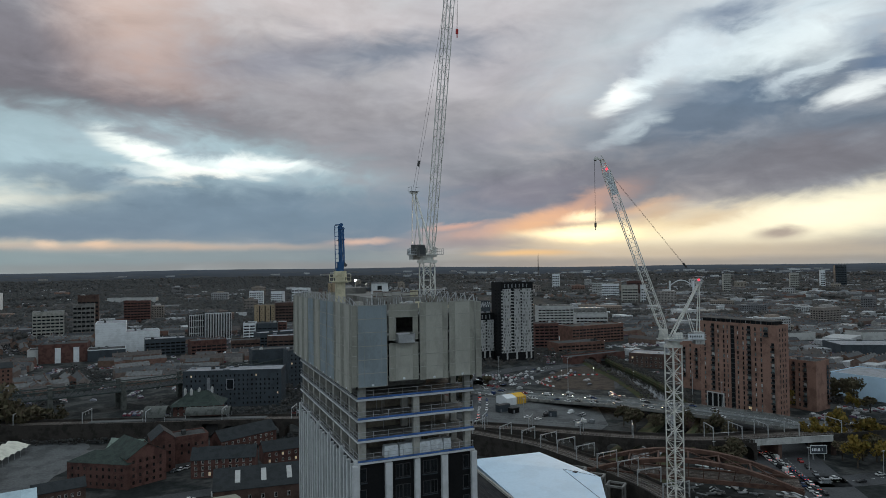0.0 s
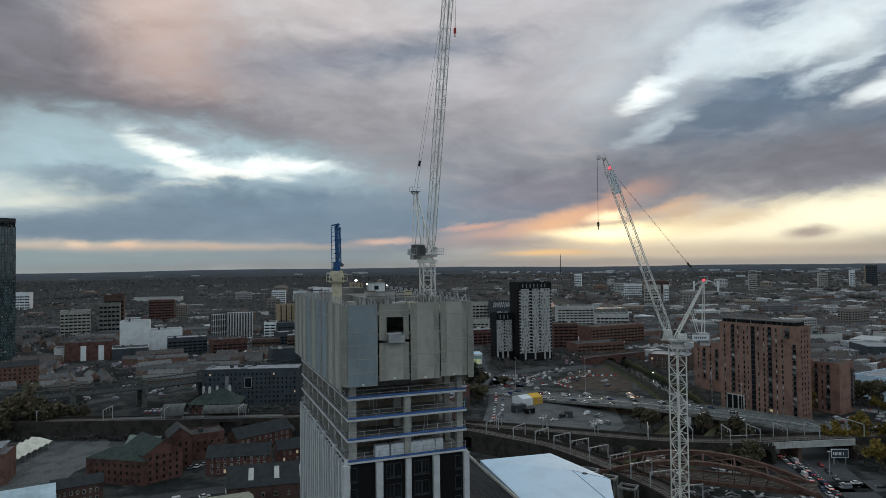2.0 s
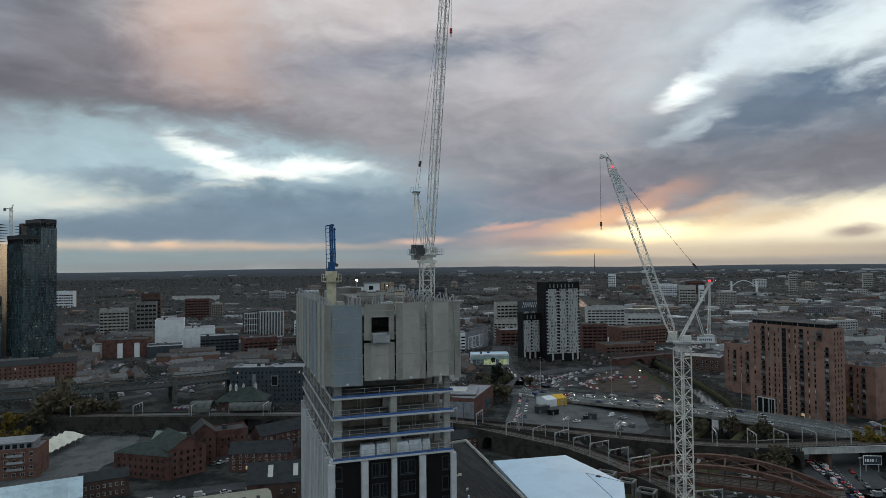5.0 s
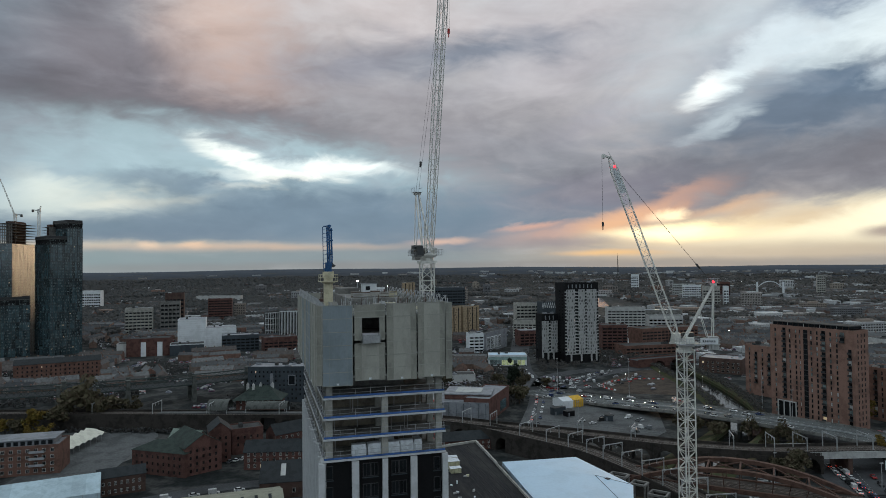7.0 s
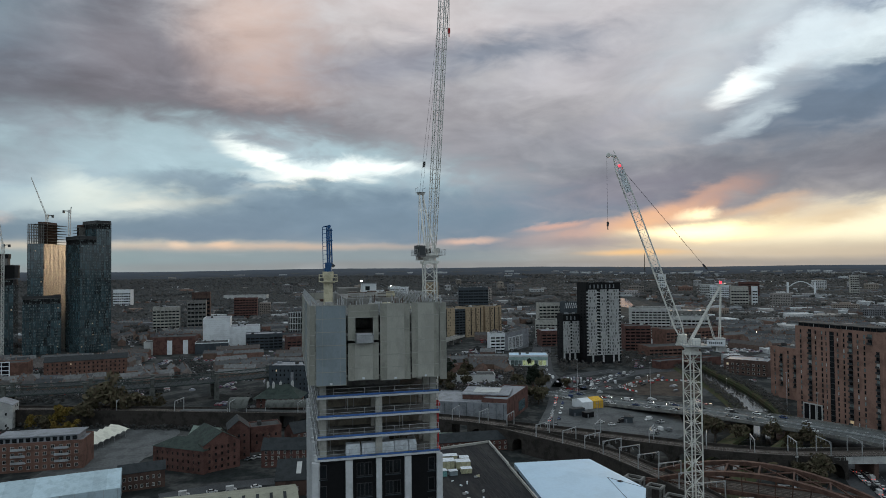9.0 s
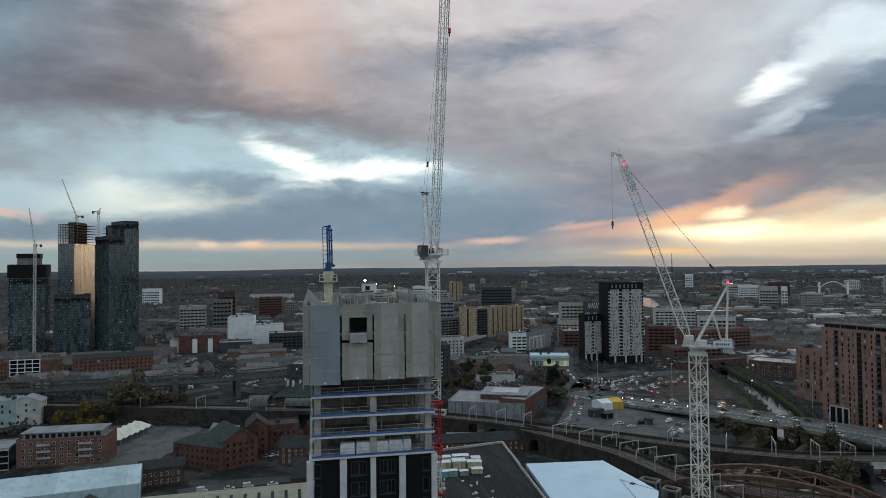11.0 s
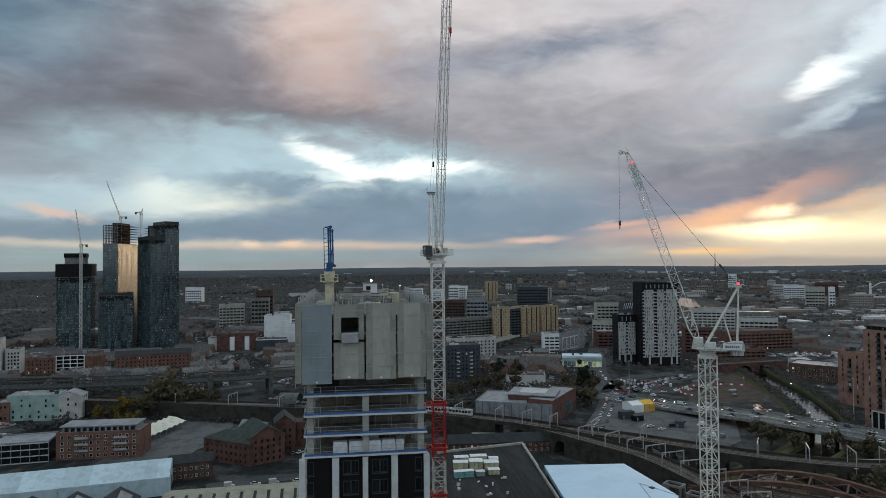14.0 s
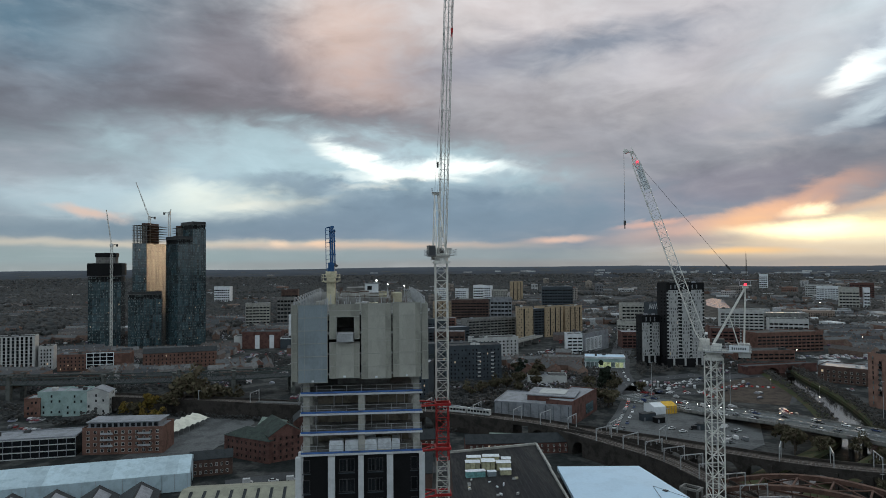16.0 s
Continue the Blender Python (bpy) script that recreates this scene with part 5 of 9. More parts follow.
R_QUEUE = road("street with queuing traffic", [(140, 352), (165, 352), (185, 385), (205, 425), (222, 462), (250, 500), (300, 520)], 15)
R_MAIN = road("wide main road under the railway bridge", [(212, 150), (240, 191), (257, 216), (275, 241), (312, 285)], 30)
R_EAST = road("side road with turning traffic", [(245, 205), (270, 197), (320, 190), (420, 178)], 13)
R_ROUND = road("busy road by the roundabout", [(215, 440), (255, 470), (300, 500), (350, 515), (420, 540), (520, 560), (640, 600)], 16)
R_NORTH = road("dual carriageway towards the suburbs", [(215, 440), (232, 520), (262, 600), (330, 760), (420, 980), (560, 1300)], 20)
R_STREET = road("narrow street between brick buildings", [(-30, 290), (5, 298), (45, 296), (75, 300)], 9, lines=False)
road("cobbled lane beside the mill", [(-60, 335), (-45, 360), (-38, 390)], 6, m=M_PAVE, lines=False)
R_LOOP = road("curving slip road round a cleared site", [(232, 452), (262, 447), (292, 456), (322, 482), (345, 506)], 11)
R_LOOP2 = road("outer slip road by the river", [(262, 425), (296, 408), (322, 428), (346, 470), (360, 505)], 8, lines=False)
YARD = Shape().prism([(158, 352), (178, 388), (200, 420), (236, 408), (262, 372), (232, 318), (205, 300), (180, 322)], 0.02, 0.09)
solo("car_park", YARD, M_YARD, "large worn tarmac car park", "car park", kind="structure")
solo("basin_apron", Shape().prism([(-95, 300), (-52, 318), (-44, 372), (-38, 396), (-40, 406), (-60, 413), (-105, 428), (-110, 400), (-84, 370)], 0.02, 0.1), M_YARD, "wide grey tarmac apron beside the canal", "apron", kind="structure")
solo("retail_car_park", Shape().prism([(400, 330), (470, 560), (620, 620), (700, 500), (560, 360)], 0.02, 0.08), M_YARD, "large retail car park", "car park", kind="structure")
solo("waste_ground", Shape().prism([(262, 420), (300, 400), (330, 440), (372, 500), (330, 500), (285, 470), (262, 450)], 0.02, 0.12), M_EARTH, "bare earth of a cleared site", "waste ground", kind="structure")
solo("dock_basin", Shape().prism([(845, 1547), (902, 1616), (886, 1537), (751, 1267), (711, 1208), (718, 1256), (740, 1343)], 0.05, 0.3), M_WATER, "distant dock basin mirroring the sunset", "water", kind="structure")
solo("canal", Shape().prism([(-36, 372), (-28, 369), (-18, 394), (-26, 397)], 0.03, 0.11), M_SLATE, "dark still canal water", "canal", kind="structure")

# elevated road on piers
DECK_C = [(205, 445), (222, 418), (243, 382), (262, 340), (279, 298), (295, 268), (324, 236), (420, 186)]


def elevated_road():
    line = bow([V((x, y, z)) for (x, y), z in zip(DECK_C, (0.25, 0.5, 2.2, 5.6, 7.6, 7.6, 5.0, 0.3))], 8)
    W = 26.5
    T = thing("elevated_road", "elevated concrete dual carriageway on piers, with traffic", "road", kind="structure")
    part("deck", ribbon(line, W, thick=1.0), M_DECK, T)
    for s in (-1, 1):
        part("parapet", ribbon([p + V((0, 0, 1.0)) for p in line], 0.4, thick=1.6, shift=s * (W / 2 + 0.25)), M_CONC_D, T, "concrete parapet beam")
    part("median", ribbon([p + V((0, 0, 0.7)) for p in line], 0.3, thick=0.7), M_STEEL, T)
    s = Shape()
    for k in (-8, -4.2, 4.2, 8):
        for i in range(0, len(line) - 1):
            a, b = line[i], line[i + 1]
            n = max(1, int((b - a).length / 6))
            for j in range(n):
                ribbon([a.lerp(b, j / n), a.lerp(b, (j + 0.45) / n)], 0.18, 0.02, shape=s, shift=k)
    part("lane_marking", s, M_LINE, T)["kind"] = "stuff"
    for i in range(24, len(line) - 12, 6):
        p, q = line[i], line[i + 1]
        a = math.degrees(math.atan2(q.y - p.y, q.x - p.x))
        part("pier", Shape().bevel_box(-0.8, -7, 0, 0.8, -4.5, p.z - 1, 0.2).bevel_box(-0.8, 4.5, 0, 0.8, 7, p.z - 1, 0.2).box(-0.9, -9.5, p.z - 1.9, 0.9, 9.5, p.z - 0.98), M_CONC_D, T, at=pose(p.x, p.y, 0, 0, 0, a))
    return line


HIGH = elevated_road()


def viaduct(name, label, pts, z, w, arches, tracks=2, m=M_STONE):
    """Masonry railway viaduct: arched bays under a ballasted deck with parapets and rails."""
    line = bow([V((x, y, z)) for x, y in pts], 8)
    T = thing(name, label, "viaduct", kind="structure")
    part("ballast_bed", ribbon(line, w - 1.0, -0.25, 0.6), M_BALLAST, T)
    for s in (-1, 1):
        part("parapet", ribbon([p + V((0, 0, 0.95)) for p in line], 0.5, thick=1.9, shift=s * (w / 2 - 0.25)), M_STONE, T, "stone parapet")
    for k in range(tracks):
        off = (k - (tracks - 1) / 2) * 3.6
        part("sleepers", sleepers(line, off), M_CONC_D, T)["kind"] = "stuff"
        for g in (-0.72, 0.72):
            part("rail", ribbon(line, 0.12, 0.0, 0.12, shift=off + g), M_RAIL, T)
    # bays of equal length along the line
    d, bay = 0.0, 11.5
    nxt = 0.0
    for i in range(len(line) - 1):
        a, b = line[i], line[i + 1]
        L = (b - a).length
        while nxt < d + L:
            p = a.lerp(b, (nxt - d) / L)
            an = math.degrees(math.atan2(b.y - a.y, b.x - a.x))
            if arches(p):
                part("arch", Shape().arch(bay / 2, 8.6, z - 6.4, z - 0.9, -w / 2 + 0.15, w / 2 - 0.15, 8, full=bay + 0.2), m, T, at=pose(p.x, p.y, 0, 0, 0, an))
            nxt += bay
        d += L
    return line


def sleepers(line, off):
    s = Shape()
    for i in range(len(line) - 1):
        a, b = line[i], line[i + 1]
        n = max(1, int((b - a).length / 1.4))
        side = V((b.y - a.y, a.x - b.x, 0)).normalized()
        for k in range(n):
            p = a.lerp(b, k / n) + side * off + V((0, 0, -0.16))
            s.beam(p - side * 1.25, p + side * 1.25, 0.26, 0.14)
    return s


VZ = 9.0
VIA_UP = viaduct("railway_viaduct", "old brick railway viaduct with tracks and overhead masts", [(-170, 455), (-75, 425), (-10, 402), (64, 376), (110, 348), (134, 327), (169, 298), (206, 265), (236, 247), (262, 240), (300, 231), (380, 215), (520, 190)], VZ, 12.5, lambda p: 18 < p.x < 246 and not 78 < p.x < 112)
VIA_LO = viaduct("railway_viaduct", "curved railway viaduct crossing behind the white roof", [(128, 327), (146, 295), (158, 272), (163, 250), (166, 225), (166, 200), (158, 160), (140, 110)], VZ, 11.0, lambda p: p.y > 312)
for lo, hi in ((-900, 19), (77, 113), (291, 900)):
    solo("retaining_wall", ribbon([p + V((0, 0, -1.0)) for p in VIA_UP if lo < p.x < hi], 12.1, thick=7.95), M_STONE, "sooty brick embankment wall under the railway", "wall", kind="structure")
solo("retaining_wall", ribbon([p + V((0, 0, -1.0)) for p in VIA_LO if p.y < 313], 10.4, thick=7.95), M_STONE, "sooty brick retaining wall under the railway", "wall", kind="structure")

# plate girder bridge over the main road
G = thing("girder_bridge", "grey riveted plate girder railway bridge over the road", "bridge")
ga, gb = V((240, 246, 0)), V((294, 232, 0))
an = math.degrees(math.atan2(gb.y - ga.y, gb.x - ga.x))
G.matrix_basis = pose(ga.x, ga.y, 0, 0, 0, an)
gl = (gb - ga).length
for y in (-6.6, 6.6):
    s = Shape().box(0, y - 0.2, VZ - 2.2, gl, y + 0.2, VZ + 0.5).box(0, y - 0.45, VZ + 0.5, gl, y + 0.45, VZ + 0.62).box(0, y - 0.45, VZ - 2.32, gl, y + 0.45, VZ - 2.2)
    for i in range(int(gl / 2)):
        s.box(i * 2.0 + 0.4, y - 0.34, VZ - 2.2, i * 2.0 + 0.52, y + 0.34, VZ + 0.5)
    part("girder", s, M_OFFWHITE, G, "pale painted plate girder")
part("bridge_deck", Shape().box(0, -6.4, VZ - 1.0, gl, 6.4, VZ - 0.4), M_CONC_D, G)
for x in (-1.5, gl * 0.5 - 1, gl - 0.5):
    part("bridge_pier", Shape().bevel_box(x, -7, 0, x + 2.0, 7, VZ - 2.33, 0.3), M_BRICK_D, G)


def gantries():
    mast = Shape().box(-0.16, -0.16, 0, 0.16, 0.16, 6.6)
    G = None
    k = 0
    for line, w, lo, hi in ((VIA_UP, 12.5, 8, 84), (VIA_LO, 11.0, 6, 50)):
        for i in range(lo, hi, 4):
            p, q = line[i], line[min(i + 1, len(line) - 1)]
            a = math.degrees(math.atan2(q.y - p.y, q.x - p.x))
            if G is None:
                G = thing("overhead_gantry", "grey steel portal gantry for railway overhead wires", "gantry", pose(p.x, p.y, VZ - 0.2, 0, 0, a), "railway gantries")
                for y in (-5.2, 5.2):
                    part("mast", Shape().box(-0.17, y - 0.17, 0, 0.17, y + 0.17, 7.0), M_STEEL, G)
                part("portal_beam", Shape().box(-0.14, -5.2, 6.6, 0.14, 5.2, 6.95).beam((0, -5.2, 5.4), (0, -3.8, 6.6), 0.14).beam((0, 5.2, 5.4), (0, 3.8, 6.6), 0.14), M_STEEL, G)
                for y in (-1.8, 1.8):
                    part("dropper", Shape().box(-0.06, y - 0.06, 4.9, 0.06, y + 0.06, 6.6).beam((0, y, 5.0), (0, y + 0.9, 5.2), 0.06), M_STEEL, G)
            else:
                copy_thing(G, pose(p.x, p.y, VZ - 0.2, 0, 0, a))
    for line, off in ((VIA_UP, 1.8), (VIA_UP, -1.8), (VIA_LO, 1.8), (VIA_LO, -1.8)):
        s = Shape()
        ln = [p + V((0, 0, 4.7)) for p in offset(line, off)][6::2]
        for a, b in zip(ln, ln[1:]):
            s.beam(a, b, 0.04)
        solo("contact_wire", s, M_CABLE, "thin overhead railway wire", "wire")


gantries()


def girder_viaduct():
    """High-level lattice girder railway viaduct on masonry piers."""
    pts = [V((-330, 500, 0)), V((-200, 483, 0)), V((-120, 482, 0)), V((-60, 488, 0)), V((0, 505, 0)), V((60, 545, 0)), V((120, 600, 0))]
    line = bow(pts, 6)
    T = thing("lattice_viaduct", "high railway viaduct of dark lattice girders on stone piers", "viaduct", kind="structure")
    zb, zt, w = 12.0, 16.6, 15.0
    part("deck", ribbon([p + V((0, 0, zb + 0.4)) for p in line], w - 0.8, thick=1.0), M_SLATE, T)
    for s in (-1, 1):
        e = offset(line, s * w / 2)
        for z in (zb, zt):
            sh = Shape()
            for a, b in zip(e, e[1:]):
                sh.beam(a + V((0, 0, z)), b + V((0, 0, z)), 0.8, 0.7)
            part("girder_chord", sh, M_GIRDER, T)
        sh = Shape()
        for a, b in zip(e, e[1:]):
            n = max(1, int((b - a).length / 3.2))
            for k in range(n):
                p, q = a.lerp(b, k / n), a.lerp(b, (k + 1) / n)
                sh.beam(p + V((0, 0, zb)), q + V((0, 0, zt)), 0.32).beam(p + V((0, 0, zt)), q + V((0, 0, zb)), 0.32)
                sh.beam(p + V((0, 0, zb)), p + V((0, 0, zt)), 0.14)
        part("lattice", sh, M_GIRDER, T, "crossed lattice bars")["kind"] = "stuff"
    for i in range(1, len(line), 4):
        p, q = line[i], line[min(i + 1, len(line) - 1)]
        a = math.degrees(math.atan2(q.y - p.y, q.x - p.x))
        for y in (-w / 2, w / 2):
            part("pier", Shape().bevel_box(-1.6, y - 1.7, 0, 1.6, y + 1.7, zb - 0.3, 0.4).bevel_box(-1.2, y - 1.3, zb - 0.3, 1.2, y + 1.3, zt + 1.2, 0.3).bevel_box(-1.6, y - 1.6, zt + 1.2, 1.6, y + 1.6, zt + 1.9, 0.3), M_WALLSTONE, T, "round-shouldered stone pier", at=pose(p.x, p.y, 0, 0, 0, a))
        part("pier_arch", Shape().box(-1.0, -w / 2, zb - 3.0, 1.0, w / 2, zb - 0.4), M_STONE, T, at=pose(p.x, p.y, 0, 0, 0, a))
    return line


GIRDER = girder_viaduct()


def rusty_arch():
    T = thing("arch_bridge", "rust-brown steel network arch railway bridge", "bridge")
    a, b = V((162, 240, 8.5)), V((220, 186, 8.5))
    side = V((b.y - a.y, a.x - b.x, 0)).normalized()
    n = 14
    for s, lean in ((-6.5, 0.12), (6.5, -0.12)):
        pts = []
        for i in range(n + 1):
            f = i / n
            hgt = 8.5 * (1 - (2 * f - 1) ** 2)
            pts.append(a.lerp(b, f) + side * (s + lean * -hgt * (1 if s < 0 else 1)) + V((0, 0, hgt - 1.0)))
        sh = Shape()
        for p, q in zip(pts, pts[1:]):
            sh.beam(p, q, 2.0, 1.5)
        part("arch_rib", sh, M_RUST, T, "tapered rust-brown arch rib")
        for i in range(1, n):
            base = a.lerp(b, (i + 0.5) / (n + 1)) + side * s
            part("hanger", Shape().beam(pts[i], base, 0.25), M_RUST, T)
        sh = Shape().beam(a + side * s, b + side * s, 0.9, 1.6)
        part("tie_beam", sh, M_RUST, T)
    for i in range(3, n - 2, 2):
        f = i / n
        h = 8.5 * (1 - (2 * f - 1) ** 2) - 1
        c = a.lerp(b, f) + V((0, 0, h))
        g = (i + 2) / n
        e = a.lerp(b, g) + V((0, 0, 8.5 * (1 - (2 * g - 1) ** 2) - 1))
        part("cross_beam", Shape().beam(c - side * 5.4, c + side * 5.4, 0.6), M_RUST, T)
        part("cross_brace", Shape().beam(c - side * 5.4, e + side * 5.4, 0.4).beam(c + side * 5.4, e - side * 5.4, 0.4), M_RUST, T)
    part("deck", ribbon([a, b], 12, 0.2, 0.6), M_BALLAST, T)
    for off in (-1.8, 1.8):
        for g in (-0.72, 0.72):
            part("rail", ribbon([a, b], 0.12, 0.4, 0.14, shift=off + g), M_RAIL, T)


rusty_arch()

# ---------------------------------------------------------------- buildings
FOOT = [(800, 1400, 140), (690, 1180, 60)]        # (x, y, radius) kept free of loose houses and trees


def face_pose(side, L, D, x, z):
    if side == "front":
        return pose(x, 0, z)
    if side == "left":
        return pose(0, D - x, z, 0, 0, -90)
    if side == "right":
        return pose(L, x, z, 0, 0, 90)
    return pose(L - x, D, z, 0, 0, 180)


def windows(T, side, L, D, h, cols, rows, w, hh, z0=1.0, fl=3.0, frame_m=M_FRAME_D, pane=M_GLASS, inset=1.2, lit=0.03, seed=0, bars=1, skip=0.0):
    rng = random.Random(seed + len(side) * 7 + cols)
    span = (L if side in ("front", "back") else D) - 2 * inset
    a, b = window_data(w, hh, frame_m, pane, bars=bars), window_data(w, hh, frame_m, M_LIT, bars=bars)
    for r in range(rows):
        for c in range(cols):
            if rng.random() < skip:
                continue
            x = inset + span * (c + 0.5) / cols
            part("window", b if rng.random() < lit else a, None, T, at=face_pose(side, L, D, x, z0 + r * fl))


def building(name, label, A, ang, L, D, h, wall, roof="flat", roof_m=M_FELT, roof_h=3.0, category="building", group="", clutter=3, seed=1, parapet=None, fl=3.0):
    T = thing(name, label, category, pose(A[0], A[1], 0, 0, 0, ang), group)
    rng = random.Random(seed)
    c, s = math.cos(radians(ang)), math.sin(radians(ang))
    FOOT.append((A[0] + c * L / 2 - s * D / 2, A[1] + s * L / 2 + c * D / 2, math.hypot(L, D) / 2 + 4))
    if roof == "flat":
        part("wall", Shape().box(0, 0, 0, L, D, h), wall, T)
        pm = parapet or wall
        e = 0.35
        part("parapet", Shape().box(-0.05, -0.05, h, L + 0.05, e, h + 0.8).box(-0.05, D - e, h, L + 0.05, D + 0.05, h + 0.8).box(-0.05, e, h, e, D - e, h + 0.8).box(L - e, e, h, L + 0.05, D - e, h + 0.8), pm, T)
        part("roof", Shape().box(e, e, h, L - e, D - e, h + 0.25), roof_m, T)
        for i in range(clutter):
            w, d, hh = rng.uniform(1.5, 4.5), rng.uniform(1.5, 3.5), rng.uniform(0.8, 2.2)
            x, y = rng.uniform(1, max(1.1, L - w - 1)), rng.uniform(1, max(1.1, D - d - 1))
            part("roof_unit", Shape().box(x, y, h + 0.2, x + w, y + d, h + 0.2 + hh).box(x + 0.2, y + 0.2, h + 0.2 + hh, x + w - 0.2, y + d - 0.2, h + 0.35 + hh), rng.choice((M_LEAD, M_FELT, M_OFFWHITE)), T)
    elif roof in ("x", "y"):
        part("wall", Shape().gable_wall(0, 0, L, D, 0, h, roof_h, roof), wall, T)
        part("roof", Shape().gable(0, 0, L, D, h + 0.05, roof_h, roof, 0.35), roof_m, T)
    else:
        part("wall", Shape().box(0, 0, 0, L, D, h), wall, T)
        part("roof", Shape().hip(0, 0, L, D, h, roof_h), roof_m, T)
    return T


def chimney(T, x, y, z, h=2.0):
    part("chimney", Shape().box(x - 0.45, y - 0.35, z, x + 0.45, y + 0.35, z + h).box(x - 0.52, y - 0.42, z + h, x + 0.52, y + 0.42, z + h + 0.15).tube((x - 0.2, y, z + h + 0.15), (x - 0.2, y, z + h + 0.6), 0.13, 6).tube((x + 0.2, y, z + h + 0.15), (x + 0.2, y, z + h + 0.6), 0.13, 6), M_BRICK_D, T)


# --- brown brick towers beside the raised road
def brick_tower(label, A, ang, L, D, h, strips, seed, floors, colonnade=None, penthouse=False, side=3):
    """Brown brick block; strips: (x, width, first floor, last floor, kind), kind w windows, b balconies, s glazed slot."""
    T = building("apartment_tower", label, A, ang, L, D, h, M_BRICK_B, category="apartment block", clutter=3, seed=seed)
    rng = random.Random(seed)
    fl = (h - 2.2) / floors
    for x, w, f0, f1, kind in strips:
        if kind == "s":
            part("glazed_slot", Shape().box(x - w / 2, -0.06, 1.5, x + w / 2, -0.004, h - 1), M_GLASS, T, "dark glazed stair slot")
            for r in range(floors):
                part("slot_rail", Shape().box(x - w / 2, -0.35, 1.9 + fl * r, x + w / 2, -0.07, 2.3 + fl * r), M_FRAME_D, T)
            continue
        for r in range(f0, min(f1, floors)):
            z = 2.0 + fl * r
            pick = rng.random()
            # some panes coloured pale in place of bright reflections on the glass
            pane = M_LIT if pick < 0.012 else (M_PALE_PANE if pick < 0.24 else (M_OFFWHITE if pick < 0.33 else M_GLASS))
            part("window", window_data(w, fl * (0.68 if kind == "w" else 0.86), M_FRAME_D, pane, bars=0), None, T, at=pose(x, 0, z))
            if kind == "b":
                part("balcony", Shape().box(x - w / 2 - 0.15, -1.0, z - 0.1, x + w / 2 + 0.15, 0, z + 0.04).box(x - w / 2 - 0.15, -1.0, z + 0.04, x + w / 2 + 0.15, -0.95, z + 1.1), M_FRAME_D, T, "dark railed balcony")
    if side:
        windows(T, "right", L, D, h, side, floors, 0.8, fl * 0.6, 2.2, fl, inset=2.0, seed=seed, bars=0)
    if colonnade:
        a, b = colonnade
        # flat black panel paints the shade of the recess behind the posts
        part("colonnade", Shape().box(a, -0.1, 0.4, b, 0.05, 9.0), M_BLACK, T, "black panel standing in for the colonnade's shaded recess")
        for i in range(4):
            x = a + (b - a) * i / 3
            part("colonnade_post", Shape().box(x - 0.3, -0.6, 0, x + 0.3, -0.12, 9.2), M_OFFWHITE, T)
        part("colonnade_beam", Shape().box(a - 0.3, -0.6, 9.2, b + 0.3, -0.02, 9.8), M_OFFWHITE, T)
    if penthouse:
        part("penthouse", Shape().box(1.0, 1.0, h + 0.8, L - 3, D - 1, h + 2.6), M_GLASS, T, "set-back glazed top storey")
        for i in range(15):
            x = 1.2 + (L - 4.6) * i / 14
            part("penthouse_mullion", Shape().box(x, 0.9, h + 0.8, x + 0.25, 0.99, h + 2.6), M_BRICK_D if i % 3 else M_OFFWHITE, T)
        part("penthouse_roof", Shape().box(0.3, 0.3, h + 2.6, L - 2.3, D - 0.3, h + 3.0), M_FELT, T)
    return T


W17 = (0, 17, "w")
brick_tower("tall brown brick apartment tower with dark window strips", (319, 335.5), -77.7, 50.0, 13.5, 54,
            [(3.4, 0.9, *W17), (9.1, 2.0, 3, 17, "b"), (12.7, 0.9, 3, 17, "w"), (16.5, 0.9, *W17), (19.0, 0.6, *W17), (22.4, 2.6, 0, 17, "s"), (25.8, 0.9, *W17), (29.3, 0.9, *W17),
             (33.0, 2.2, 0, 17, "b"), (37.0, 0.9, *W17), (40.6, 0.9, *W17), (43.6, 2.4, 15, 17, "b"), (47.6, 1.8, 0, 14, "b")], 3, 17, (4.6, 16.0), True)
brick_tower("lower brown brick wing of the apartment towers", (349, 392), -77.7, 24, 18, 34,
            [(3.5, 0.8, 0, 10, "w"), (8.5, 1.8, 2, 9, "b"), (13.5, 1.0, 0, 10, "w"), (18.5, 1.8, 2, 9, "b"), (22.0, 0.8, 0, 10, "w")], 4, 10, side=0)
brick_tower("mid-rise brown brick apartment block with balconies", (361.5, 309.5), -77.7, 20.5, 17.5, 30,
            [(3.0, 0.8, 0, 9, "w"), (7.0, 1.6, 0, 9, "b"), (10.5, 0.8, 0, 9, "w"), (14.0, 1.8, 0, 9, "b")], 6, 9, side=0)
T = thing("balcony_stack", "dark balconies stacked on the brick block's gable", "balcony", pose(366.0, 289.4, 0, 0, 0, 12.3))
for r in range(8):
    part("balcony", Shape().box(13.2, -1.2, 3.0 + 3.1 * r, 16.4, 0.02, 3.15 + 3.1 * r).box(13.2, -1.2, 3.15 + 3.1 * r, 16.4, -1.14, 4.2 + 3.1 * r), M_FRAME_D, T)
    part("balcony_window", Shape().box(13.6, -0.06, 3.2 + 3.1 * r, 16.0, 0.02, 5.4 + 3.1 * r), M_GLASS, T)

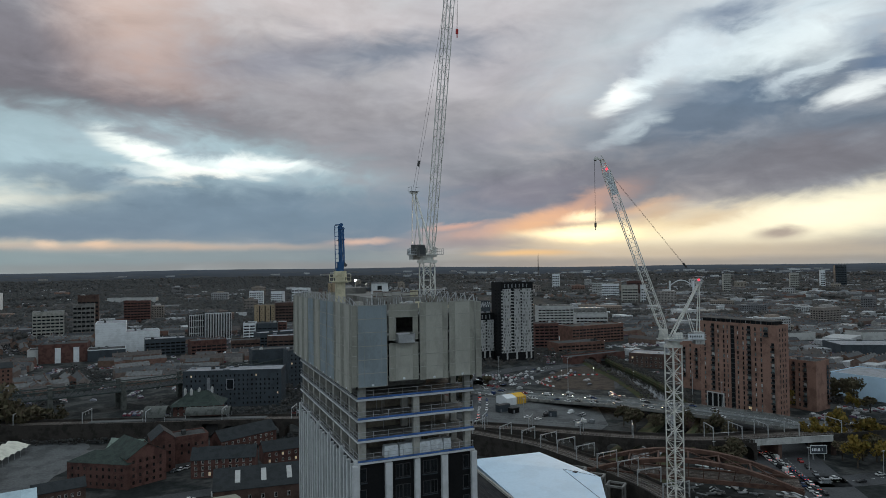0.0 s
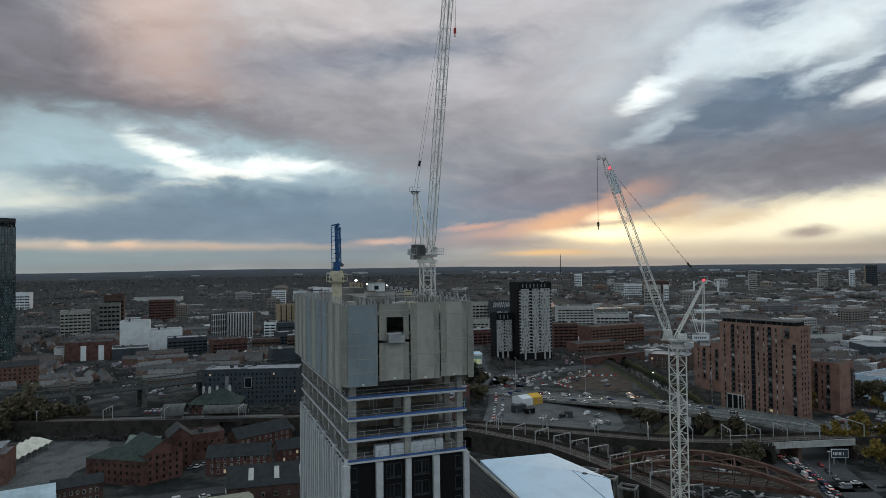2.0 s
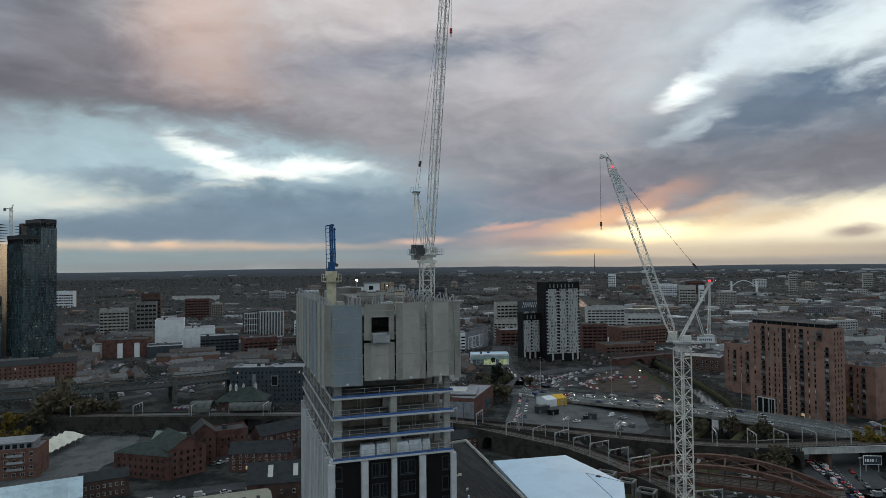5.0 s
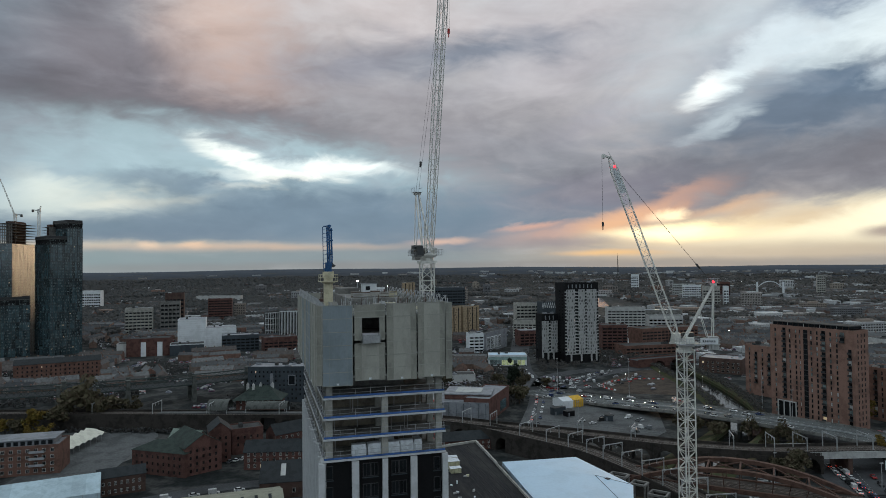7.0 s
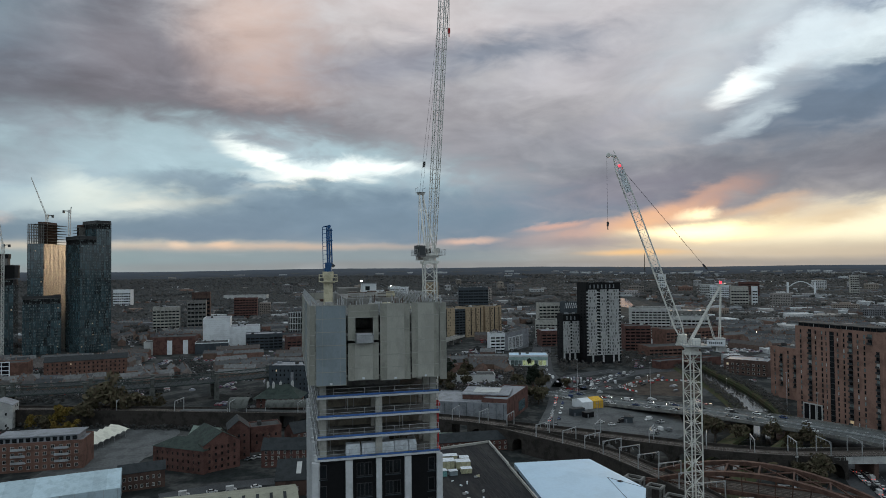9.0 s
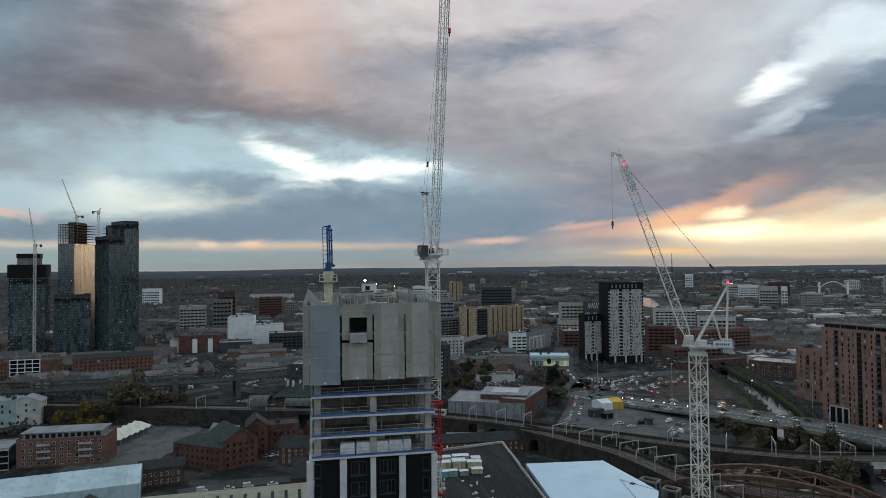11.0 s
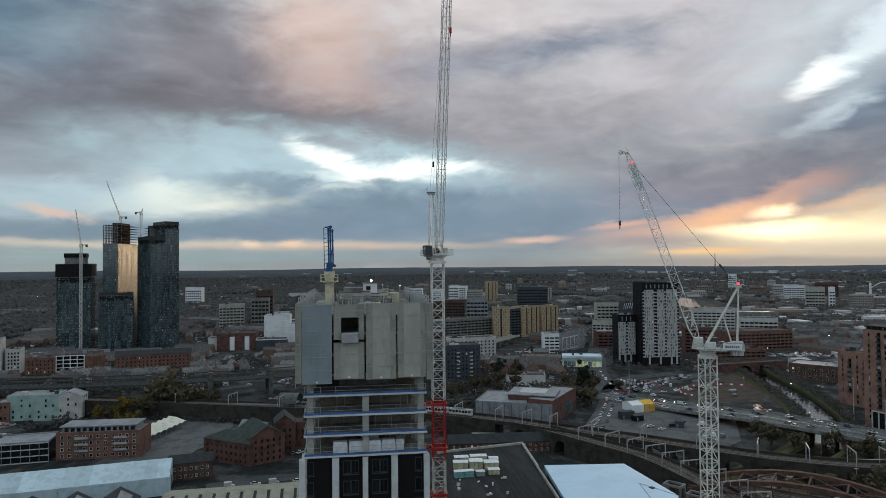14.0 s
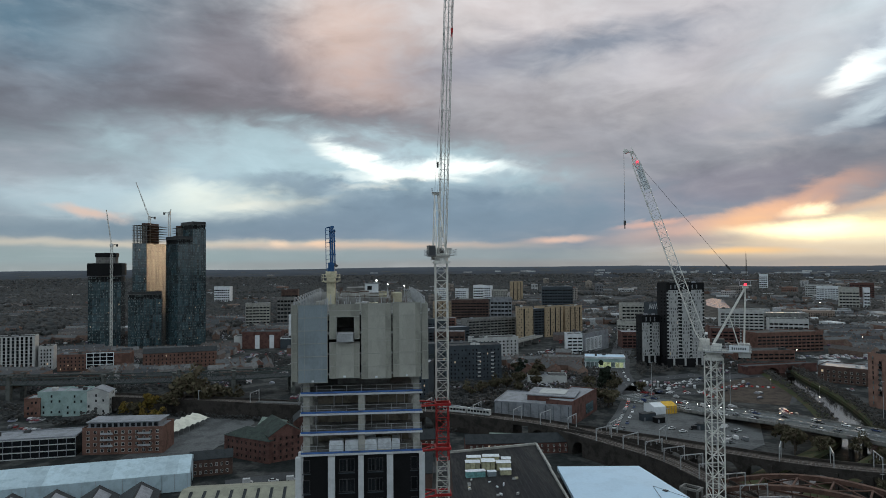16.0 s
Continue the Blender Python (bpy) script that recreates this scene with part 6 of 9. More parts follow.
# --- black and white tower
def panel_tower(label, A, L, D, h, top, base, floors, seed, slots):
    """Black block faced with pale vertical panels; slots: where the face is glazed from floor to floor."""
    T = building("apartment_tower", label, A, 0, L, D, h, M_BLACK, category="apartment block", clutter=2, seed=seed)
    rng = random.Random(seed)
    n = int(L / 1.75)
    w = L / n
    fl = (top - base) / floors
    for i in range(n):
        x = i * w
        if i in slots:
            for r in range(floors):
                part("floor_band", Shape().box(x + 0.03, -0.2, base + fl * r, x + w - 0.03, -0.01, base + fl * r + fl * (0.28 if i % 2 else 0.42)), M_PALE_B, T)
            continue
        part("pale_panel", Shape().box(x + 0.05, -0.25, base - (6.5 if i % 3 == 0 else 0), x + w - 0.05, 0, top), M_PALE_B, T)
        for r in range(floors):
            if rng.random() < 0.62:
                k = rng.choice((0.32, 0.5, 0.68))
                part("window", window_data(0.5, fl * 0.66, M_FRAME_D, M_LIT if rng.random() < 0.012 else M_GLASS, bars=0), None, T, at=pose(x + w * k, -0.26, base + fl * (r + 0.15)))
    for i in range(1, int(L / 4)):
        part("crown_slot", Shape().box(i * 4 - 0.5, -0.1, top + 1.2, i * 4 + 0.5, -0.01, h - 1.0), M_LEAD, T)
    for r in range(floors):
        for k in (4.0, 10.0):
            part("side_window", Shape().box(-0.06, k, base + fl * r + 0.5, 0.0, k + 1.2, base + fl * r + 2.2), M_GLASS, T)
    return T


panel_tower("slim black tower with pale vertical panels", (290.5, 557), 35, 20, 74.6, 69.0, 8.0, 20, 12, (0, 6, 7, 12, 19))
panel_tower("lower black wing with pale panels", (273.2, 571), 16.5, 14, 45.0, 39.0, 9.0, 10, 13, (4,))
T = building("apartment_block", "rear block with a white lattice crown", (379, 802), 0, 25, 16, 42, M_SLATECLAD, category="apartment block", clutter=1)
for i in range(9):
    part("white_lattice", Shape().beam((i * 2.75, -0.2, 34), (i * 2.75 + 1.3, -0.2, 41.5), 0.6, 0.3).beam((i * 2.75 + 1.3, -0.2, 41.5), (i * 2.75 + 2.7, -0.2, 34), 0.6, 0.3), M_WHITE, T)

# --- slate-blue apartment blocks beyond the railway
T = building("apartment_block", "dark blue-grey clad apartment block with scattered windows", (8.0, 474), -16.5, 64, 20, 23.5, M_SLATECLAD, roof_m=M_LEAD, category="apartment block", clutter=6)
windows(T, "front", 64, 20, 23.5, 22, 7, 1.0, 1.5, 1.6, 3.05, lit=0.015, skip=0.2, bars=0)
part("bay_frame", Shape().box(28, -0.5, 11.5, 33, 0, 18.5), M_LEAD, T, "pale framed bay")
part("bay_glass", Shape().box(28.5, -0.55, 12, 32.5, -0.5, 18), M_GLASS, T)
part("bay_frame", Shape().box(15.5, -0.4, 9.5, 17.6, 0, 19.5), M_LEAD, T)
T = building("apartment_block", "dark grey apartment block with white framed balconies", (84, 517), 4, 50, 18, 27.5, M_SLATECLAD, roof_m=M_FELT, category="apartment block", clutter=5, seed=3)
windows(T, "front", 50, 18, 27.5, 16, 8, 1.1, 1.5, 1.8, 3.1, lit=0.015, skip=0.2, bars=0)
for x in (30, 41):
    for r in range(7):
        part("balcony", Shape().box(x, -0.9, 3 + 3.1 * r, x + 2.6, 0, 3.15 + 3.1 * r).box(x, -0.9, 3.15 + 3.1 * r, x + 2.6, -0.85, 4.0 + 3.1 * r), M_OFFWHITE, T)
building("apartment_block", "dark grey apartment block behind the railway", (62, 560), 2, 60, 18, 24, M_SLATECLAD, category="apartment block", clutter=5, seed=5)

# --- brick mill with dark green roofs
T = building("brick_mill", "old red brick mill with a slate roof", (-40, 331), -33.5, 29, 15, 10.5, M_BRICK, "hip", M_GREENROOF, 3.4, "mill")
windows(T, "front", 29, 15, 10.5, 9, 3, 1.0, 1.5, 1.2, 3.1, M_BRICK_D, lit=0.0, bars=1)
T = building("brick_mill", "red brick corner range of the mill with a pale roof slope", (-16, 316.4), 27, 17, 22, 12.6, M_BRICK, "y", M_GREENROOF, 5.0, "mill")
windows(T, "front", 17, 22, 12.6, 5, 4, 1.0, 1.5, 1.2, 2.9, M_BRICK_D, lit=0.0)
windows(T, "right", 17, 22, 12.6, 6, 4, 1.0, 1.5, 1.2, 2.9, M_BRICK_D, lit=0.0)
T = building("brick_mill", "tall red brick gabled end of the mill", (-7, 334), 8, 10, 14, 15, M_BRICK, "y", M_SLATE, 4.0, "mill")
windows(T, "front", 10, 14, 15, 3, 4, 1.0, 1.5, 1.5, 3.1, M_BRICK_D, lit=0.0)
T = building("brick_mill", "flat-roofed red brick annex of the mill", (3, 345), 10, 15, 12, 12, M_BRICK, category="mill", clutter=1)
windows(T, "front", 15, 12, 12, 4, 2, 1.0, 1.6, 4, 3.4, M_BRICK_D, lit=0.0)
T = building("brick_mill", "low mill range with a pale green sheet roof", (-26, 339), -33, 16, 9, 11.5, M_BRICK, "x", M_COPPER, 4.5, "mill")
# --- terrace with white sash windows
T = building("brick_terrace", "red brick terrace with rows of white sash windows", (9, 319), -12, 27.5, 11, 8.2, M_BRICK, "x", M_SLATE, 4.2, "house")
windows(T, "front", 27.5, 11, 8.2, 9, 3, 1.05, 1.7, 0.9, 2.6, M_FRAME, bars=1, inset=0.7)
part("porch", Shape().box(14, -1.4, 0, 14.25, -1.2, 2.6).box(16.4, -1.4, 0, 16.65, -1.2, 2.6).box(13.8, -1.6, 2.6, 16.9, 0, 3.0), M_OFFWHITE, T, "pale stone porch")
for x in (2, 13, 25):
    chimney(T, x, 5.5, 11.2)
T = building("brick_warehouse", "long red brick workshop with a slate roof", (24, 352), 26, 32, 11, 6.5, M_BRICK, "x", M_SLATE, 4.5, "warehouse")
windows(T, "front", 32, 11, 6.5, 9, 2, 1.1, 1.5, 1.0, 2.8, M_FRAME)
T = building("brick_warehouse", "low red brick building with white windows", (41, 325), 4, 24, 11, 6.4, M_BRICK, "x", M_SLATE, 3.5, "warehouse")
windows(T, "front", 24, 11, 6.4, 7, 2, 1.0, 1.4, 1.0, 2.8, M_FRAME)
T = building("brick_warehouse", "brick shed with a wide slate roof and rooflights", (16, 278), -6, 42, 22, 6.5, M_BRICK_D, "x", M_SLATE, 5.5, "warehouse")
for x in (8, 18, 28):
    part("rooflight", Shape().hull([(x, 3, 8.15), (x + 2, 3, 8.15), (x + 2, 9, 11.15), (x, 9, 11.15), (x, 3, 8.0), (x + 2, 3, 8.0), (x + 2, 9, 11.0), (x, 9, 11.0)],
                                   [(0, 1, 2, 3), (7, 6, 5, 4), (0, 4, 5, 1), (1, 5, 6, 2), (2, 6, 7, 3), (3, 7, 4, 0)]), M_OFFWHITE, T)
windows(T, "front", 42, 22, 6.5, 8, 1, 1.2, 1.8, 2.0, 3.0, M_FRAME)
T = building("brick_house", "small two-storey brick house with white windows", (-47.5, 299.5), 12, 18, 9, 7.6, M_BRICK_D, "x", M_SLATE, 2.6, "house")
windows(T, "front", 18, 9, 7.6, 7, 2, 1.0, 1.5, 1.0, 3.2, M_FRAME, lit=0.0)
# --- sheeted hall, market sheds, cream roof
T = thing("sheeted_hall", "long hall under white scaffold sheeting", "hall", pose(-135, 265, 0, 0, 0, 11))
FOOT.append((-90, 290, 60))
part("sheet_wall", Shape().gable_wall(0, 0, 94, 26, 0, 7.2, 4.2, "x"), M_SHEET, T)
for i in range(19):
    part("roof_sheet", Shape().gable(i * 4.95, 0, i * 4.95 + 4.9, 26, 7.35 + 0.05 * (i % 2), 4.2, "x", 0.02, thick=0.12), M_SHEET, T)
for i in range(20):
    part("scaffold_tube", Shape().tube((i * 4.9, -0.15, 0), (i * 4.9, -0.15, 7.3), 0.06, 6), M_STEEL, T)
# thin black plate paints the dark of a doorway on the closed end
part("door_opening", Shape().box(94.0, 8, 0, 94.06, 11, 5), M_BLACK, T)
for i in range(5):
    T = building("market_shed", "dark gabled market shed roof with a pale rooflight strip", (-114 + i * 14.2, 228 + i * 2.6), 11, 13.6, 24, 6.5, M_BRICK_D, "y", M_SLATE, 4.2, "shed", "market sheds")
    part("rooflight", Shape().hull([(7.6, 2, 10.75), (11.6, 2, 8.3), (11.6, 20, 8.3), (7.6, 20, 10.75), (7.6, 2, 10.6), (11.6, 2, 8.15), (11.6, 20, 8.15), (7.6, 20, 10.6)],
                                   [(0, 1, 2, 3), (7, 6, 5, 4), (0, 4, 5, 1), (1, 5, 6, 2), (2, 6, 7, 3), (3, 7, 4, 0)]), M_LEAD, T)
T = building("warehouse", "low warehouse with a cream ribbed sheet roof", (-37, 244), 3, 62, 26, 6.0, M_BRICK_D, "x", M_CREAMROOF, 3.0, "warehouse")
for i in range(12):
    x = 3 + i * 4.9
    part("rooflight", Shape().hull([(x, 2, 6.65), (x + 1.1, 2, 6.65), (x + 1.1, 11, 8.75), (x, 11, 8.75), (x, 2, 6.5), (x + 1.1, 2, 6.5), (x + 1.1, 11, 8.6), (x, 11, 8.6)],
                                   [(0, 1, 2, 3), (7, 6, 5, 4), (0, 4, 5, 1), (1, 5, 6, 2), (2, 6, 7, 3), (3, 7, 4, 0)]), M_SLATE, T)
# --- flats left of the mill
T = building("apartment_block", "red brick flats with a grey metal top storey", (-111, 341), -1, 39, 16, 12.5, M_BRICK_O, roof_m=M_LEAD, category="apartment block", clutter=2)
windows(T, "front", 39, 16, 12.5, 11, 4, 1.5, 1.6, 1.2, 3.0, M_FRAME, lit=0.0)
for i in range(12):
    part("top_window", Shape().box(3 + i * 2.8, 2.1, 13.1, 4.8 + i * 2.8, 2.19, 14.9), M_GLASS, T)
part("top_storey", Shape().box(2, 2.2, 12.6, 36, 14, 15.4).box(1, 1.2, 15.4, 37, 15, 15.8), M_LEAD, T, "grey set-back top storey")
for x in (9, 27):
    for r in range(3):
        part("balcony", Shape().box(x, -1.3, 4 + 3 * r, x + 6, 0, 4.15 + 3 * r).box(x, -1.3, 4.15 + 3 * r, x + 6, -1.24, 5.1 + 3 * r), M_STEEL, T)
T = building("office_block", "low glazed office block with a grey roof", (-165, 333), 7, 52, 18, 9.5, M_GLASS, roof_m=M_LEAD, category="office", clutter=2, parapet=M_LEAD)
for z in (0.1, 3.2, 6.3, 9.2):
    part("floor_band", Shape().box(-0.1, -0.3, z, 52.1, -0.02, z + 0.45), M_OFFWHITE, T)
for i in range(14):
    part("mullion", Shape().box(0.2 + i * 3.97, -0.4, 0, 0.45 + i * 3.97, -0.32, 9.5), M_LEAD, T)
for (x, y), L, D, h, m in (((-184.4, 429.1), 9, 14, 11, M_BRICK_O), ((-177.5, 431.1), 16, 16, 14.5, M_MINT), ((-161.6, 428.8), 14, 15, 15, M_MINT), ((-149.9, 430.2), 15, 13, 14, M_OFFWHITE)):
    T = building("apartment_block", {M_MINT: "pale mint rendered flats beside the canal", M_BRICK_O: "small orange brick block beside the canal", M_OFFWHITE: "white rendered gabled flats beside the canal"}[m], (x, y), 6, L, D, h, m,
                 "y" if m is M_OFFWHITE else "flat", M_LEAD, 3.0, category="apartment block", clutter=2, seed=int(L))
    windows(T, "front", L, D, h, 3, int(h / 3.4), 1.0, 1.5, 1.6, 3.3, skip=0.4, lit=0.0)
    windows(T, "right", L, D, h, 3, int(h / 3.4), 1.0, 1.5, 1.6, 3.3, skip=0.3, lit=0.0)
# --- behind the lattice viaduct
T = building("brick_warehouse", "long red brick canal warehouse with many windows", (-178, 611), 13, 63, 16, 14.5, M_BRICK_O, "x", M_SLATE, 3.6, "warehouse")
windows(T, "front", 63, 16, 14.5, 18, 4, 1.1, 1.6, 1.2, 3.3, M_FRAME_D)
T = building("apartment_block", "white apartment block with a grid of dark windows", (-303, 610), 15, 30, 16, 31, M_OFFWHITE, category="apartment block")
windows(T, "front", 30, 16, 31, 8, 10, 1.9, 2.6, 1.4, 3.0, M_FRAME_D, bars=0, lit=0.0)
T = building("apartment_block", "lower white apartment wing with dark windows", (-273, 622), 15, 12, 14, 21, M_OFFWHITE, category="apartment block")
windows(T, "front", 12, 14, 21, 4, 6, 1.2, 1.7, 1.4, 3.1, M_FRAME_D, bars=0)
T = building("office_block", "brick offices with a white framed front", (-252, 612), 6, 60, 16, 14, M_BRICK_O, category="office", clutter=4)
windows(T, "front", 24, 16, 14, 7, 4, 1.1, 1.6, 1.2, 3.2)
for z in (1.5, 4.9, 8.3, 11.7, 15.2):
    part("white_frame", Shape().box(24, -0.8, z, 47, 0, z + 0.6), M_WHITE, T)
for x in (24, 29.6, 35.2, 40.8, 46.4):
    part("white_frame", Shape().box(x, -0.78, 1.5, x + 0.6, -0.02, 15.2), M_WHITE, T)
part("glazing", Shape().box(24.6, -0.2, 1.5, 46.4, -0.05, 15), M_GLASS, T)
T = thing("brick_arcade", "long brick railway arcade with rows of openings", "viaduct", pose(-300, 520, 0, 0, 0, 9.5), kind="structure")
part("wall", Shape().box(0, 0, 0, 130, 12, 8.2), M_BRICK_D, T)
part("coping", Shape().box(-0.2, -0.3, 8.2, 130.2, 12.2, 8.8), M_STONE, T)
# black plates on the wall paint the shade inside the arcade's openings
for i in range(40):
    part("opening", Shape().box(1.2 + i * 3.2, -0.12, 4.2, 2.8 + i * 3.2, -0.01, 6.6), M_BLACK, T)
# --- glass towers under way


def glass_tower(label, A, ang, L, D, h, pane, floors, cols, seed, concrete_top=0, side_pane=None, flank="right"):
    """Curtain-wall tower: each floor's glazing band on two sides, mullions, floor edges; bare slabs at the top if unfinished."""
    T = thing("glass_tower", label, "tower", pose(A[0], A[1], 0, 0, 0, ang))
    FOOT.append((A[0], A[1], 50))
    rng = random.Random(seed)
    fh = h / floors
    clad = floors - concrete_top
    part("core", Shape().box(0.4, 0.4, 0, L - 0.4, D - 0.4, clad * fh), M_BLACK, T)
    for side, n, pm in (("front", cols, pane), (flank, max(3, int(cols * D / L)), side_pane or pane)):
        W = L if side == "front" else D
        bw = W / n
        data = [window_data(bw - 0.05, fh * 3 - 0.1, M_FRAME_D, p, bars=1, d=0.05) for p in (pm, pm, pm)]
        for r in range(0, clad - 2, 3):
            for c in range(n):
                part("glazing_panel", rng.choice(data), None, T, at=face_pose(side, L, D, (c + 0.5) * bw, r * fh))
    for i in range(0, cols + 1):
        xx = L * i / cols
        part("mullion", Shape().box(xx - 0.14, -0.22, 2, xx + 0.14, -0.07, clad * fh), M_FRAME_D, T)
    for r in range(0, clad, 3):
        part("floor_edge", Shape().box(-0.12, -0.12, r * fh - 0.1, L + 0.12, D + 0.12, r * fh + 0.12), M_FRAME_D, T)
    if side_pane:
        for r in range(1, clad):
            part("floor_line", Shape().box(L + 0.07, 0, r * fh - 0.12, L + 0.16, D, r * fh + 0.12), M_FRAME_D, T)
        for i in range(1, 17):
            part("side_mullion", Shape().box(L + 0.17, D * i / 17 - 0.12, 2, L + 0.24, D * i / 17 + 0.12, clad * fh), M_LEAD, T)
    for r in range(clad, floors + 1):
        part("bare_slab", Shape().box(-0.6, -0.6, r * fh - 0.3, L + 0.6, D + 0.6, r * fh), M_CONC_D, T)
    if concrete_top:
        part("bare_core", Shape().box(L * 0.25, D * 0.25, clad * fh, L * 0.75, D * 0.75, h + 3), M_BRICK_D, T)
        if h < 100:
            part("crown_screen", Shape().box(-1, -1, h - 15, L + 1, D + 1, h - 0.5), M_BLACK, T, "black crown screen")
            part("crown_core", Shape().box(L * 0.2, D * 0.2, h - 0.5, L * 0.8, D * 0.8, h + 7), M_CONC_D, T, "bare concrete lift core")
            part("core_screen", Shape().box(L * 0.18, D * 0.18, h + 7, L * 0.82, D * 0.82, h + 12), M_BLACK, T, "black screen on the core")
        for i in range(10):
            part("column", Shape().box(L * i / 9.5, 0, clad * fh, L * i / 9.5 + 0.7, 0.7, h), M_CONC_D, T)
    else:
        part("crown", Shape().box(0, 0, clad * fh - 1, L, 0.3, clad * fh + 3).box(0, D - 0.3, clad * fh - 1, L, D, clad * fh + 3).box(0, 0.3, clad * fh - 1, 0.3, D - 0.3, clad * fh + 3).box(L - 0.3, 0.3, clad * fh - 1, L, D - 0.3, clad * fh + 3), M_FRAME_D, T)
    bl = Shape()
    for side, n in (("front", cols * 3), (flank, int(cols * 3 * D / L))):
        W = L if side == "front" else D
        if side != "front" and side_pane:
            continue
        for r in range(1, clad):
            for c in range(n):
                # fewer pale cells paint the flank darker, as a side turned from light
                if rng.random() < (0.46 if side == "front" else 0.12):
                    u, w2, hh = (c + 0.1) * W / n, W / n * rng.uniform(0.25, 0.7), fh * rng.uniform(0.25, 0.75)
                    if side == "front":
                        bl.box(u, -0.17, r * fh + 0.4, u + w2, -0.11, r * fh + 0.4 + hh)
                    elif flank == "left":
                        bl.box(-0.17, u, r * fh + 0.4, -0.11, u + w2, r * fh + 0.4 + hh)
                    else:
                        bl.box(L + 0.11, u, r * fh + 0.4, L + 0.17, u + w2, r * fh + 0.4 + hh)
    part("blinds", bl, M_PALE_PANE, T, "pale blinds and panels behind glass")["kind"] = "stuff"
    for k in range(3):
        x, r = rng.uniform(1, L - 1), rng.randrange(2, max(3, clad - 2))
        part("lit_room", Shape().box(x - 0.4, -0.16, r * fh + 0.8, x + 0.4, -0.12, r * fh + 2.0), M_LIT, T)
    return T


glass_tower("dark green glass residential tower with a stepped top", (-200.2, 785.2), 40, 17, 35, 126, M_GLASS_T, 41, 7, 1, flank="left")
glass_tower("taller shaft of the dark green glass tower", (-187.0, 796.3), 40, 16.3, 33, 144, M_GLASS_T, 47, 6, 2, flank="left")
glass_tower("slim unglazed shaft behind the glass tower", (-209.0, 812.0), 40, 9, 14, 140, M_GLASS_T, 45, 3, 6, 8, flank="left")
glass_tower("glass tower under construction with one side tinted as sunset reflection and bare top floors", (-257, 800), -8.6, 17, 50, 143, M_GLASS_T, 46, 5, 3, 7, M_GLASS_SUNSET)
glass_tower("glass tower under construction with a bare concrete crown", (-304, 792), 10, 35, 26, 98, M_GLASS_T, 31, 8, 4, 5)
glass_tower("squat dark glazed apartment tower with lit windows", (-257.5, 788), 16, 36, 24, 61, M_GLASS_T, 20, 11, 5)


def small_crane(label, x, y, h, lean, reach):
    C = thing("tower_crane", label, "crane", pose(x, y, 0))
    part("mast", lattice(Shape(), square(2.2), square(2.2, h), 3.0, 0.3, 0.16), M_CRANE, C)
    a, b = V((0, 0, h)), V((lean, 0, h + reach))
    J = Shape()
    lattice(J, [a + V(p) for p in square(1.2)], [b + V(p) for p in square(0.6)], 3.0, 0.22, 0.12)
    part("jib", J, M_CRANE, C)
    part("cab", Shape().box(-1.5, -1.5, h - 1, 1.5, 1.5, h + 2.5), M_CRANE, C)
    part("counter_jib", Shape().beam((0, 0, h + 1), (7 if lean < 0 else -7, 0, h + 1.6), 1.4, 0.8).box(*((5, -1, h - 1, 7, 1, h + 1.2) if lean < 0 else (-7, -1, h - 1, -5, 1, h + 1.2))), M_CRANE_D, C)


small_crane("distant white tower crane beside the half-built tower", -277, 790, 118, -6, 42)
small_crane("distant white crane on top of the gold-tinted tower", -243, 815, 152, -16, 44)
small_crane("distant white crane mast behind the gold-tinted tower", -222, 822, 158, 2, 6)

# --- middle distance, left
T = building("concert_hall", "large white windowless hall with a stepped top", (-75, 800), 2, 30, 40, 32.5, M_WHITE, category="hall", clutter=1, roof_m=M_LEAD)
for z in range(1, 14):
    part("panel_joint", Shape().box(-0.02, -0.06, z * 2.4, 30, 0, z * 2.4 + 0.1), M_OFFWHITE, T)
T = building("concert_hall", "lower white rendered wing of the hall", (-45, 802), 4, 34, 34, 22, M_WHITE, category="hall", clutter=2, roof_m=M_LEAD)
for z in range(1, 9):
    part("panel_joint", Shape().box(0, -0.06, z * 2.4, 34, 0, z * 2.4 + 0.1), M_OFFWHITE, T)
T = building("office_block", "white finned office block with dark glazing", (22, 900), 3, 18, 26, 31, M_BLACK, category="office", clutter=2)
for i in range(9):
    part("white_fin", Shape().box(i * 2.2, -0.5, 0, i * 2.2 + 0.5, 0.02, 32), M_WHITE, T)
for z in (0, 8, 16, 24, 31.2):
    part("white_band", Shape().box(-0.1, -0.4, z, 18.1, 0.01, z + 0.7), M_WHITE, T)
T = building("office_block", "wide white finned office wing with dark glazing", (40.4, 890), 3, 32, 30, 33, M_BLACK, category="office", clutter=3)
for i in range(17):
    part("white_fin", Shape().box(i * 1.97, -0.6, 0, i * 1.97 + 0.6, 0.02, 34), M_WHITE, T)
for z in (0, 33.2):
    part("white_band", Shape().box(-0.1, -0.5, z, 32.1, 0.01, z + 0.8), M_WHITE, T)
T = building("retail_block", "red brick retail block with white entrance panels", (-119, 748), 1, 42, 30, 18, M_BRICK, category="shop", clutter=4)
for x in (14, 30):
    part("white_panel", Shape().box(x, -0.3, 0, x + 5, 0.02, 15), M_WHITE, T)
building("retail_block", "low white and dark glazed block", (-76, 742), 4, 34, 26, 11, M_SLATECLAD, category="shop", clutter=3, parapet=M_WHITE)
building("retail_block", "pale glazed entrance block", (-129, 752), 1, 9, 20, 13, M_OFFWHITE, category="shop", clutter=0)
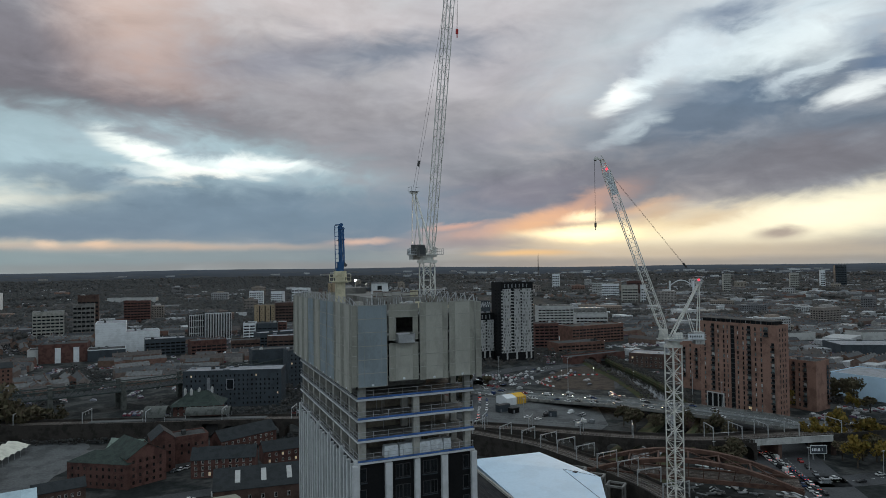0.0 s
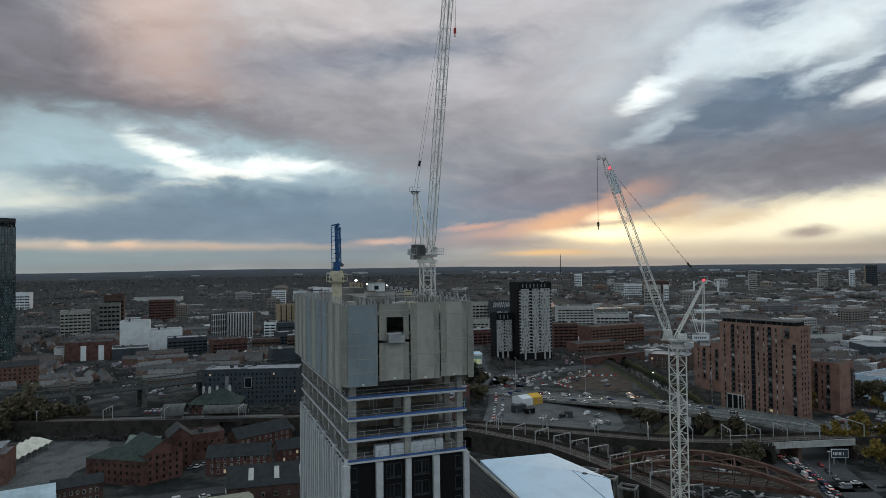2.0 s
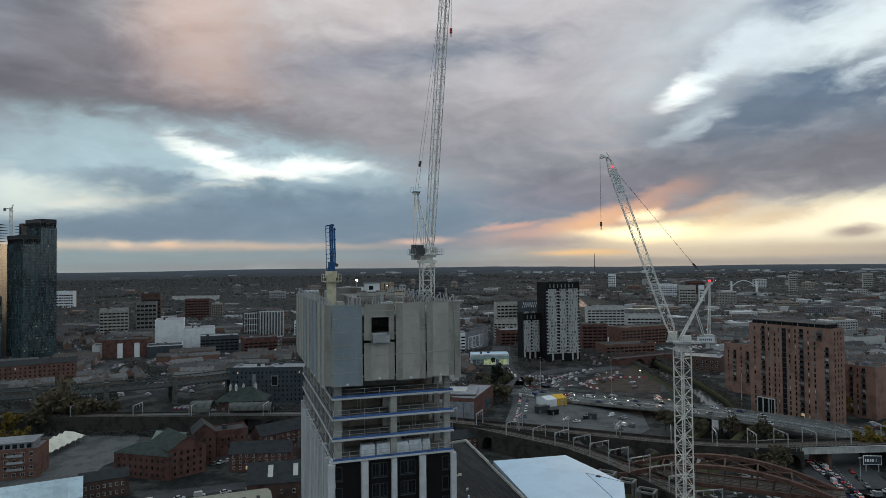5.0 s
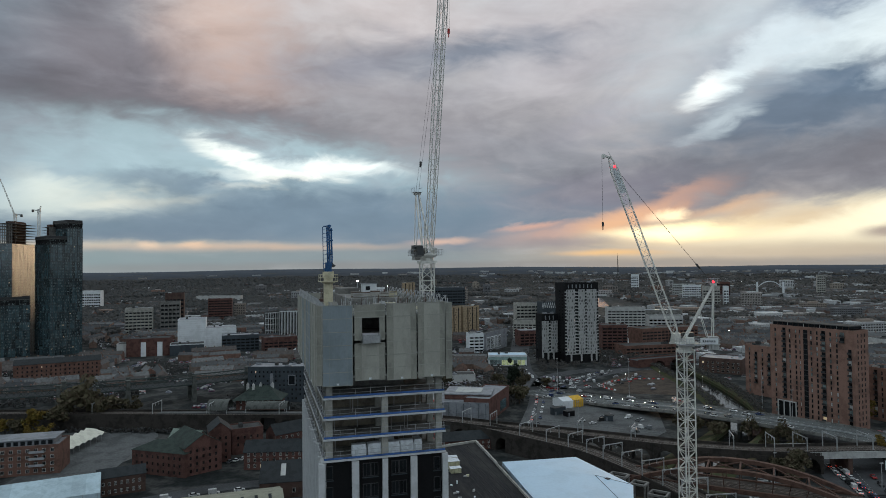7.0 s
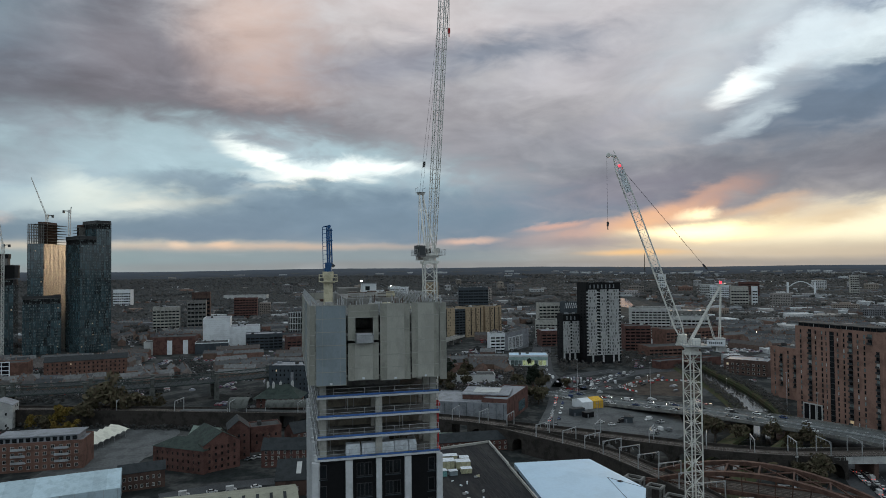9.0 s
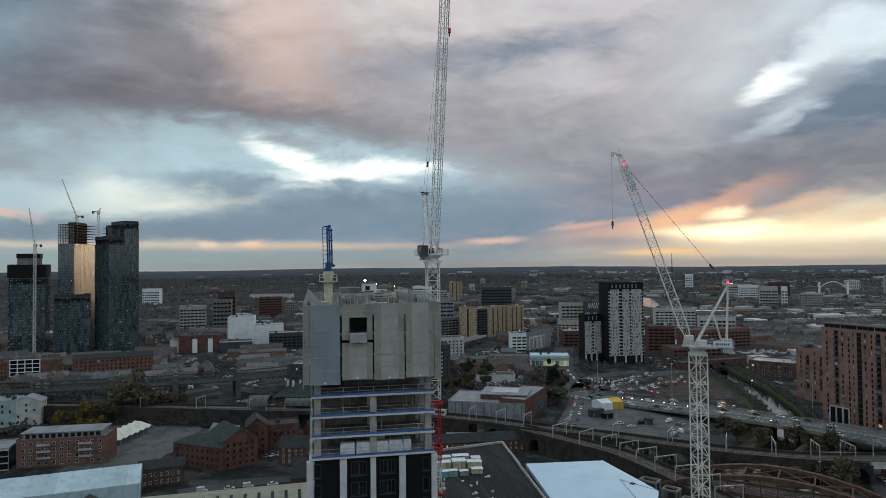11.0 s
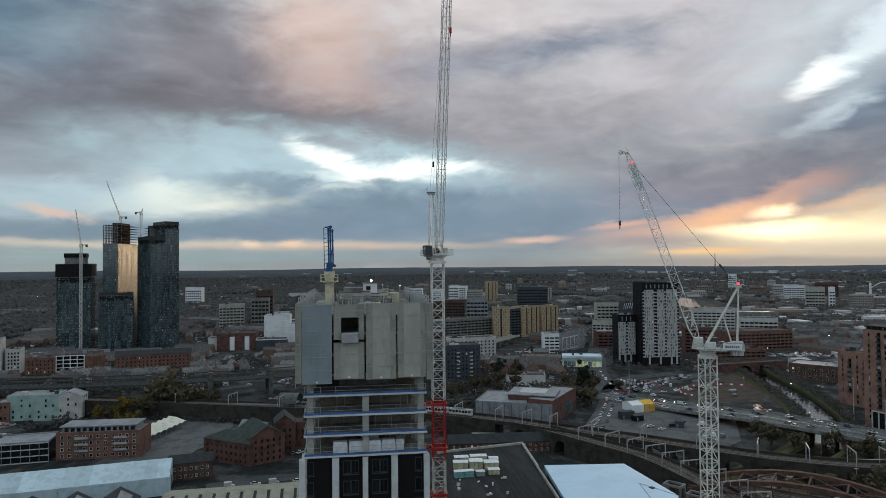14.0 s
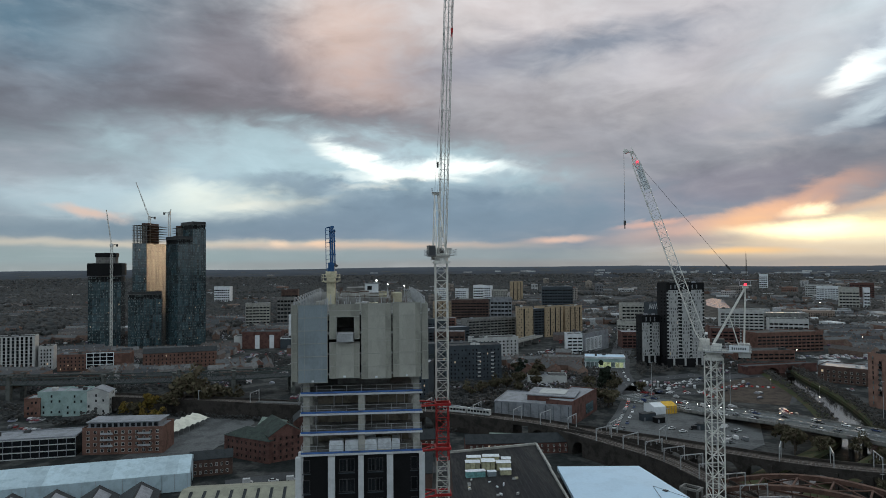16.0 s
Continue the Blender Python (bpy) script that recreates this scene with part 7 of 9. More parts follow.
for k, (x, y, a, L, D, h, m, lab) in enumerate((
        (-168, 1004, 5, 36, 18, 36, M_CONC, "grey concrete slab of flats"), (-122, 1008, 3, 26, 20, 44, M_CONC_D, "grey and brown tower of flats"),
        (-120, 1040, 3, 26, 20, 55, M_BRICK_D, "brown brick tower of flats"), (-72, 1200, 0, 40, 18, 38, M_BRICK, "orange brick block"),
        (79, 806, -11, 14, 20, 26, M_WHITE, "white end of a mixed block"), (94, 803, -11, 24, 20, 25, M_SLATECLAD, "dark block with coloured panels"), (118, 799, -11, 10, 20, 26, M_BRICK, "red brick end of a mixed block"),
        (123, 1083, -28, 55, 24, 31, M_GOLD, "long brown block with a flat roof"), (222, 1612, -33, 30, 14, 32, M_WHITE, "white slab of flats"),
        (272, 1578, -33, 36, 14, 40, M_WHITE, "white slab of flats"), (-150, 1855, -10, 115, 30, 16, M_OFFWHITE, "long pale shed"),
        (-378, 1655, -10, 40, 18, 42, M_WHITE, "white slab of flats"), (-25, 760, 3, 40, 22, 17, M_SLATECLAD, "dark block with white bays"),
        (20, 740, 8, 36, 20, 15, M_BRICK, "red brick block with a white panel"), (60, 742, -5, 30, 20, 13, M_BRICK_D, "brown brick offices"), (95, 720, -10, 34, 18, 18, M_BRICK_D, "brown brick flats"),
        # middle distance, right
        (228, 655, -6, 16, 16, 20, M_WHITE, "white end block of a hotel"), (203, 785, -8, 20, 24, 39, M_GOLD, "tall ochre panelled hotel block"),
        (224, 800, 22, 22, 20, 36, M_SLATECLAD, "dark block between ochre ones"), (244, 806, 30, 32, 20, 38, M_GOLD, "ochre panelled hotel block"), (276, 826, 30, 32, 20, 37, M_GOLD, "ochre panelled hotel block"),
        (92, 756, 16, 52, 18, 18, M_SLATECLAD, "dark grey flats"), (142, 780, 22, 68, 18, 26, M_CONC_D, "long grey apartment range"), (128, 640, 10, 48, 18, 19, M_OFFWHITE, "pale banded flats"),
        (364, 1295, -11, 62, 22, 46, M_SLATECLAD, "dark slab of flats"), (350, 1558, -12, 32, 20, 50, M_GOLD, "tan tower of flats"), (288, 1460, -12, 36, 18, 34, M_CONC, "grey flats"),
        (150, 1040, -5, 60, 22, 36, M_BRICK_D, "brown brick block"), (205, 990, -10, 33, 20, 41, M_LEAD, "grey glazed tower"), (160, 1500, -12, 30, 16, 38, M_WHITE, "white tower of flats"), (243, 1440, -12, 22, 16, 45, M_WHITE, "white tower of flats"),
        (356, 836, -10, 38, 20, 39, M_CONC, "pale tower of flats"), (326, 775, -30, 30, 18, 22, M_CONC, "terraced grey flats"), (300, 690, -8, 34, 22, 17, M_BRICK, "red brick building with a white roof edge"),
        (421, 632, 4, 76, 26, 20, M_BRICK_O, "long red brick mill"), (371, 584, -3, 56, 24, 9, M_BRICK_O, "low red brick exhibition building"), (376, 478, -50, 34, 26, 12, M_BRICK_D, "dark brick building by the river"),
        (370, 629, -18, 27, 20, 26, M_BRICK, "dark red brick flats"), (432, 724, -22, 46, 22, 38, M_OFFWHITE, "grey glazed office range"), (512, 822, -25, 82, 30, 26, M_CONC_D, "stepped concrete building"), (519, 767, -25, 44, 24, 22, M_OFFWHITE, "pale banded office block"),
        (910, 1160, -33, 33, 18, 43, M_CONC, "grey tower of flats"), (945, 1140, -33, 10, 18, 43, M_WHITE, "white edge of a tower"), (1262, 1993, -39, 24, 20, 54, M_WHITE, "white tower far off"), (1463, 1406, -37, 20, 18, 56, M_CONC, "grey tower far off"),
        (2034, 1478, -40, 33, 22, 75, M_SLATECLAD, "dark tower far off"), (1922, 1448, -40, 14, 14, 60, M_WHITE, "white tower far off"), (1850, 1500, -40, 26, 18, 52, M_CONC, "pale tower far off"), (1180, 1480, -36, 50, 20, 40, M_BRICK, "red brick block far off"), (1120, 1560, -36, 60, 20, 34, M_OFFWHITE, "pale hospital block far off"), (1050, 1420, -36, 44, 20, 36, M_WHITE, "white block far off"),
        (423, 322, -80, 60, 40, 15, M_WROOF, "pale green-white retail shed"), (660, 545, -6, 38, 22, 8, M_OFFWHITE, "white retail shed"), (720, 500, -20, 80, 30, 10, M_OFFWHITE, "long pale retail shed"), (600, 440, -30, 70, 40, 10, M_SLATECLAD, "dark retail shed"))):
    nm = "shed" if "shed" in lab else ("block_of_flats" if "flats" in lab else "city_block")
    T = building(nm, lab + " in the town", (x, y), a, L, D, h, m, category="building", clutter=2, seed=k, roof_m=M_LEAD if k % 3 == 0 else M_FELT)
    if "shed" in lab or "hall" in lab:
        continue
    far = math.hypot(x, y) > 660
    if m is M_GOLD:
        for i in range(1, max(2, round(L / 9))):
            part("window_strip", Shape().box(i * 9 - 0.9, -0.1, 2, i * 9 + 0.9, -0.01, h - 1), M_BLACK, T)
        for i in range(int(L / 2.2)):
            for r in range(int(h / 3.2)):
                if (i * 7 + r * 3) % 5 < 3 and i % 4 != 3:
                    part("window", window_data(0.7, 1.6, M_FRAME_D, M_GLASS, bars=0), None, T, at=pose(1.2 + i * 2.2, 0, 1.4 + r * 3.2))
    elif far:
        fl = 6.0 if h > 40 else (4.5 if math.hypot(x, y) > 900 else 3.4)
        for r in range(int((h - 2) / fl)):
            part("window_band", Shape().box(0.8, -0.12, 1.6 + r * fl, L - 0.8, -0.01, 1.6 + r * fl + fl * 0.45), M_GLASS, T)
        for i in range(1, max(2, int(L / 5))):
            xx = L * i / max(2, int(L / 5))
            part("wall_pier", Shape().box(xx - 0.5, -0.2, 0, xx + 0.5, -0.13, h), m, T)
    else:
        windows(T, "front", L, D, h, max(3, int(L / 4.2)), max(1, int((h - 1) / 3.3)), 1.6, 1.7, 1.3, 3.3, M_FRAME if m in (M_BRICK, M_BRICK_D) else M_FRAME_D, bars=0, seed=k, lit=0.05)

T = building("hotel", "long grey hotel wing with tall white window frames", (244, 653), 45, 60, 14, 20, M_LEAD, category="hotel", clutter=2)
for i in range(4):
    x = 6 + i * 9.5
    part("white_frame", Shape().box(x, -0.5, 2.5, x + 7.6, -0.01, 15.5), M_WHITE, T)
    for k in range(3):
        part("window_slit", Shape().box(x + 1.0 + k * 2.2, -0.62, 3.2, x + 2.0 + k * 2.2, -0.51, 14.8), M_GLASS, T)
T = building("showroom", "low showroom with a lit glass front and white roof", (219, 570), -18, 35, 18, 9.0, M_WHITE, category="shop", roof_m=M_WROOF, clutter=2)
M_SHOW = mat("showroom_glow", (0.75, 0.80, 0.42), 0.4, vary=0.6, size=2.5, glow=0.10)
for i in range(9):
    part("shop_window", Shape().box(1.4 + i * 3.6, -0.15, 0.5, 4.7 + i * 3.6, -0.02, 5.0), M_SHOW if i in (3, 4, 5, 7, 8) else M_PALE_PANE, T, "yellow-green lit shop window" if i in (3, 4, 5, 7, 8) else "")
part("fascia", Shape().box(-0.2, -0.5, 5.3, 35.2, -0.01, 8.0), M_MINT, T, "pale translucent fascia")
part("roof_edge", Shape().box(-0.4, -0.7, 9.0, 35.4, -0.06, 9.9), M_WHITE, T)
T = building("museum_building", "grey clad hall with a flat pale roof", (104, 386), -25, 46, 34, 11, M_LEAD, category="hall", roof_m=M_LEAD, clutter=0)
for i in range(11):
    part("cladding_rib", Shape().box(i * 4.4, -0.12, 0, i * 4.4 + 0.25, -0.01, 11), M_SLATECLAD, T)
part("clerestory", Shape().box(18, 10, 11.2, 46, 33, 14.2), M_BRICK, T, "brick upper hall")
part("upper_roof", Shape().box(17.4, 9.4, 14.2, 46.6, 33.6, 14.8), M_LEAD, T)
part("rooflight", Shape().box(24, 14, 14.8, 40, 28, 15.3), M_OFFWHITE, T)
T = building("museum_building", "red brick hall end with green glazing", (146, 366.5), 54, 46, 16, 13.2, M_BRICK, category="hall", roof_m=M_LEAD, clutter=0)
part("glazed_bay", Shape().box(24, -0.3, 2, 38, -0.02, 8), M_GLASS_T, T)
T = building("brick_arches_building", "long low brick building with white windows and a dark roof", (78, 318), -2, 52, 10, 5.6, M_BRICK, "x", M_SLATE, 3.2, "warehouse")
windows(T, "front", 52, 10, 5.6, 17, 2, 0.9, 1.3, 0.8, 2.4, M_FRAME)
T = building("trackside_shed", "low shed with a curved green roof beside the railway", (92, 332), -14, 30, 8, 4, M_BRICK_D, "x", M_COPPER, 2.0, "shed")

# --- white faceted roof and the dark roof beside it
W = thing("white_roofed_building", "building with a broad faceted white membrane roof", "building")
FOOT.append((110, 195, 40))
part("walls", Shape().prism([(94, 207.5), (121, 209.5), (123, 181), (112, 162), (90, 166)], 0, 25.6), M_SLATECLAD, W)
A, B_, C_, D_, E_, P_ = (93.3, 208.3, 28.0), (122, 212, 26.0), (124.5, 180, 26.4), (112, 160, 26.6), (88.8, 164, 27.6), (117.5, 190.5, 26.8)
s = Shape().hull([A, B_, C_, D_, E_, P_], [(1, 0, 5), (2, 1, 5), (3, 2, 5), (4, 3, 5), (0, 4, 5)])
s.hull([A, B_, C_, D_, E_] + [(p[0], p[1], p[2] - 1.2) for p in (A, B_, C_, D_, E_)], [(i, (i + 1) % 5, 5 + (i + 1) % 5, 5 + i) for i in range(5)])
part("roof", s, M_WROOF, W, "white membrane roof")
sm = Shape()
for q in (C_, D_):
    sm.beam(V(q) + V((0, 0, 0.04)), V(P_) + V((0, 0, 0.04)), 0.14, 0.06)
part("roof_seam", sm, M_SLATECLAD, W)
part("roof_hatch", Shape().box(-0.7, -0.7, 0, 0.7, 0.7, 0.35).box(-0.55, -0.55, 0.35, 0.55, 0.55, 0.42), M_GLASS, W, at=pose(119.6, 186.5, 26.5, 0, 0, 30))
K = thing("dark_flat_roof_building", "building with a dark felt flat roof and pale coping", "building")
poly = [(60.5, 225.5), (92.2, 232.0), (90.2, 205), (86.5, 160), (55, 160)]
FOOT.append((74, 195, 45))
part("walls", Shape().prism(poly, 0, 27.8), M_BRICK_D, K)
part("roof", Shape().prism(poly, 27.8, 28.4), M_FELT_D, K)
s = Shape()
for p, q in zip(poly, poly[1:3]):
    s.beam((p[0], p[1], 28.7), (q[0], q[1], 28.7), 0.6, 0.9)
part("coping", s, M_CONC, K)
s = Shape().beam((90.0, 205, 28.7), (86.6, 160, 28.7), 0.5, 0.8)
part("coping", s, M_CONC, K)
for i in range(7):
    x = 76 + i * 1.6
    part("roof_seam", Shape().beam((x + 2, 228, 28.43), (x - 0.5, 165, 28.43), 0.12, 0.06), M_SLATE, K)
r = Shape()
for i in range(24):
    x, y = 91.2 - 0.2 * i * 0.9, 226 - i * 2.6
    r.box(x, y, 28.4, x + 0.08, y + 0.08, 29.5)
for z in (28.95, 29.45):
    r.beam((91.2, 226, z), (87.0, 166, z), 0.06)
part("guard_rail", r, M_STEEL, K)
LAYER = thing("neighbour_wing", "dark lower roof strip beside the white roof", "building", pose(0, 0, 0))
part("walls", Shape().prism([(90.8, 205), (93.4, 205.5), (89.2, 164), (87.2, 162)], 0, 25.0), M_SLATECLAD, LAYER)
part("roof", Shape().prism([(90.8, 205), (93.4, 205.5), (89.2, 164), (87.2, 162)], 25.0, 25.3), M_FELT_D, LAYER)
rng = random.Random(21)


def wrapped_stack(label, x, y, z, a, w, d, h, m, n):
    S = thing("wrapped_stack", label, "pallet", pose(x, y, z, 0, 0, a), "stacks on the dark roof")
    for i in range(n):
        s = Shape()
        x0 = i * (w / n)
        s.bevel_box(x0 + 0.03, 0, 0, x0 + w / n - 0.03, d, h * rng.uniform(0.85, 1.0), 0.12)
        part("pack", s, m, S)
    s = Shape().hull([(-0.1, -0.1, h + 0.02), (w + 0.1, -0.1, h + 0.02), (w + 0.1, d + 0.1, h + 0.02), (-0.1, d + 0.1, h + 0.02), (w * 0.3, d * 0.4, h + 0.25), (w * 0.75, d * 0.6, h + 0.2)],
                     [(0, 1, 5, 4), (1, 2, 5), (2, 3, 4, 5), (3, 0, 4), (3, 2, 1, 0)])
    part("cover_sheet", s, M_WRAP, S, "white plastic cover")


for x, y, a, w, d, h in ((63.4, 207, -4, 4.6, 3.0, 2.2), (68.4, 206.3, -6, 4.2, 3.8, 2.5), (73.0, 205.2, -4, 4.6, 3.4, 2.3), (64.6, 212.6, -3, 4.6, 2.8, 2.1), (69.8, 212.8, -5, 5.4, 2.8, 2.2), (75.6, 211.0, -9, 3.0, 2.6, 1.8), (73.4, 200.6, -3, 3.4, 2.4, 1.5)):
    wrapped_stack("stack of yellow insulation packs under white plastic", x, y, 28.42, a, w, d, h, M_WRAP_Y, 3)
wrapped_stack("stack of green wrapped boards", 62.6, 199.2, 28.42, 3, 6.0, 2.2, 1.8, M_WRAP_G, 2)
wrapped_stack("small stack of blue wrapped boards", 69.4, 199.6, 28.42, 3, 2.6, 2.0, 1.4, M_SCREEN_B, 1)
for i in range(14):
    x, y = rng.uniform(61, 78), rng.uniform(176, 199)
    s = Shape().bevel_box(-0.5, -0.2, 0, 0.5, 0.2, rng.uniform(0.2, 0.8), 0.05)
    solo("offcut", s, rng.choice((M_WRAP, M_OFFWHITE, M_CREAM)), "loose pale offcut lying on the dark roof", "rubble", pose(x, y, 28.42, 0, 0, rng.uniform(0, 180)), "offcuts on the roof")

# --- station canopies beside the viaduct
for x, y, a, L, D in ((-12, 407, -16, 12, 11), (9, 402, -16, 24, 8)):
    S = thing("station_canopy", "curved pale station canopy with glazed ends", "canopy", pose(x, y, VZ, 0, 0, a), "station canopies")
    n = 10
    ring = [(-D / 2 * math.cos(math.pi * i / n), 2.2 + (5.2 if L < 20 else 3.6) * math.sin(math.pi * i / n)) for i in range(n + 1)]
    sh = Shape()
    for (p, z), (q, w) in zip(ring, ring[1:]):
        sh.beam((L / 2, (p + q) / 2, (z + w) / 2), (L / 2 + 0.01, (p + q) / 2, (z + w) / 2), 0.1)
        sh.hull([(0, p, z), (L, p, z), (L, q, w), (0, q, w), (0, p, z - 0.2), (L, p, z - 0.2), (L, q, w - 0.2), (0, q, w - 0.2)],
                [(0, 1, 2, 3), (7, 6, 5, 4), (0, 4, 5, 1), (1, 5, 6, 2), (2, 6, 7, 3), (3, 7, 4, 0)])
    part("canopy_roof", sh, M_WALLSTONE, S)
    for xx in (0.3, L - 0.3):
        for yy in (-D / 2, D / 2):
            part("post", Shape().box(xx - 0.15, yy - 0.15, 0, xx + 0.15, yy + 0.15, 2.3), M_STEEL, S)
T = building("station_building", "brick station building with a green flared roof and vents", (2, 424), -14, 26, 16, 12, M_BRICK, "hip", M_GREENROOF, 7.0, "station")
windows(T, "front", 26, 16, 12, 7, 3, 1.1, 1.6, 3, 3.2, M_FRAME)
part("flared_roof_skirt", Shape().hull([(-2.2, -2.2, 11.6), (28.2, -2.2, 11.6), (28.2, 18.2, 11.6), (-2.2, 18.2, 11.6), (1.5, 1.5, 13.6), (24.5, 1.5, 13.6), (24.5, 14.5, 13.6), (1.5, 14.5, 13.6)],
                                  [(0, 1, 5, 4), (1, 2, 6, 5), (2, 3, 7, 6), (3, 0, 4, 7), (3, 2, 1, 0)]), M_GREENROOF, T)
for x, y in ((5, 8), (9, 6), (13, 8), (20, 10)):
    part("vent", Shape().box(x - 0.7, y - 0.7, 15.0, x + 0.7, y + 0.7, 20.0).tube((x, y, 20), (x, y, 20.8), 0.4, 8), M_OFFWHITE, T)
PL = solo("station_platform", ribbon(bow(level([(-40, 414), (0, 402), (50, 384)], VZ), 6), 5.0, 0.3, 9.0), M_PAVE, "long paved railway station platform", "platform")

# --- tram on the viaduct beside the hall
def tram_car(x, y, a):
    S = thing("tram", "pale grey two-tone tram car on the viaduct", "tram", pose(x, y, VZ, 0, 0, a), "tram cars")
    part("body", Shape().bevel_box(-7, -1.3, 0.5, 7, 1.3, 3.5, 0.25), M_OFFWHITE, S)
    for i in range(7):
        part("window", Shape().box(-6.4 + i * 1.9, -1.34, 1.6, -5.0 + i * 1.9, -1.29, 2.7), M_GLASS, S)
    part("roof_unit", Shape().bevel_box(-5, -0.9, 3.5, 3, 0.9, 3.9, 0.1), M_LEAD, S)
    for xx in (-4.5, 4.5):
        part("bogie", Shape().box(xx - 1.2, -1.1, 0.05, xx + 1.2, 1.1, 0.5), M_CRANE_D, S)


near = min(range(len(VIA_UP) - 1), key=lambda i: (VIA_UP[i] - V((84, 366, VZ))).length)
for k in (-1, 1):
    p, q = VIA_UP[near + k], VIA_UP[near + k + 1]
    d = (q - p).normalized()
    c = VIA_UP[near] + d * 7.3 * k + V((-d.y, d.x, 0)) * 1.8
    tram_car(c.x, c.y, math.degrees(math.atan2(d.y, d.x)))

# --- white awning strip by the apron
AW = thing("tensile_awning", "row of white scalloped fabric awnings", "awning", pose(-82, 352, 0, 0, 0, 73))
for i in range(10):
    x = i * 5.2
    s = Shape().hull([(x, -2, 3.0), (x + 5.0, -2, 3.0), (x + 5.0, 8, 5.2), (x, 8, 5.2), (x + 2.5, 3.5, 5.8), (x + 2.5, -2, 3.7), (x + 2.5, 8, 6.2)],
                     [(0, 5, 4), (5, 1, 4), (1, 2, 4), (2, 6, 4), (6, 3, 4), (3, 0, 4)])
    part("fabric_bay", s, M_AWNING, AW)
    part("post", Shape().tube((x, -1.9, 0), (x, -1.9, 3.1), 0.08, 6), M_STEEL, AW)

# --- yellow-ended marquee and site cabins in the car park
MQ = thing("marquee", "white tent with a bright yellow ribbed end", "tent", pose(210.5, 388, 0.1, 0, 0, 8))
part("tent_body", Shape().gable_wall(-7, 0, 1, 12, 0, 4.6, 1.6, "x"), M_WHITE, MQ)
part("tent_end", Shape().gable_wall(1.02, 0, 9, 12, 0, 4.7, 1.7, "x"), M_YELLOW, MQ, "yellow tarpaulin end")
for i in range(5):
    part("rib", Shape().box(1.4 + i * 1.8, -0.12, 0, 1.8 + i * 1.8, 0.0, 4.9), M_GOLD, MQ)
for x, y, a, L, h, m in ((190, 372, 10, 9, 4.2, M_SLATECLAD), (196, 366, 14, 6, 3.0, M_BLACK), (212, 350, -30, 5, 3.2, M_SLATECLAD)):
    Cn = thing("site_cabin", "dark site cabin standing in the car park", "cabin", pose(x, y, 0.1, 0, 0, a), "site cabins")
    part("body", Shape().bevel_box(0, 0, 0, L, 4, h, 0.1), m, Cn)
    part("roof", Shape().box(-0.15, -0.15, h, L + 0.15, 4.15, h + 0.18), M_FELT, Cn)
    part("door", Shape().box(1, -0.05, 0.1, 1.9, 0, 2.1), M_LEAD, Cn)

# --- short flyover beyond the railway
FV = thing("flyover", "short grey concrete road flyover on piers", "bridge", pose(174, 694, 0, 0, 0, 53))
part("deck", Shape().box(0, -5, 6.6, 84, 5, 7.8), M_CONC_D, FV)
for y in (-5.3, 5.0):
    part("parapet", Shape().box(0, y, 6.4, 84, y + 0.3, 8.8), M_CONC, FV, "pale concrete parapet")
for x in (8, 30, 52, 74):
    part("pier", Shape().bevel_box(x, -3.5, 0, x + 1.6, 3.5, 6.6, 0.2), M_CONC_D, FV)
FOOT.append((200, 728, 46))

# --- white round tank by the brick flats
TK = thing("storage_tank", "low white round tank beside brick flats", "tank", pose(397, 634, 0))
part("drum", Shape().tube((0, 0, 0), (0, 0, 11), 7.2, 24), M_WHITE, TK)
part("lid", Shape().tube((0, 0, 11.02), (0, 0, 12.2), 7.0, 24, 2.0), M_OFFWHITE, TK)

# --- white arched lifting bridge on the skyline
LB = thing("lifting_bridge", "distant white arched lifting bridge with a tower", "bridge", pose(1338, 1484, 0, 0, 0, -42))
for y in (-4, 4):
    sh = Shape()
    pts = [V((62 * i / 14, y, 14 + 26 * math.sin(math.pi * (0.12 + 0.76 * i / 14)))) for i in range(15)]
    for p, q in zip(pts, pts[1:]):
        sh.beam(p, q, 1.6, 2.0)
    part("arch_rib", sh, M_WHITE, LB)
for x in (-3, 61):
    part("tower_leg", Shape().bevel_box(x, -5, 0, x + 5, 5, 38, 0.6), M_WHITE, LB)
part("deck", Shape().box(0, -5, 6, 62, 5, 8), M_CONC, LB)

# --- billboard
BB = thing("billboard", "roadside billboard with a dark poster in a white frame", "billboard", pose(275.4, 224.5, 0, 0, 0, -24))
for x in (1.2, 6.4):
    part("post", Shape().box(x - 0.15, 0.1, 0, x + 0.15, 0.4, 3.2), M_STEEL, BB)
part("frame", Shape().box(0, 0, 3.0, 7.6, 0.3, 7.0), M_WHITE, BB)
part("poster", Shape().box(0.25, -0.05, 3.25, 7.35, -0.01, 6.75), M_SLATECLAD, BB, "dark blue poster")
for x, w in ((0.7, 0.5), (1.5, 0.9), (2.7, 0.4), (3.4, 1.0), (5.2, 0.25)):
    part("lettering_bar", Shape().box(x, -0.09, 4.3, x + w, -0.055, 5.6), M_WHITE, BB)

# ---------------------------------------------------------------- trees near by


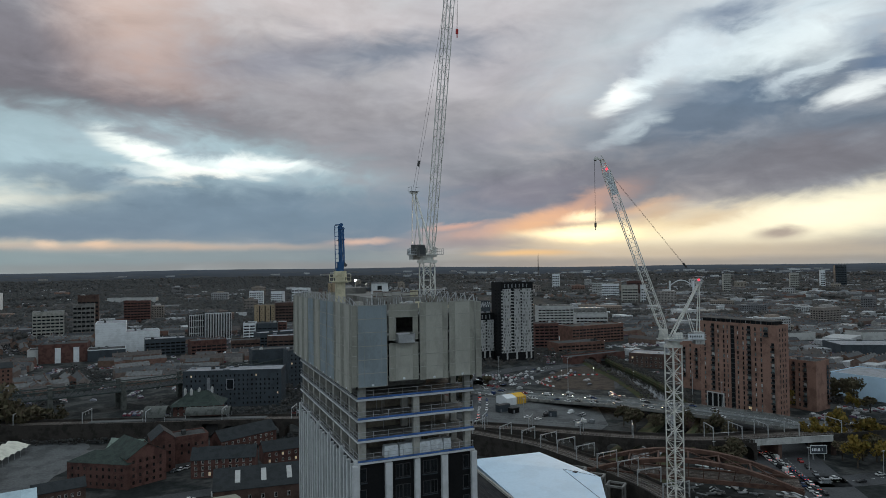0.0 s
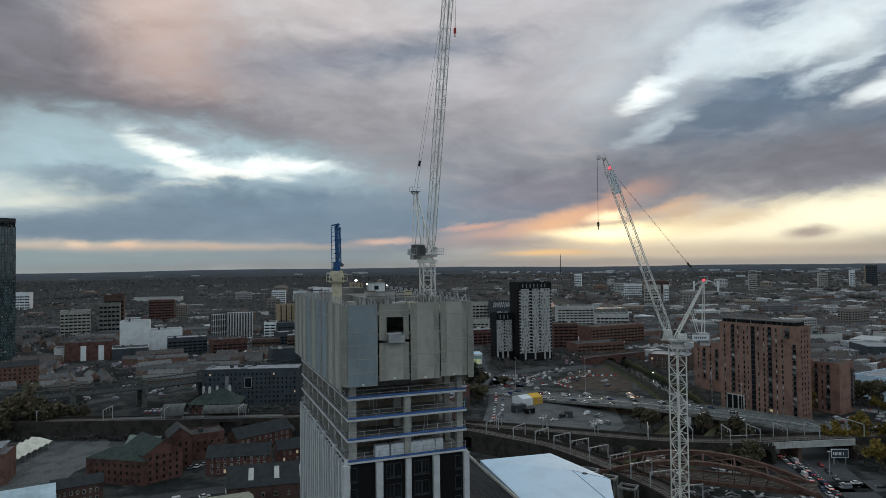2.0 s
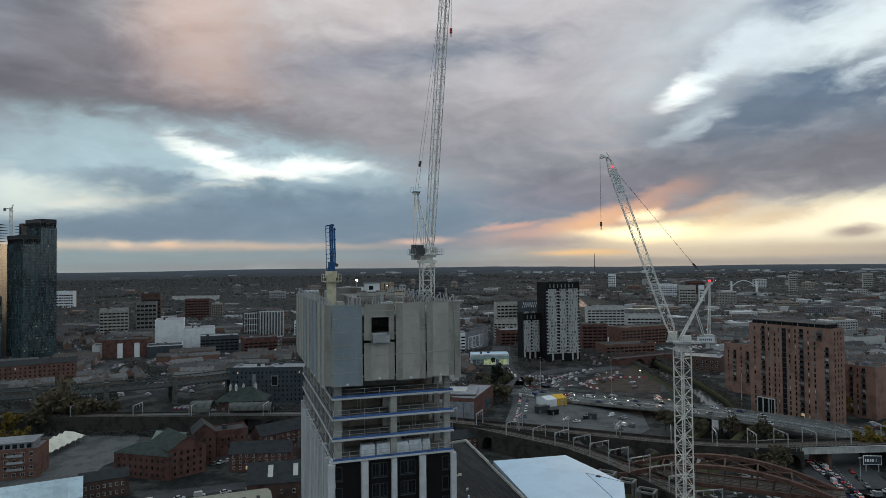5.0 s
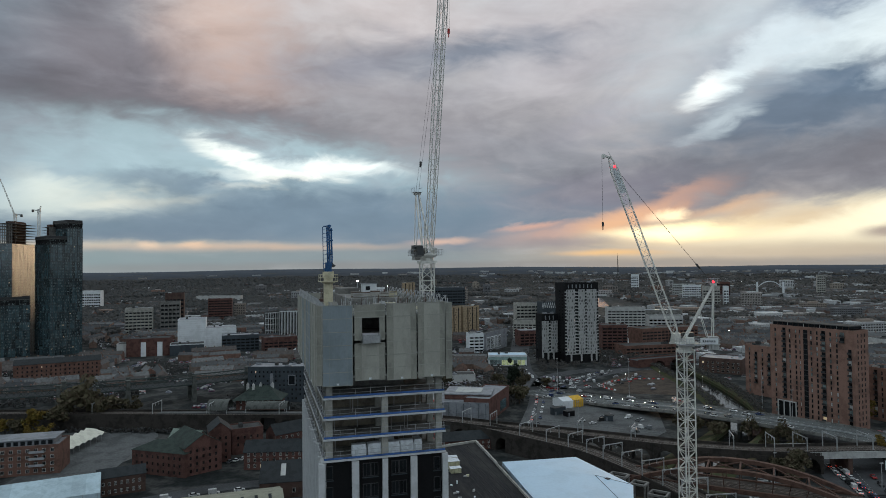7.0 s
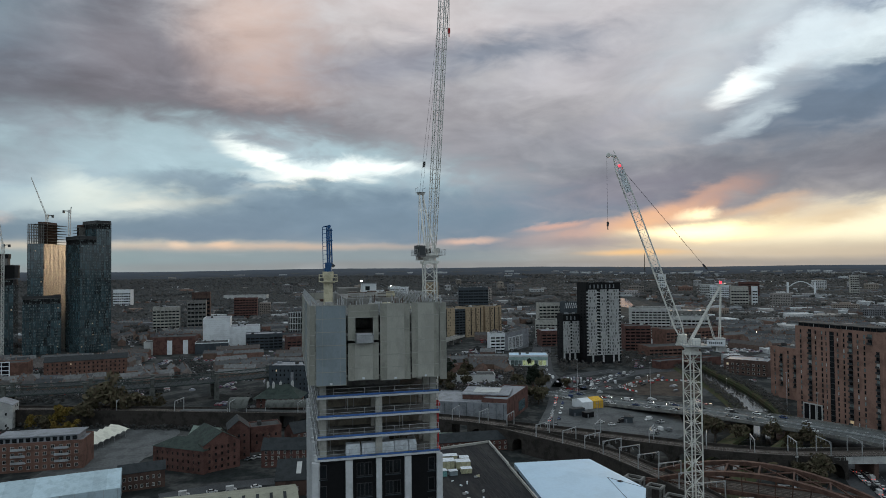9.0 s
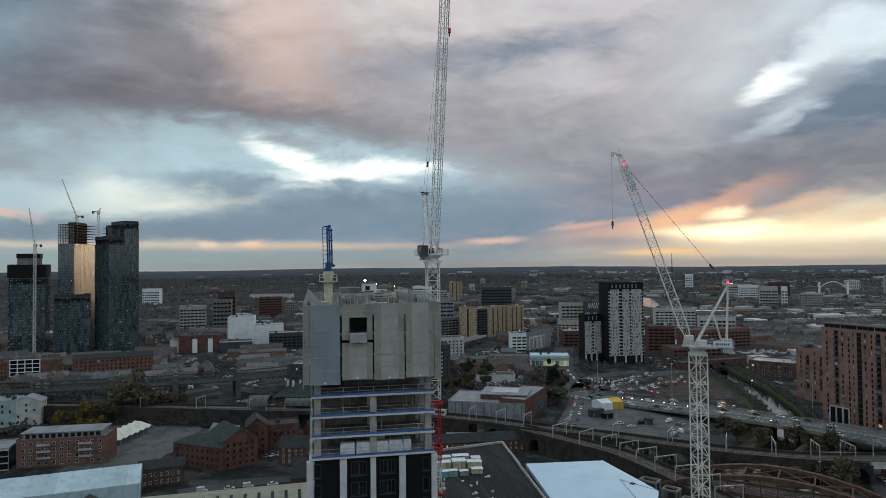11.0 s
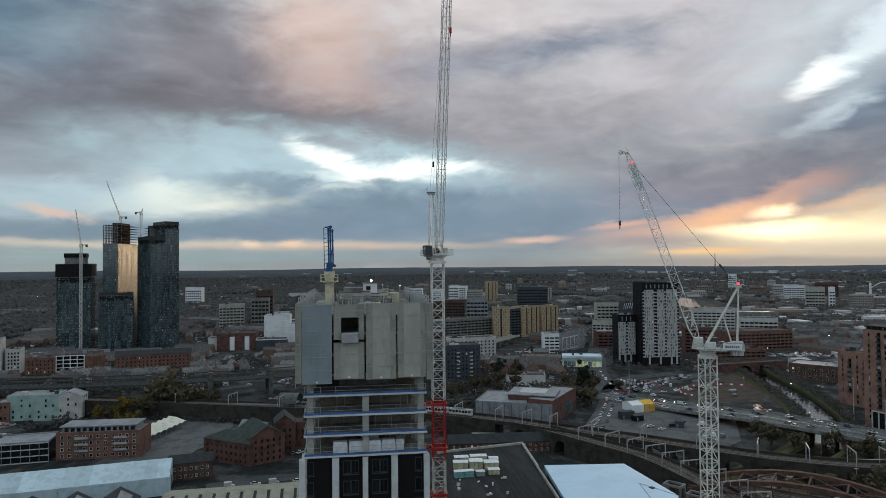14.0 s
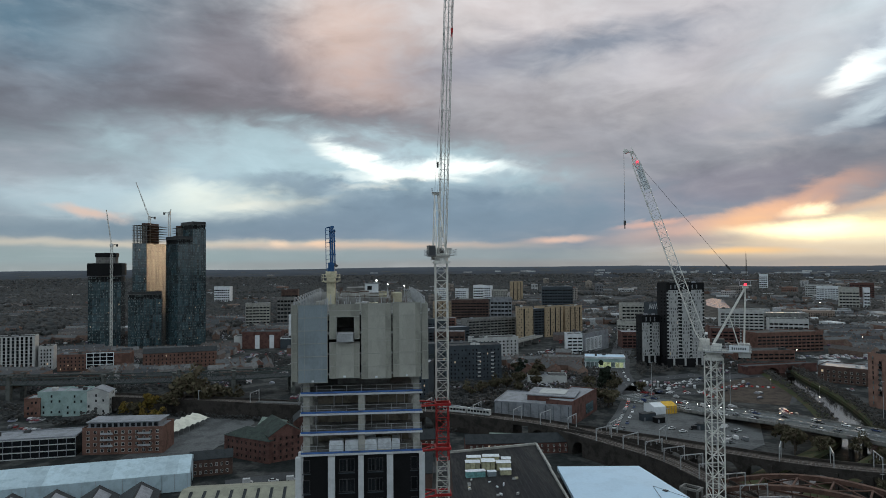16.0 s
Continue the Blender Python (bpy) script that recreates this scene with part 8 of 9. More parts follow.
def leaf_mesh(name, m, seed, lobes, size=0.55, n=520, tall=1.0):
    """A crown of many small leaf sprays, in uneven lobes with gaps."""
    rng = np.random.default_rng(seed)
    cs = rng.normal(0, 1, (lobes, 3)) * np.array([1.5, 1.5, 1.3 * tall]) + np.array([0, 0, 5.2 * tall])
    rs = rng.uniform(0.9, 1.7, lobes)
    k = rng.integers(0, lobes, n)
    d = rng.normal(0, 1, (n, 3))
    d /= np.linalg.norm(d, axis=1)[:, None]
    p = cs[k] + d * (rs[k] * rng.uniform(0.55, 1.1, n))[:, None] * np.array([1, 1, 0.85])
    a, b = rng.normal(0, 1, (n, 3)), rng.normal(0, 1, (n, 3))
    a /= np.linalg.norm(a, axis=1)[:, None]
    b = np.cross(a, b)
    b /= np.linalg.norm(b, axis=1)[:, None]
    s = (size * rng.uniform(0.6, 1.3, n))[:, None]
    v = np.stack([p - a * s, p - b * s * 0.6, p + a * s, p + b * s * 0.6], 1).reshape(-1, 3)
    f = np.arange(4 * n).reshape(-1, 4)
    return mesh_np(name, v, f, m)


TREES = {}


def tree(kind, x, y, scale=1.0, z=0.0):
    rng = random.Random(int(x * 13 + y * 7))
    if kind not in TREES:
        m, lab = {"autumn": (M_TREE_A, "tree in yellow autumn leaf"), "dull": (M_TREE_B, "half-bare tree in dull brown leaf"), "green": (M_TREE_C, "dark evergreen tree")}[kind]
        TREES[kind] = (lab, [])
        for v in range(3):
            s = Shape().tube((0, 0, -0.3), (0.1, 0, 2.6), 0.28, 8, 0.2)
            for k in range(6):
                a, h = 2 * math.pi * k / 6 + v, 2.0 + 0.35 * k
                e = (1.6 * math.cos(a), 1.6 * math.sin(a), h + 2.2)
                s.tube((0.08, 0, h), e, 0.11, 5, 0.04)
            crown = leaf_mesh("crown", m, 40 + v * 7 + len(kind), 11, 0.55, 560, 1.35 if kind == "green" else 1.0)
            TREES[kind][1].append((s.data("trunk", [M_BARK]), crown))
    lab, opts = TREES[kind]
    tr, cr = rng.choice(opts)
    T = thing("tree", lab + " by the road" if kind != "dull" else lab + " on rough ground", "tree", pose(x, y, z, 0, 0, rng.uniform(0, 360)), "town trees")
    T.scale = (scale, scale, scale * rng.uniform(0.9, 1.15))
    part("trunk", tr, None, T)
    part("crown", cr, None, T)


for x, y, k, s in ((346, 296, "autumn", 1.7), (350, 300, "autumn", 1.4), (292, 238, "autumn", 1.5), (298, 236, "autumn", 1.7), (304, 232, "autumn", 1.4), (310, 236, "autumn", 1.9), (318, 228, "autumn", 2.0),
                   (312, 222, "autumn", 1.4), (326, 224, "autumn", 1.6), (284, 208, "autumn", 1.5), (291, 200, "autumn", 1.4), (300, 210, "dull", 1.6), (288, 218, "dull", 1.3), (296, 214, "dull", 1.5), (306, 205, "autumn", 1.2),
                   (244, 240, "dull", 1.3), (238, 234, "dull", 1.5), (231, 228, "dull", 1.4), (224, 222, "dull", 1.2), (232, 238, "dull", 1.2),
                   (196, 452, "green", 1.7), (193, 446, "green", 1.9), (198, 440, "dull", 1.8), (224, 455, "dull", 1.3), (186, 556, "dull", 1.0), (190, 470, "dull", 1.5), (178, 420, "dull", 1.9), (183, 410, "dull", 2.0), (188, 416, "dull", 1.7),
                   (150, 470, "dull", 1.5), (140, 480, "dull", 1.8), (128, 470, "dull", 1.6), (118, 462, "dull", 1.5), (155, 500, "dull", 1.6), (150, 520, "green", 1.5), (165, 520, "dull", 1.6), (150, 540, "dull", 1.4), (134, 455, "dull", 1.3), (108, 455, "dull", 1.5), (98, 452, "dull", 1.4),
                   (-96, 420, "dull", 2.0), (-88, 428, "dull", 3.0), (-80, 432, "dull", 3.0), (-72, 436, "dull", 2.8), (-104, 416, "autumn", 1.7), (-112, 414, "dull", 1.8), (-66, 440, "dull", 1.7), (-92, 438, "dull", 2.0), (-120, 420, "autumn", 1.2),
                   (-100, 395, "autumn", 1.2), (-94, 398, "autumn", 1.2), (-60, 448, "dull", 1.6), (236, 300, "dull", 1.6), (241, 306, "dull", 1.5), (246, 296, "dull", 1.3), (252, 300, "dull", 1.4), (262, 290, "dull", 1.3), (238, 312, "dull", 1.4),
                   (268, 276, "dull", 1.4), (256, 270, "dull", 1.3), (264, 262, "dull", 1.2), (400, 305, "dull", 2.2), (408, 298, "dull", 2.4), (404, 316, "dull", 2.0), (395, 320, "dull", 1.8), (385, 280, "autumn", 1.3), (392, 274, "dull", 1.4)):
    tree(k, x, y, s)
# ---------------------------------------------------------------- vehicles
CARS = {}


def car(x, y, z, a, paint, brake=False, label=None, van=False):
    key = (paint, brake, van)
    words = ("silver", "black", "grey", "white", "dark blue", "red")[paint]
    if key not in CARS:
        h = 2.1 if van else 1.0
        b = Shape()
        b.hull([(-2.15, -0.86, 0.3), (2.15, -0.86, 0.3), (2.15, 0.86, 0.3), (-2.15, 0.86, 0.3), (-2.2, -0.88, 0.72), (2.2, -0.86, 0.62), (2.2, 0.86, 0.62), (-2.2, 0.88, 0.72),
                (-2.1, -0.82, 0.98), (1.0, -0.82, 0.92), (1.0, 0.82, 0.92), (-2.1, 0.82, 0.98)],
               [(0, 3, 2, 1), (0, 1, 5, 4), (1, 2, 6, 5), (2, 3, 7, 6), (3, 0, 4, 7), (4, 5, 9, 8), (5, 6, 10, 9), (6, 7, 11, 10), (7, 4, 8, 11), (8, 9, 10, 11)])
        if van:
            b.bevel_box(-2.15, -0.85, 0.98, 1.0, 0.85, 2.1, 0.1)
        c = Shape().hull([(-1.75, -0.78, 0.97), (0.95, -0.78, 0.92), (0.95, 0.78, 0.92), (-1.75, 0.78, 0.97), (-1.2, -0.62, 1.42), (0.25, -0.62, 1.42), (0.25, 0.62, 1.42), (-1.2, 0.62, 1.42)],
                         [(0, 1, 5, 4), (1, 2, 6, 5), (2, 3, 7, 6), (3, 0, 4, 7)])
        c.hull([(-1.2, -0.62, 1.43), (0.25, -0.62, 1.43), (0.25, 0.62, 1.43), (-1.2, 0.62, 1.43), (-1.1, -0.55, 1.49), (0.15, -0.55, 1.49), (0.15, 0.55, 1.49), (-1.1, 0.55, 1.49)],
               [(0, 1, 5, 4), (1, 2, 6, 5), (2, 3, 7, 6), (3, 0, 4, 7), (4, 5, 6, 7)], 1)
        w = Shape().tube((0, -0.12, 0.32), (0, 0.12, 0.32), 0.33, 10).data("wheel", [M_TYRE])
        lamp = Shape()
        for yy in (-0.7, 0.45):
            lamp.box(-2.26, yy, 0.62, -2.19, yy + 0.25, 0.86)
        CARS[key] = (b.data("car_body", [CAR_PAINTS[paint]]), c.data("cabin", [M_GLASS, CAR_PAINTS[paint]]), w, lamp.data("tail_lamps", [M_BRAKE]))
    body, cab, wheel, lamp = CARS[key]
    C = part("car", body, None, None, "", pose(x, y, z, 0, 0, a))
    tagged(C, (words + (" van" if van else " car") + (" queuing with brake lights on" if brake else " on the road")) if label is None else words + " " + label, "van" if van else "car", "traffic")
    part("cabin", cab, None, C)
    for xx in (-1.35, 1.35):
        for yy in (-0.82, 0.82):
            part("wheel", wheel, None, C, at=pose(xx, yy, 0))
    if brake:
        part("tail_lamps", lamp, None, C, "red glowing tail lamps")


def along(line, off, start, gap, count, rng, way=1, z=None, brake=False, jitter=2.0):
    ln = offset(line, off)
    acc, want, made = 0.0, start, 0
    for a, b in zip(ln, ln[1:]):
        L = (b - a).length
        while want < acc + L and made < count:
            p = a.lerp(b, (want - acc) / L)
            an = math.degrees(math.atan2(b.y - a.y, b.x - a.x)) + (0 if way > 0 else 180)
            car(p.x, p.y, p.z + 0.02, an, rng.choice((0, 0, 1, 2, 3, 3, 4, 5)), brake and rng.random() < 0.75, van=rng.random() < 0.12)
            want += gap + rng.uniform(0, jitter)
            made += 1
        acc += L


rng = random.Random(33)
along(R_QUEUE, -2.4, 14, 7.2, 12, rng, 1, brake=True)
along(R_QUEUE, 2.4, 20, 14, 7, rng, -1)
for i in range(11):
    for k, (dx, dy) in enumerate(((0, 0), (3.4, -1.7))):
        f = (i + 0.3 * k) / 10
        car(236 + 28 * f + dx + rng.uniform(-0.3, 0.3), 192 + 51 * f + dy, 0.08, 61, rng.choice((0, 1, 2, 3, 4)), rng.random() < 0.8, van=rng.random() < 0.1)
along(R_MAIN, 5.0, 66, 9, 4, rng, -1)
along(R_EAST, 2.5, 8, 16, 4, rng, -1)
along(R_EAST, -2.5, 16, 22, 3, rng, 1)
for off, gap, way in ((-9.8, 13, 1), (-6.2, 16, 1), (6.0, 12, -1), (9.8, 16, -1)):
    along(HIGH, off, 22, gap, 9, rng, way, jitter=9)
for off, gap, way in ((-4.5, 8, 1), (-1.5, 10, 1), (3.5, 8, -1)):
    along(R_ROUND, off, 4, gap, 10, rng, way, jitter=5)
along(R_LOOP, -2.2, 4, 8, 10, rng, 1, jitter=4)
along(R_LOOP, 2.2, 10, 10, 8, rng, -1, jitter=6)
along(R_NORTH, 4.5, 20, 15, 7, rng, -1, jitter=8)
for i in range(14):
    x, y = rng.uniform(196, 236), rng.uniform(322, 362)
    car(x, y, 0.1, rng.choice((10, 95, 100, 190)) + rng.uniform(-8, 8), rng.choice((0, 1, 2, 3, 3)), label="car parked on the worn tarmac", van=rng.random() < 0.2)
for i in range(8):
    car(2.5 + i * 2.9, 333 + i * 1.2 + rng.uniform(-0.5, 0.5), 0.05, 60, rng.choice((0, 1, 2, 3)), label="car parked behind the terrace")


def parked_field(name, label, x, y, a, rows, cols, fill, seed):
    """Rows of parked cars far off, past counting."""
    rr = random.Random(seed)
    s = Shape()
    m = Matrix.Rotation(radians(a), 3, "Z")
    for r in range(rows):
        for c in range(cols):
            if rr.random() > fill:
                continue
            o = m @ V((c * 2.6, r * 7.5 + (0 if r % 2 else 2.0), 0)) + V((x, y, 0.1))
            u, v = m @ V((0.86, 0, 0)), m @ V((0, 2.1, 0))
            k = 1.9 if rr.random() < 0.1 else 0.85
            pts = [o + sx * u + sy * v + V((0, 0, z)) for z, f in ((0.25, 1), (k, 1)) for sx, sy in ((-f, -f), (f, -f), (f, f), (-f, f))]
            pts += [o + sx * u * 0.75 + sy * v * 0.5 + V((0, 0, k + 0.5)) for sx, sy in ((-1, -1), (1, -1), (1, 1), (-1, 1))]
            s.hull(pts, [(0, 1, 5, 4), (1, 2, 6, 5), (2, 3, 7, 6), (3, 0, 4, 7), (4, 5, 9, 8), (5, 6, 10, 9), (6, 7, 11, 10), (7, 4, 8, 11), (8, 9, 10, 11)])
    solo(name, s, M_CARS_FAR, label, "cars", kind="stuff")


M_CARS_FAR = island_mat("far_car_paint", [(0.5, 0.5, 0.5), (0.03, 0.03, 0.03), (0.15, 0.16, 0.17), (0.62, 0.62, 0.62), (0.05, 0.06, 0.12), (0.2, 0.03, 0.03), (0.3, 0.3, 0.31)], 0.35, 0.5)
solo("side_car_park", Shape().prism([(140, 440), (188, 455), (205, 520), (212, 556), (150, 570), (136, 520)], 0.02, 0.08), M_YARD, "tarmac car park beside the hall", "car park", kind="structure")
parked_field("parked_cars", "rows of parked cars beside the hall", 148, 452, 8, 6, 14, 0.8, 1)
parked_field("parked_cars", "rows of parked cars by the showroom", 150, 520, 8, 5, 20, 0.8, 2)
parked_field("parked_cars", "rows of parked cars outside retail sheds", 470, 400, -30, 14, 40, 0.65, 3)
parked_field("parked_cars", "rows of parked cars beyond the river", 420, 590, -10, 3, 40, 0.7, 4)
parked_field("parked_cars", "dense rows of parked cars beyond the towers", 500, 480, -30, 10, 50, 0.7, 5)
parked_field("parked_cars", "queuing cars on the roundabout", 232, 478, -25, 3, 16, 0.6, 6)
T = building("shed", "low pale garage with a flat roof", (150, 497), -12, 30, 16, 6, M_OFFWHITE, category="shed", clutter=6, roof_m=M_FELT)

for i in range(7):
    car(-20 + i * 9.5 + rng.uniform(-1, 1), 289 + 0.6 * i, 0.08, 8 + rng.uniform(-4, 4), rng.choice((0, 1, 3, 3)), label="vehicle parked along the narrow street", van=i % 2 == 0)
# red and white water-filled barriers round the cleared site
for i in range(26):
    a = radians(200 - 6.2 * i)
    x, y = 300 + 36 * math.cos(a), 438 + 26 * math.sin(a)
    solo("plastic_barrier", Shape().hull([(-0.9, -0.3, 0), (0.9, -0.3, 0), (0.9, 0.3, 0), (-0.9, 0.3, 0), (-0.9, -0.12, 1.0), (0.9, -0.12, 1.0), (0.9, 0.12, 1.0), (-0.9, 0.12, 1.0)],
                                         [(0, 1, 5, 4), (1, 2, 6, 5), (2, 3, 7, 6), (3, 0, 4, 7), (4, 5, 6, 7)]), M_RED if i % 2 else M_WHITE,
         "red plastic road barrier" if i % 2 else "white plastic road barrier", "barrier", pose(x, y, 0.1, 0, 0, math.degrees(a) + 90), "road barriers")
# bare concrete stair frames beside the white roof
ST = thing("concrete_frame", "bare concrete stair frame beside the railway", "structure", pose(143, 226, 0, 0, 0, -50))
for k, (x, y, L, W2, h) in enumerate(((0, 0, 6, 4, 13), (8, 1, 5, 4, 11), (15, -1, 6, 5, 9))):
    for dx in (0, L):
        for dy in (0, W2):
            part("post", Shape().box(x + dx - 0.3, y + dy - 0.3, 0, x + dx + 0.3, y + dy + 0.3, h), M_CONC_D, ST)
    part("top_ring", Shape().box(x - 0.4, y - 0.4, h, x + L + 0.4, y + 0.3, h + 0.7).box(x - 0.4, y + W2 - 0.3, h, x + L + 0.4, y + W2 + 0.4, h + 0.7).box(x - 0.4, y + 0.3, h, x + 0.3, y + W2 - 0.3, h + 0.7).box(x + L - 0.3, y + 0.3, h, x + L + 0.4, y + W2 - 0.3, h + 0.7), M_CONC_D, ST)
    part("infill_wall", Shape().box(x, y + 0.3, 0, x + 0.25, y + W2 - 0.3, h), M_CONC_D, ST)
# spoil and timber under the arch bridge
sp = Shape()
r9 = random.Random(4)
for i in range(150):
    x, y = r9.uniform(188, 232), r9.uniform(176, 236)
    a, L, w2 = r9.uniform(0, 3.14), r9.uniform(1, 6), r9.uniform(0.3, 1.6)
    z = r9.uniform(0, 0.8)
    sp.beam((x, y, z + 0.2), (x + L * math.cos(a), y + L * math.sin(a), z + r9.uniform(0.1, 0.6)), w2, 0.3)
solo("rubble", sp, M_SHEDS, "scattered slabs, timber and spoil on the ground", "rubble", kind="stuff")

# ---------------------------------------------------------------- lamps and masts
for x, y, h in ((263, 405, 25), (222, 433, 25), (316, 340, 26), (300, 300, 22), (196, 352, 12), (232, 240, 10), (262, 215, 10), (286, 198, 10)):
    L = thing("street_lamp", "tall slender grey lighting column", "street lamp", pose(x, y, 0), "lighting columns")
    part("column", Shape().tube((0, 0, 0), (0, 0, h), 0.22, 8, 0.1), M_STEEL, L)
    part("lamp_head", Shape().box(-0.8, -0.25, h - 0.2, 0.8, 0.25, h + 0.1), M_STEEL, L)
for i, (x, y) in enumerate(((231, 400), (236, 396), (241, 391), (246, 386), (250, 380), (226, 404), (254, 372), (332, 470), (350, 440), (300, 470))):
    L = thing("site_lamp", "small bright lamp on a short post", "lamp", pose(x, y, 0.0), "small bright lamps")
    part("post", Shape().tube((0, 0, 0), (0, 0, 3.6), 0.06, 6), M_STEEL, L)
    part("lamp_head", Shape().box(-0.14, -0.14, 3.6, 0.14, 0.14, 3.85), M_LAMP, L)
for i in range(14):
    f = i / 13
    x, y = 226 + 30 * f, 406 - 34 * f
    Bq = thing("traffic_barrier", "orange and white site barrier", "barrier", pose(x, y + 3, 0.05, 0, 0, -48), "site barriers")
    part("rail", Shape().box(-1.1, -0.08, 0.5, 1.1, 0.08, 1.0), M_RUST if i % 2 else M_WHITE, Bq)
    part("foot", Shape().box(-1.0, -0.3, 0, -0.8, 0.3, 0.5).box(0.8, -0.3, 0, 1.0, 0.3, 0.5), M_BLACK, Bq)
Mm = thing("radio_mast", "slim distant radio mast on the skyline", "mast", pose(1900, 3140, ground_z(1900, 3140)))
part("shaft", lattice(Shape(), square(4), square(1.2, 112), 8, 0.7, 0.4), M_STONE, Mm)
part("tip", Shape().tube((0, 0, 112), (0, 0, 122), 0.5, 6), M_STONE, Mm)

# arched road bridge over the river
AB = thing("arched_road_bridge", "red brick road bridge with two wide arches", "bridge", pose(352, 520, -3.0, 0, 0, 8))
for i in range(2):
    part("arch", Shape().arch(0, 15, 0.6, 9.2, -6, 6, 10, full=19), M_BRICK, AB, at=pose(10 + i * 19, 0, 0))
part("abutment", Shape().box(-14, -6, 0, 0.5, 6, 9.2), M_BRICK, AB)
part("abutment", Shape().box(38.5, -6, 0, 54, 6, 9.2), M_BRICK, AB)
part("parapet", Shape().box(-14, -6.3, 9.2, 54, -5.8, 10.3), M_BRICK, AB)
part("parapet", Shape().box(-14, 5.8, 9.2, 54, 6.3, 10.3), M_BRICK, AB)
part("roadway", Shape().box(-14, -5.8, 9.2, 54, 5.8, 9.35), M_ASPHALT, AB)

# ---------------------------------------------------------------- the far town, past counting


def free(x, y, pad):
    if 950 < y < 1750 and abs(x - 720 - 0.36 * (y - 1230)) < 95:      # open water and its quays
        return False
    if any((x - a) ** 2 + (y - b) ** 2 < (r + pad) ** 2 for a, b, r in FOOT):
        return False
    for line, w in ROADS:
        for p in line[::2]:
            if (p.x - x) ** 2 + (p.y - y) ** 2 < (w / 2 + pad + 8) ** 2:
                return False
    for line in (RIVER, HIGH, VIA_UP, VIA_LO, GIRDER):
        for p in line[::2]:
            if (p.x - x) ** 2 + (p.y - y) ** 2 < (pad + 24) ** 2:
                return False
    return True


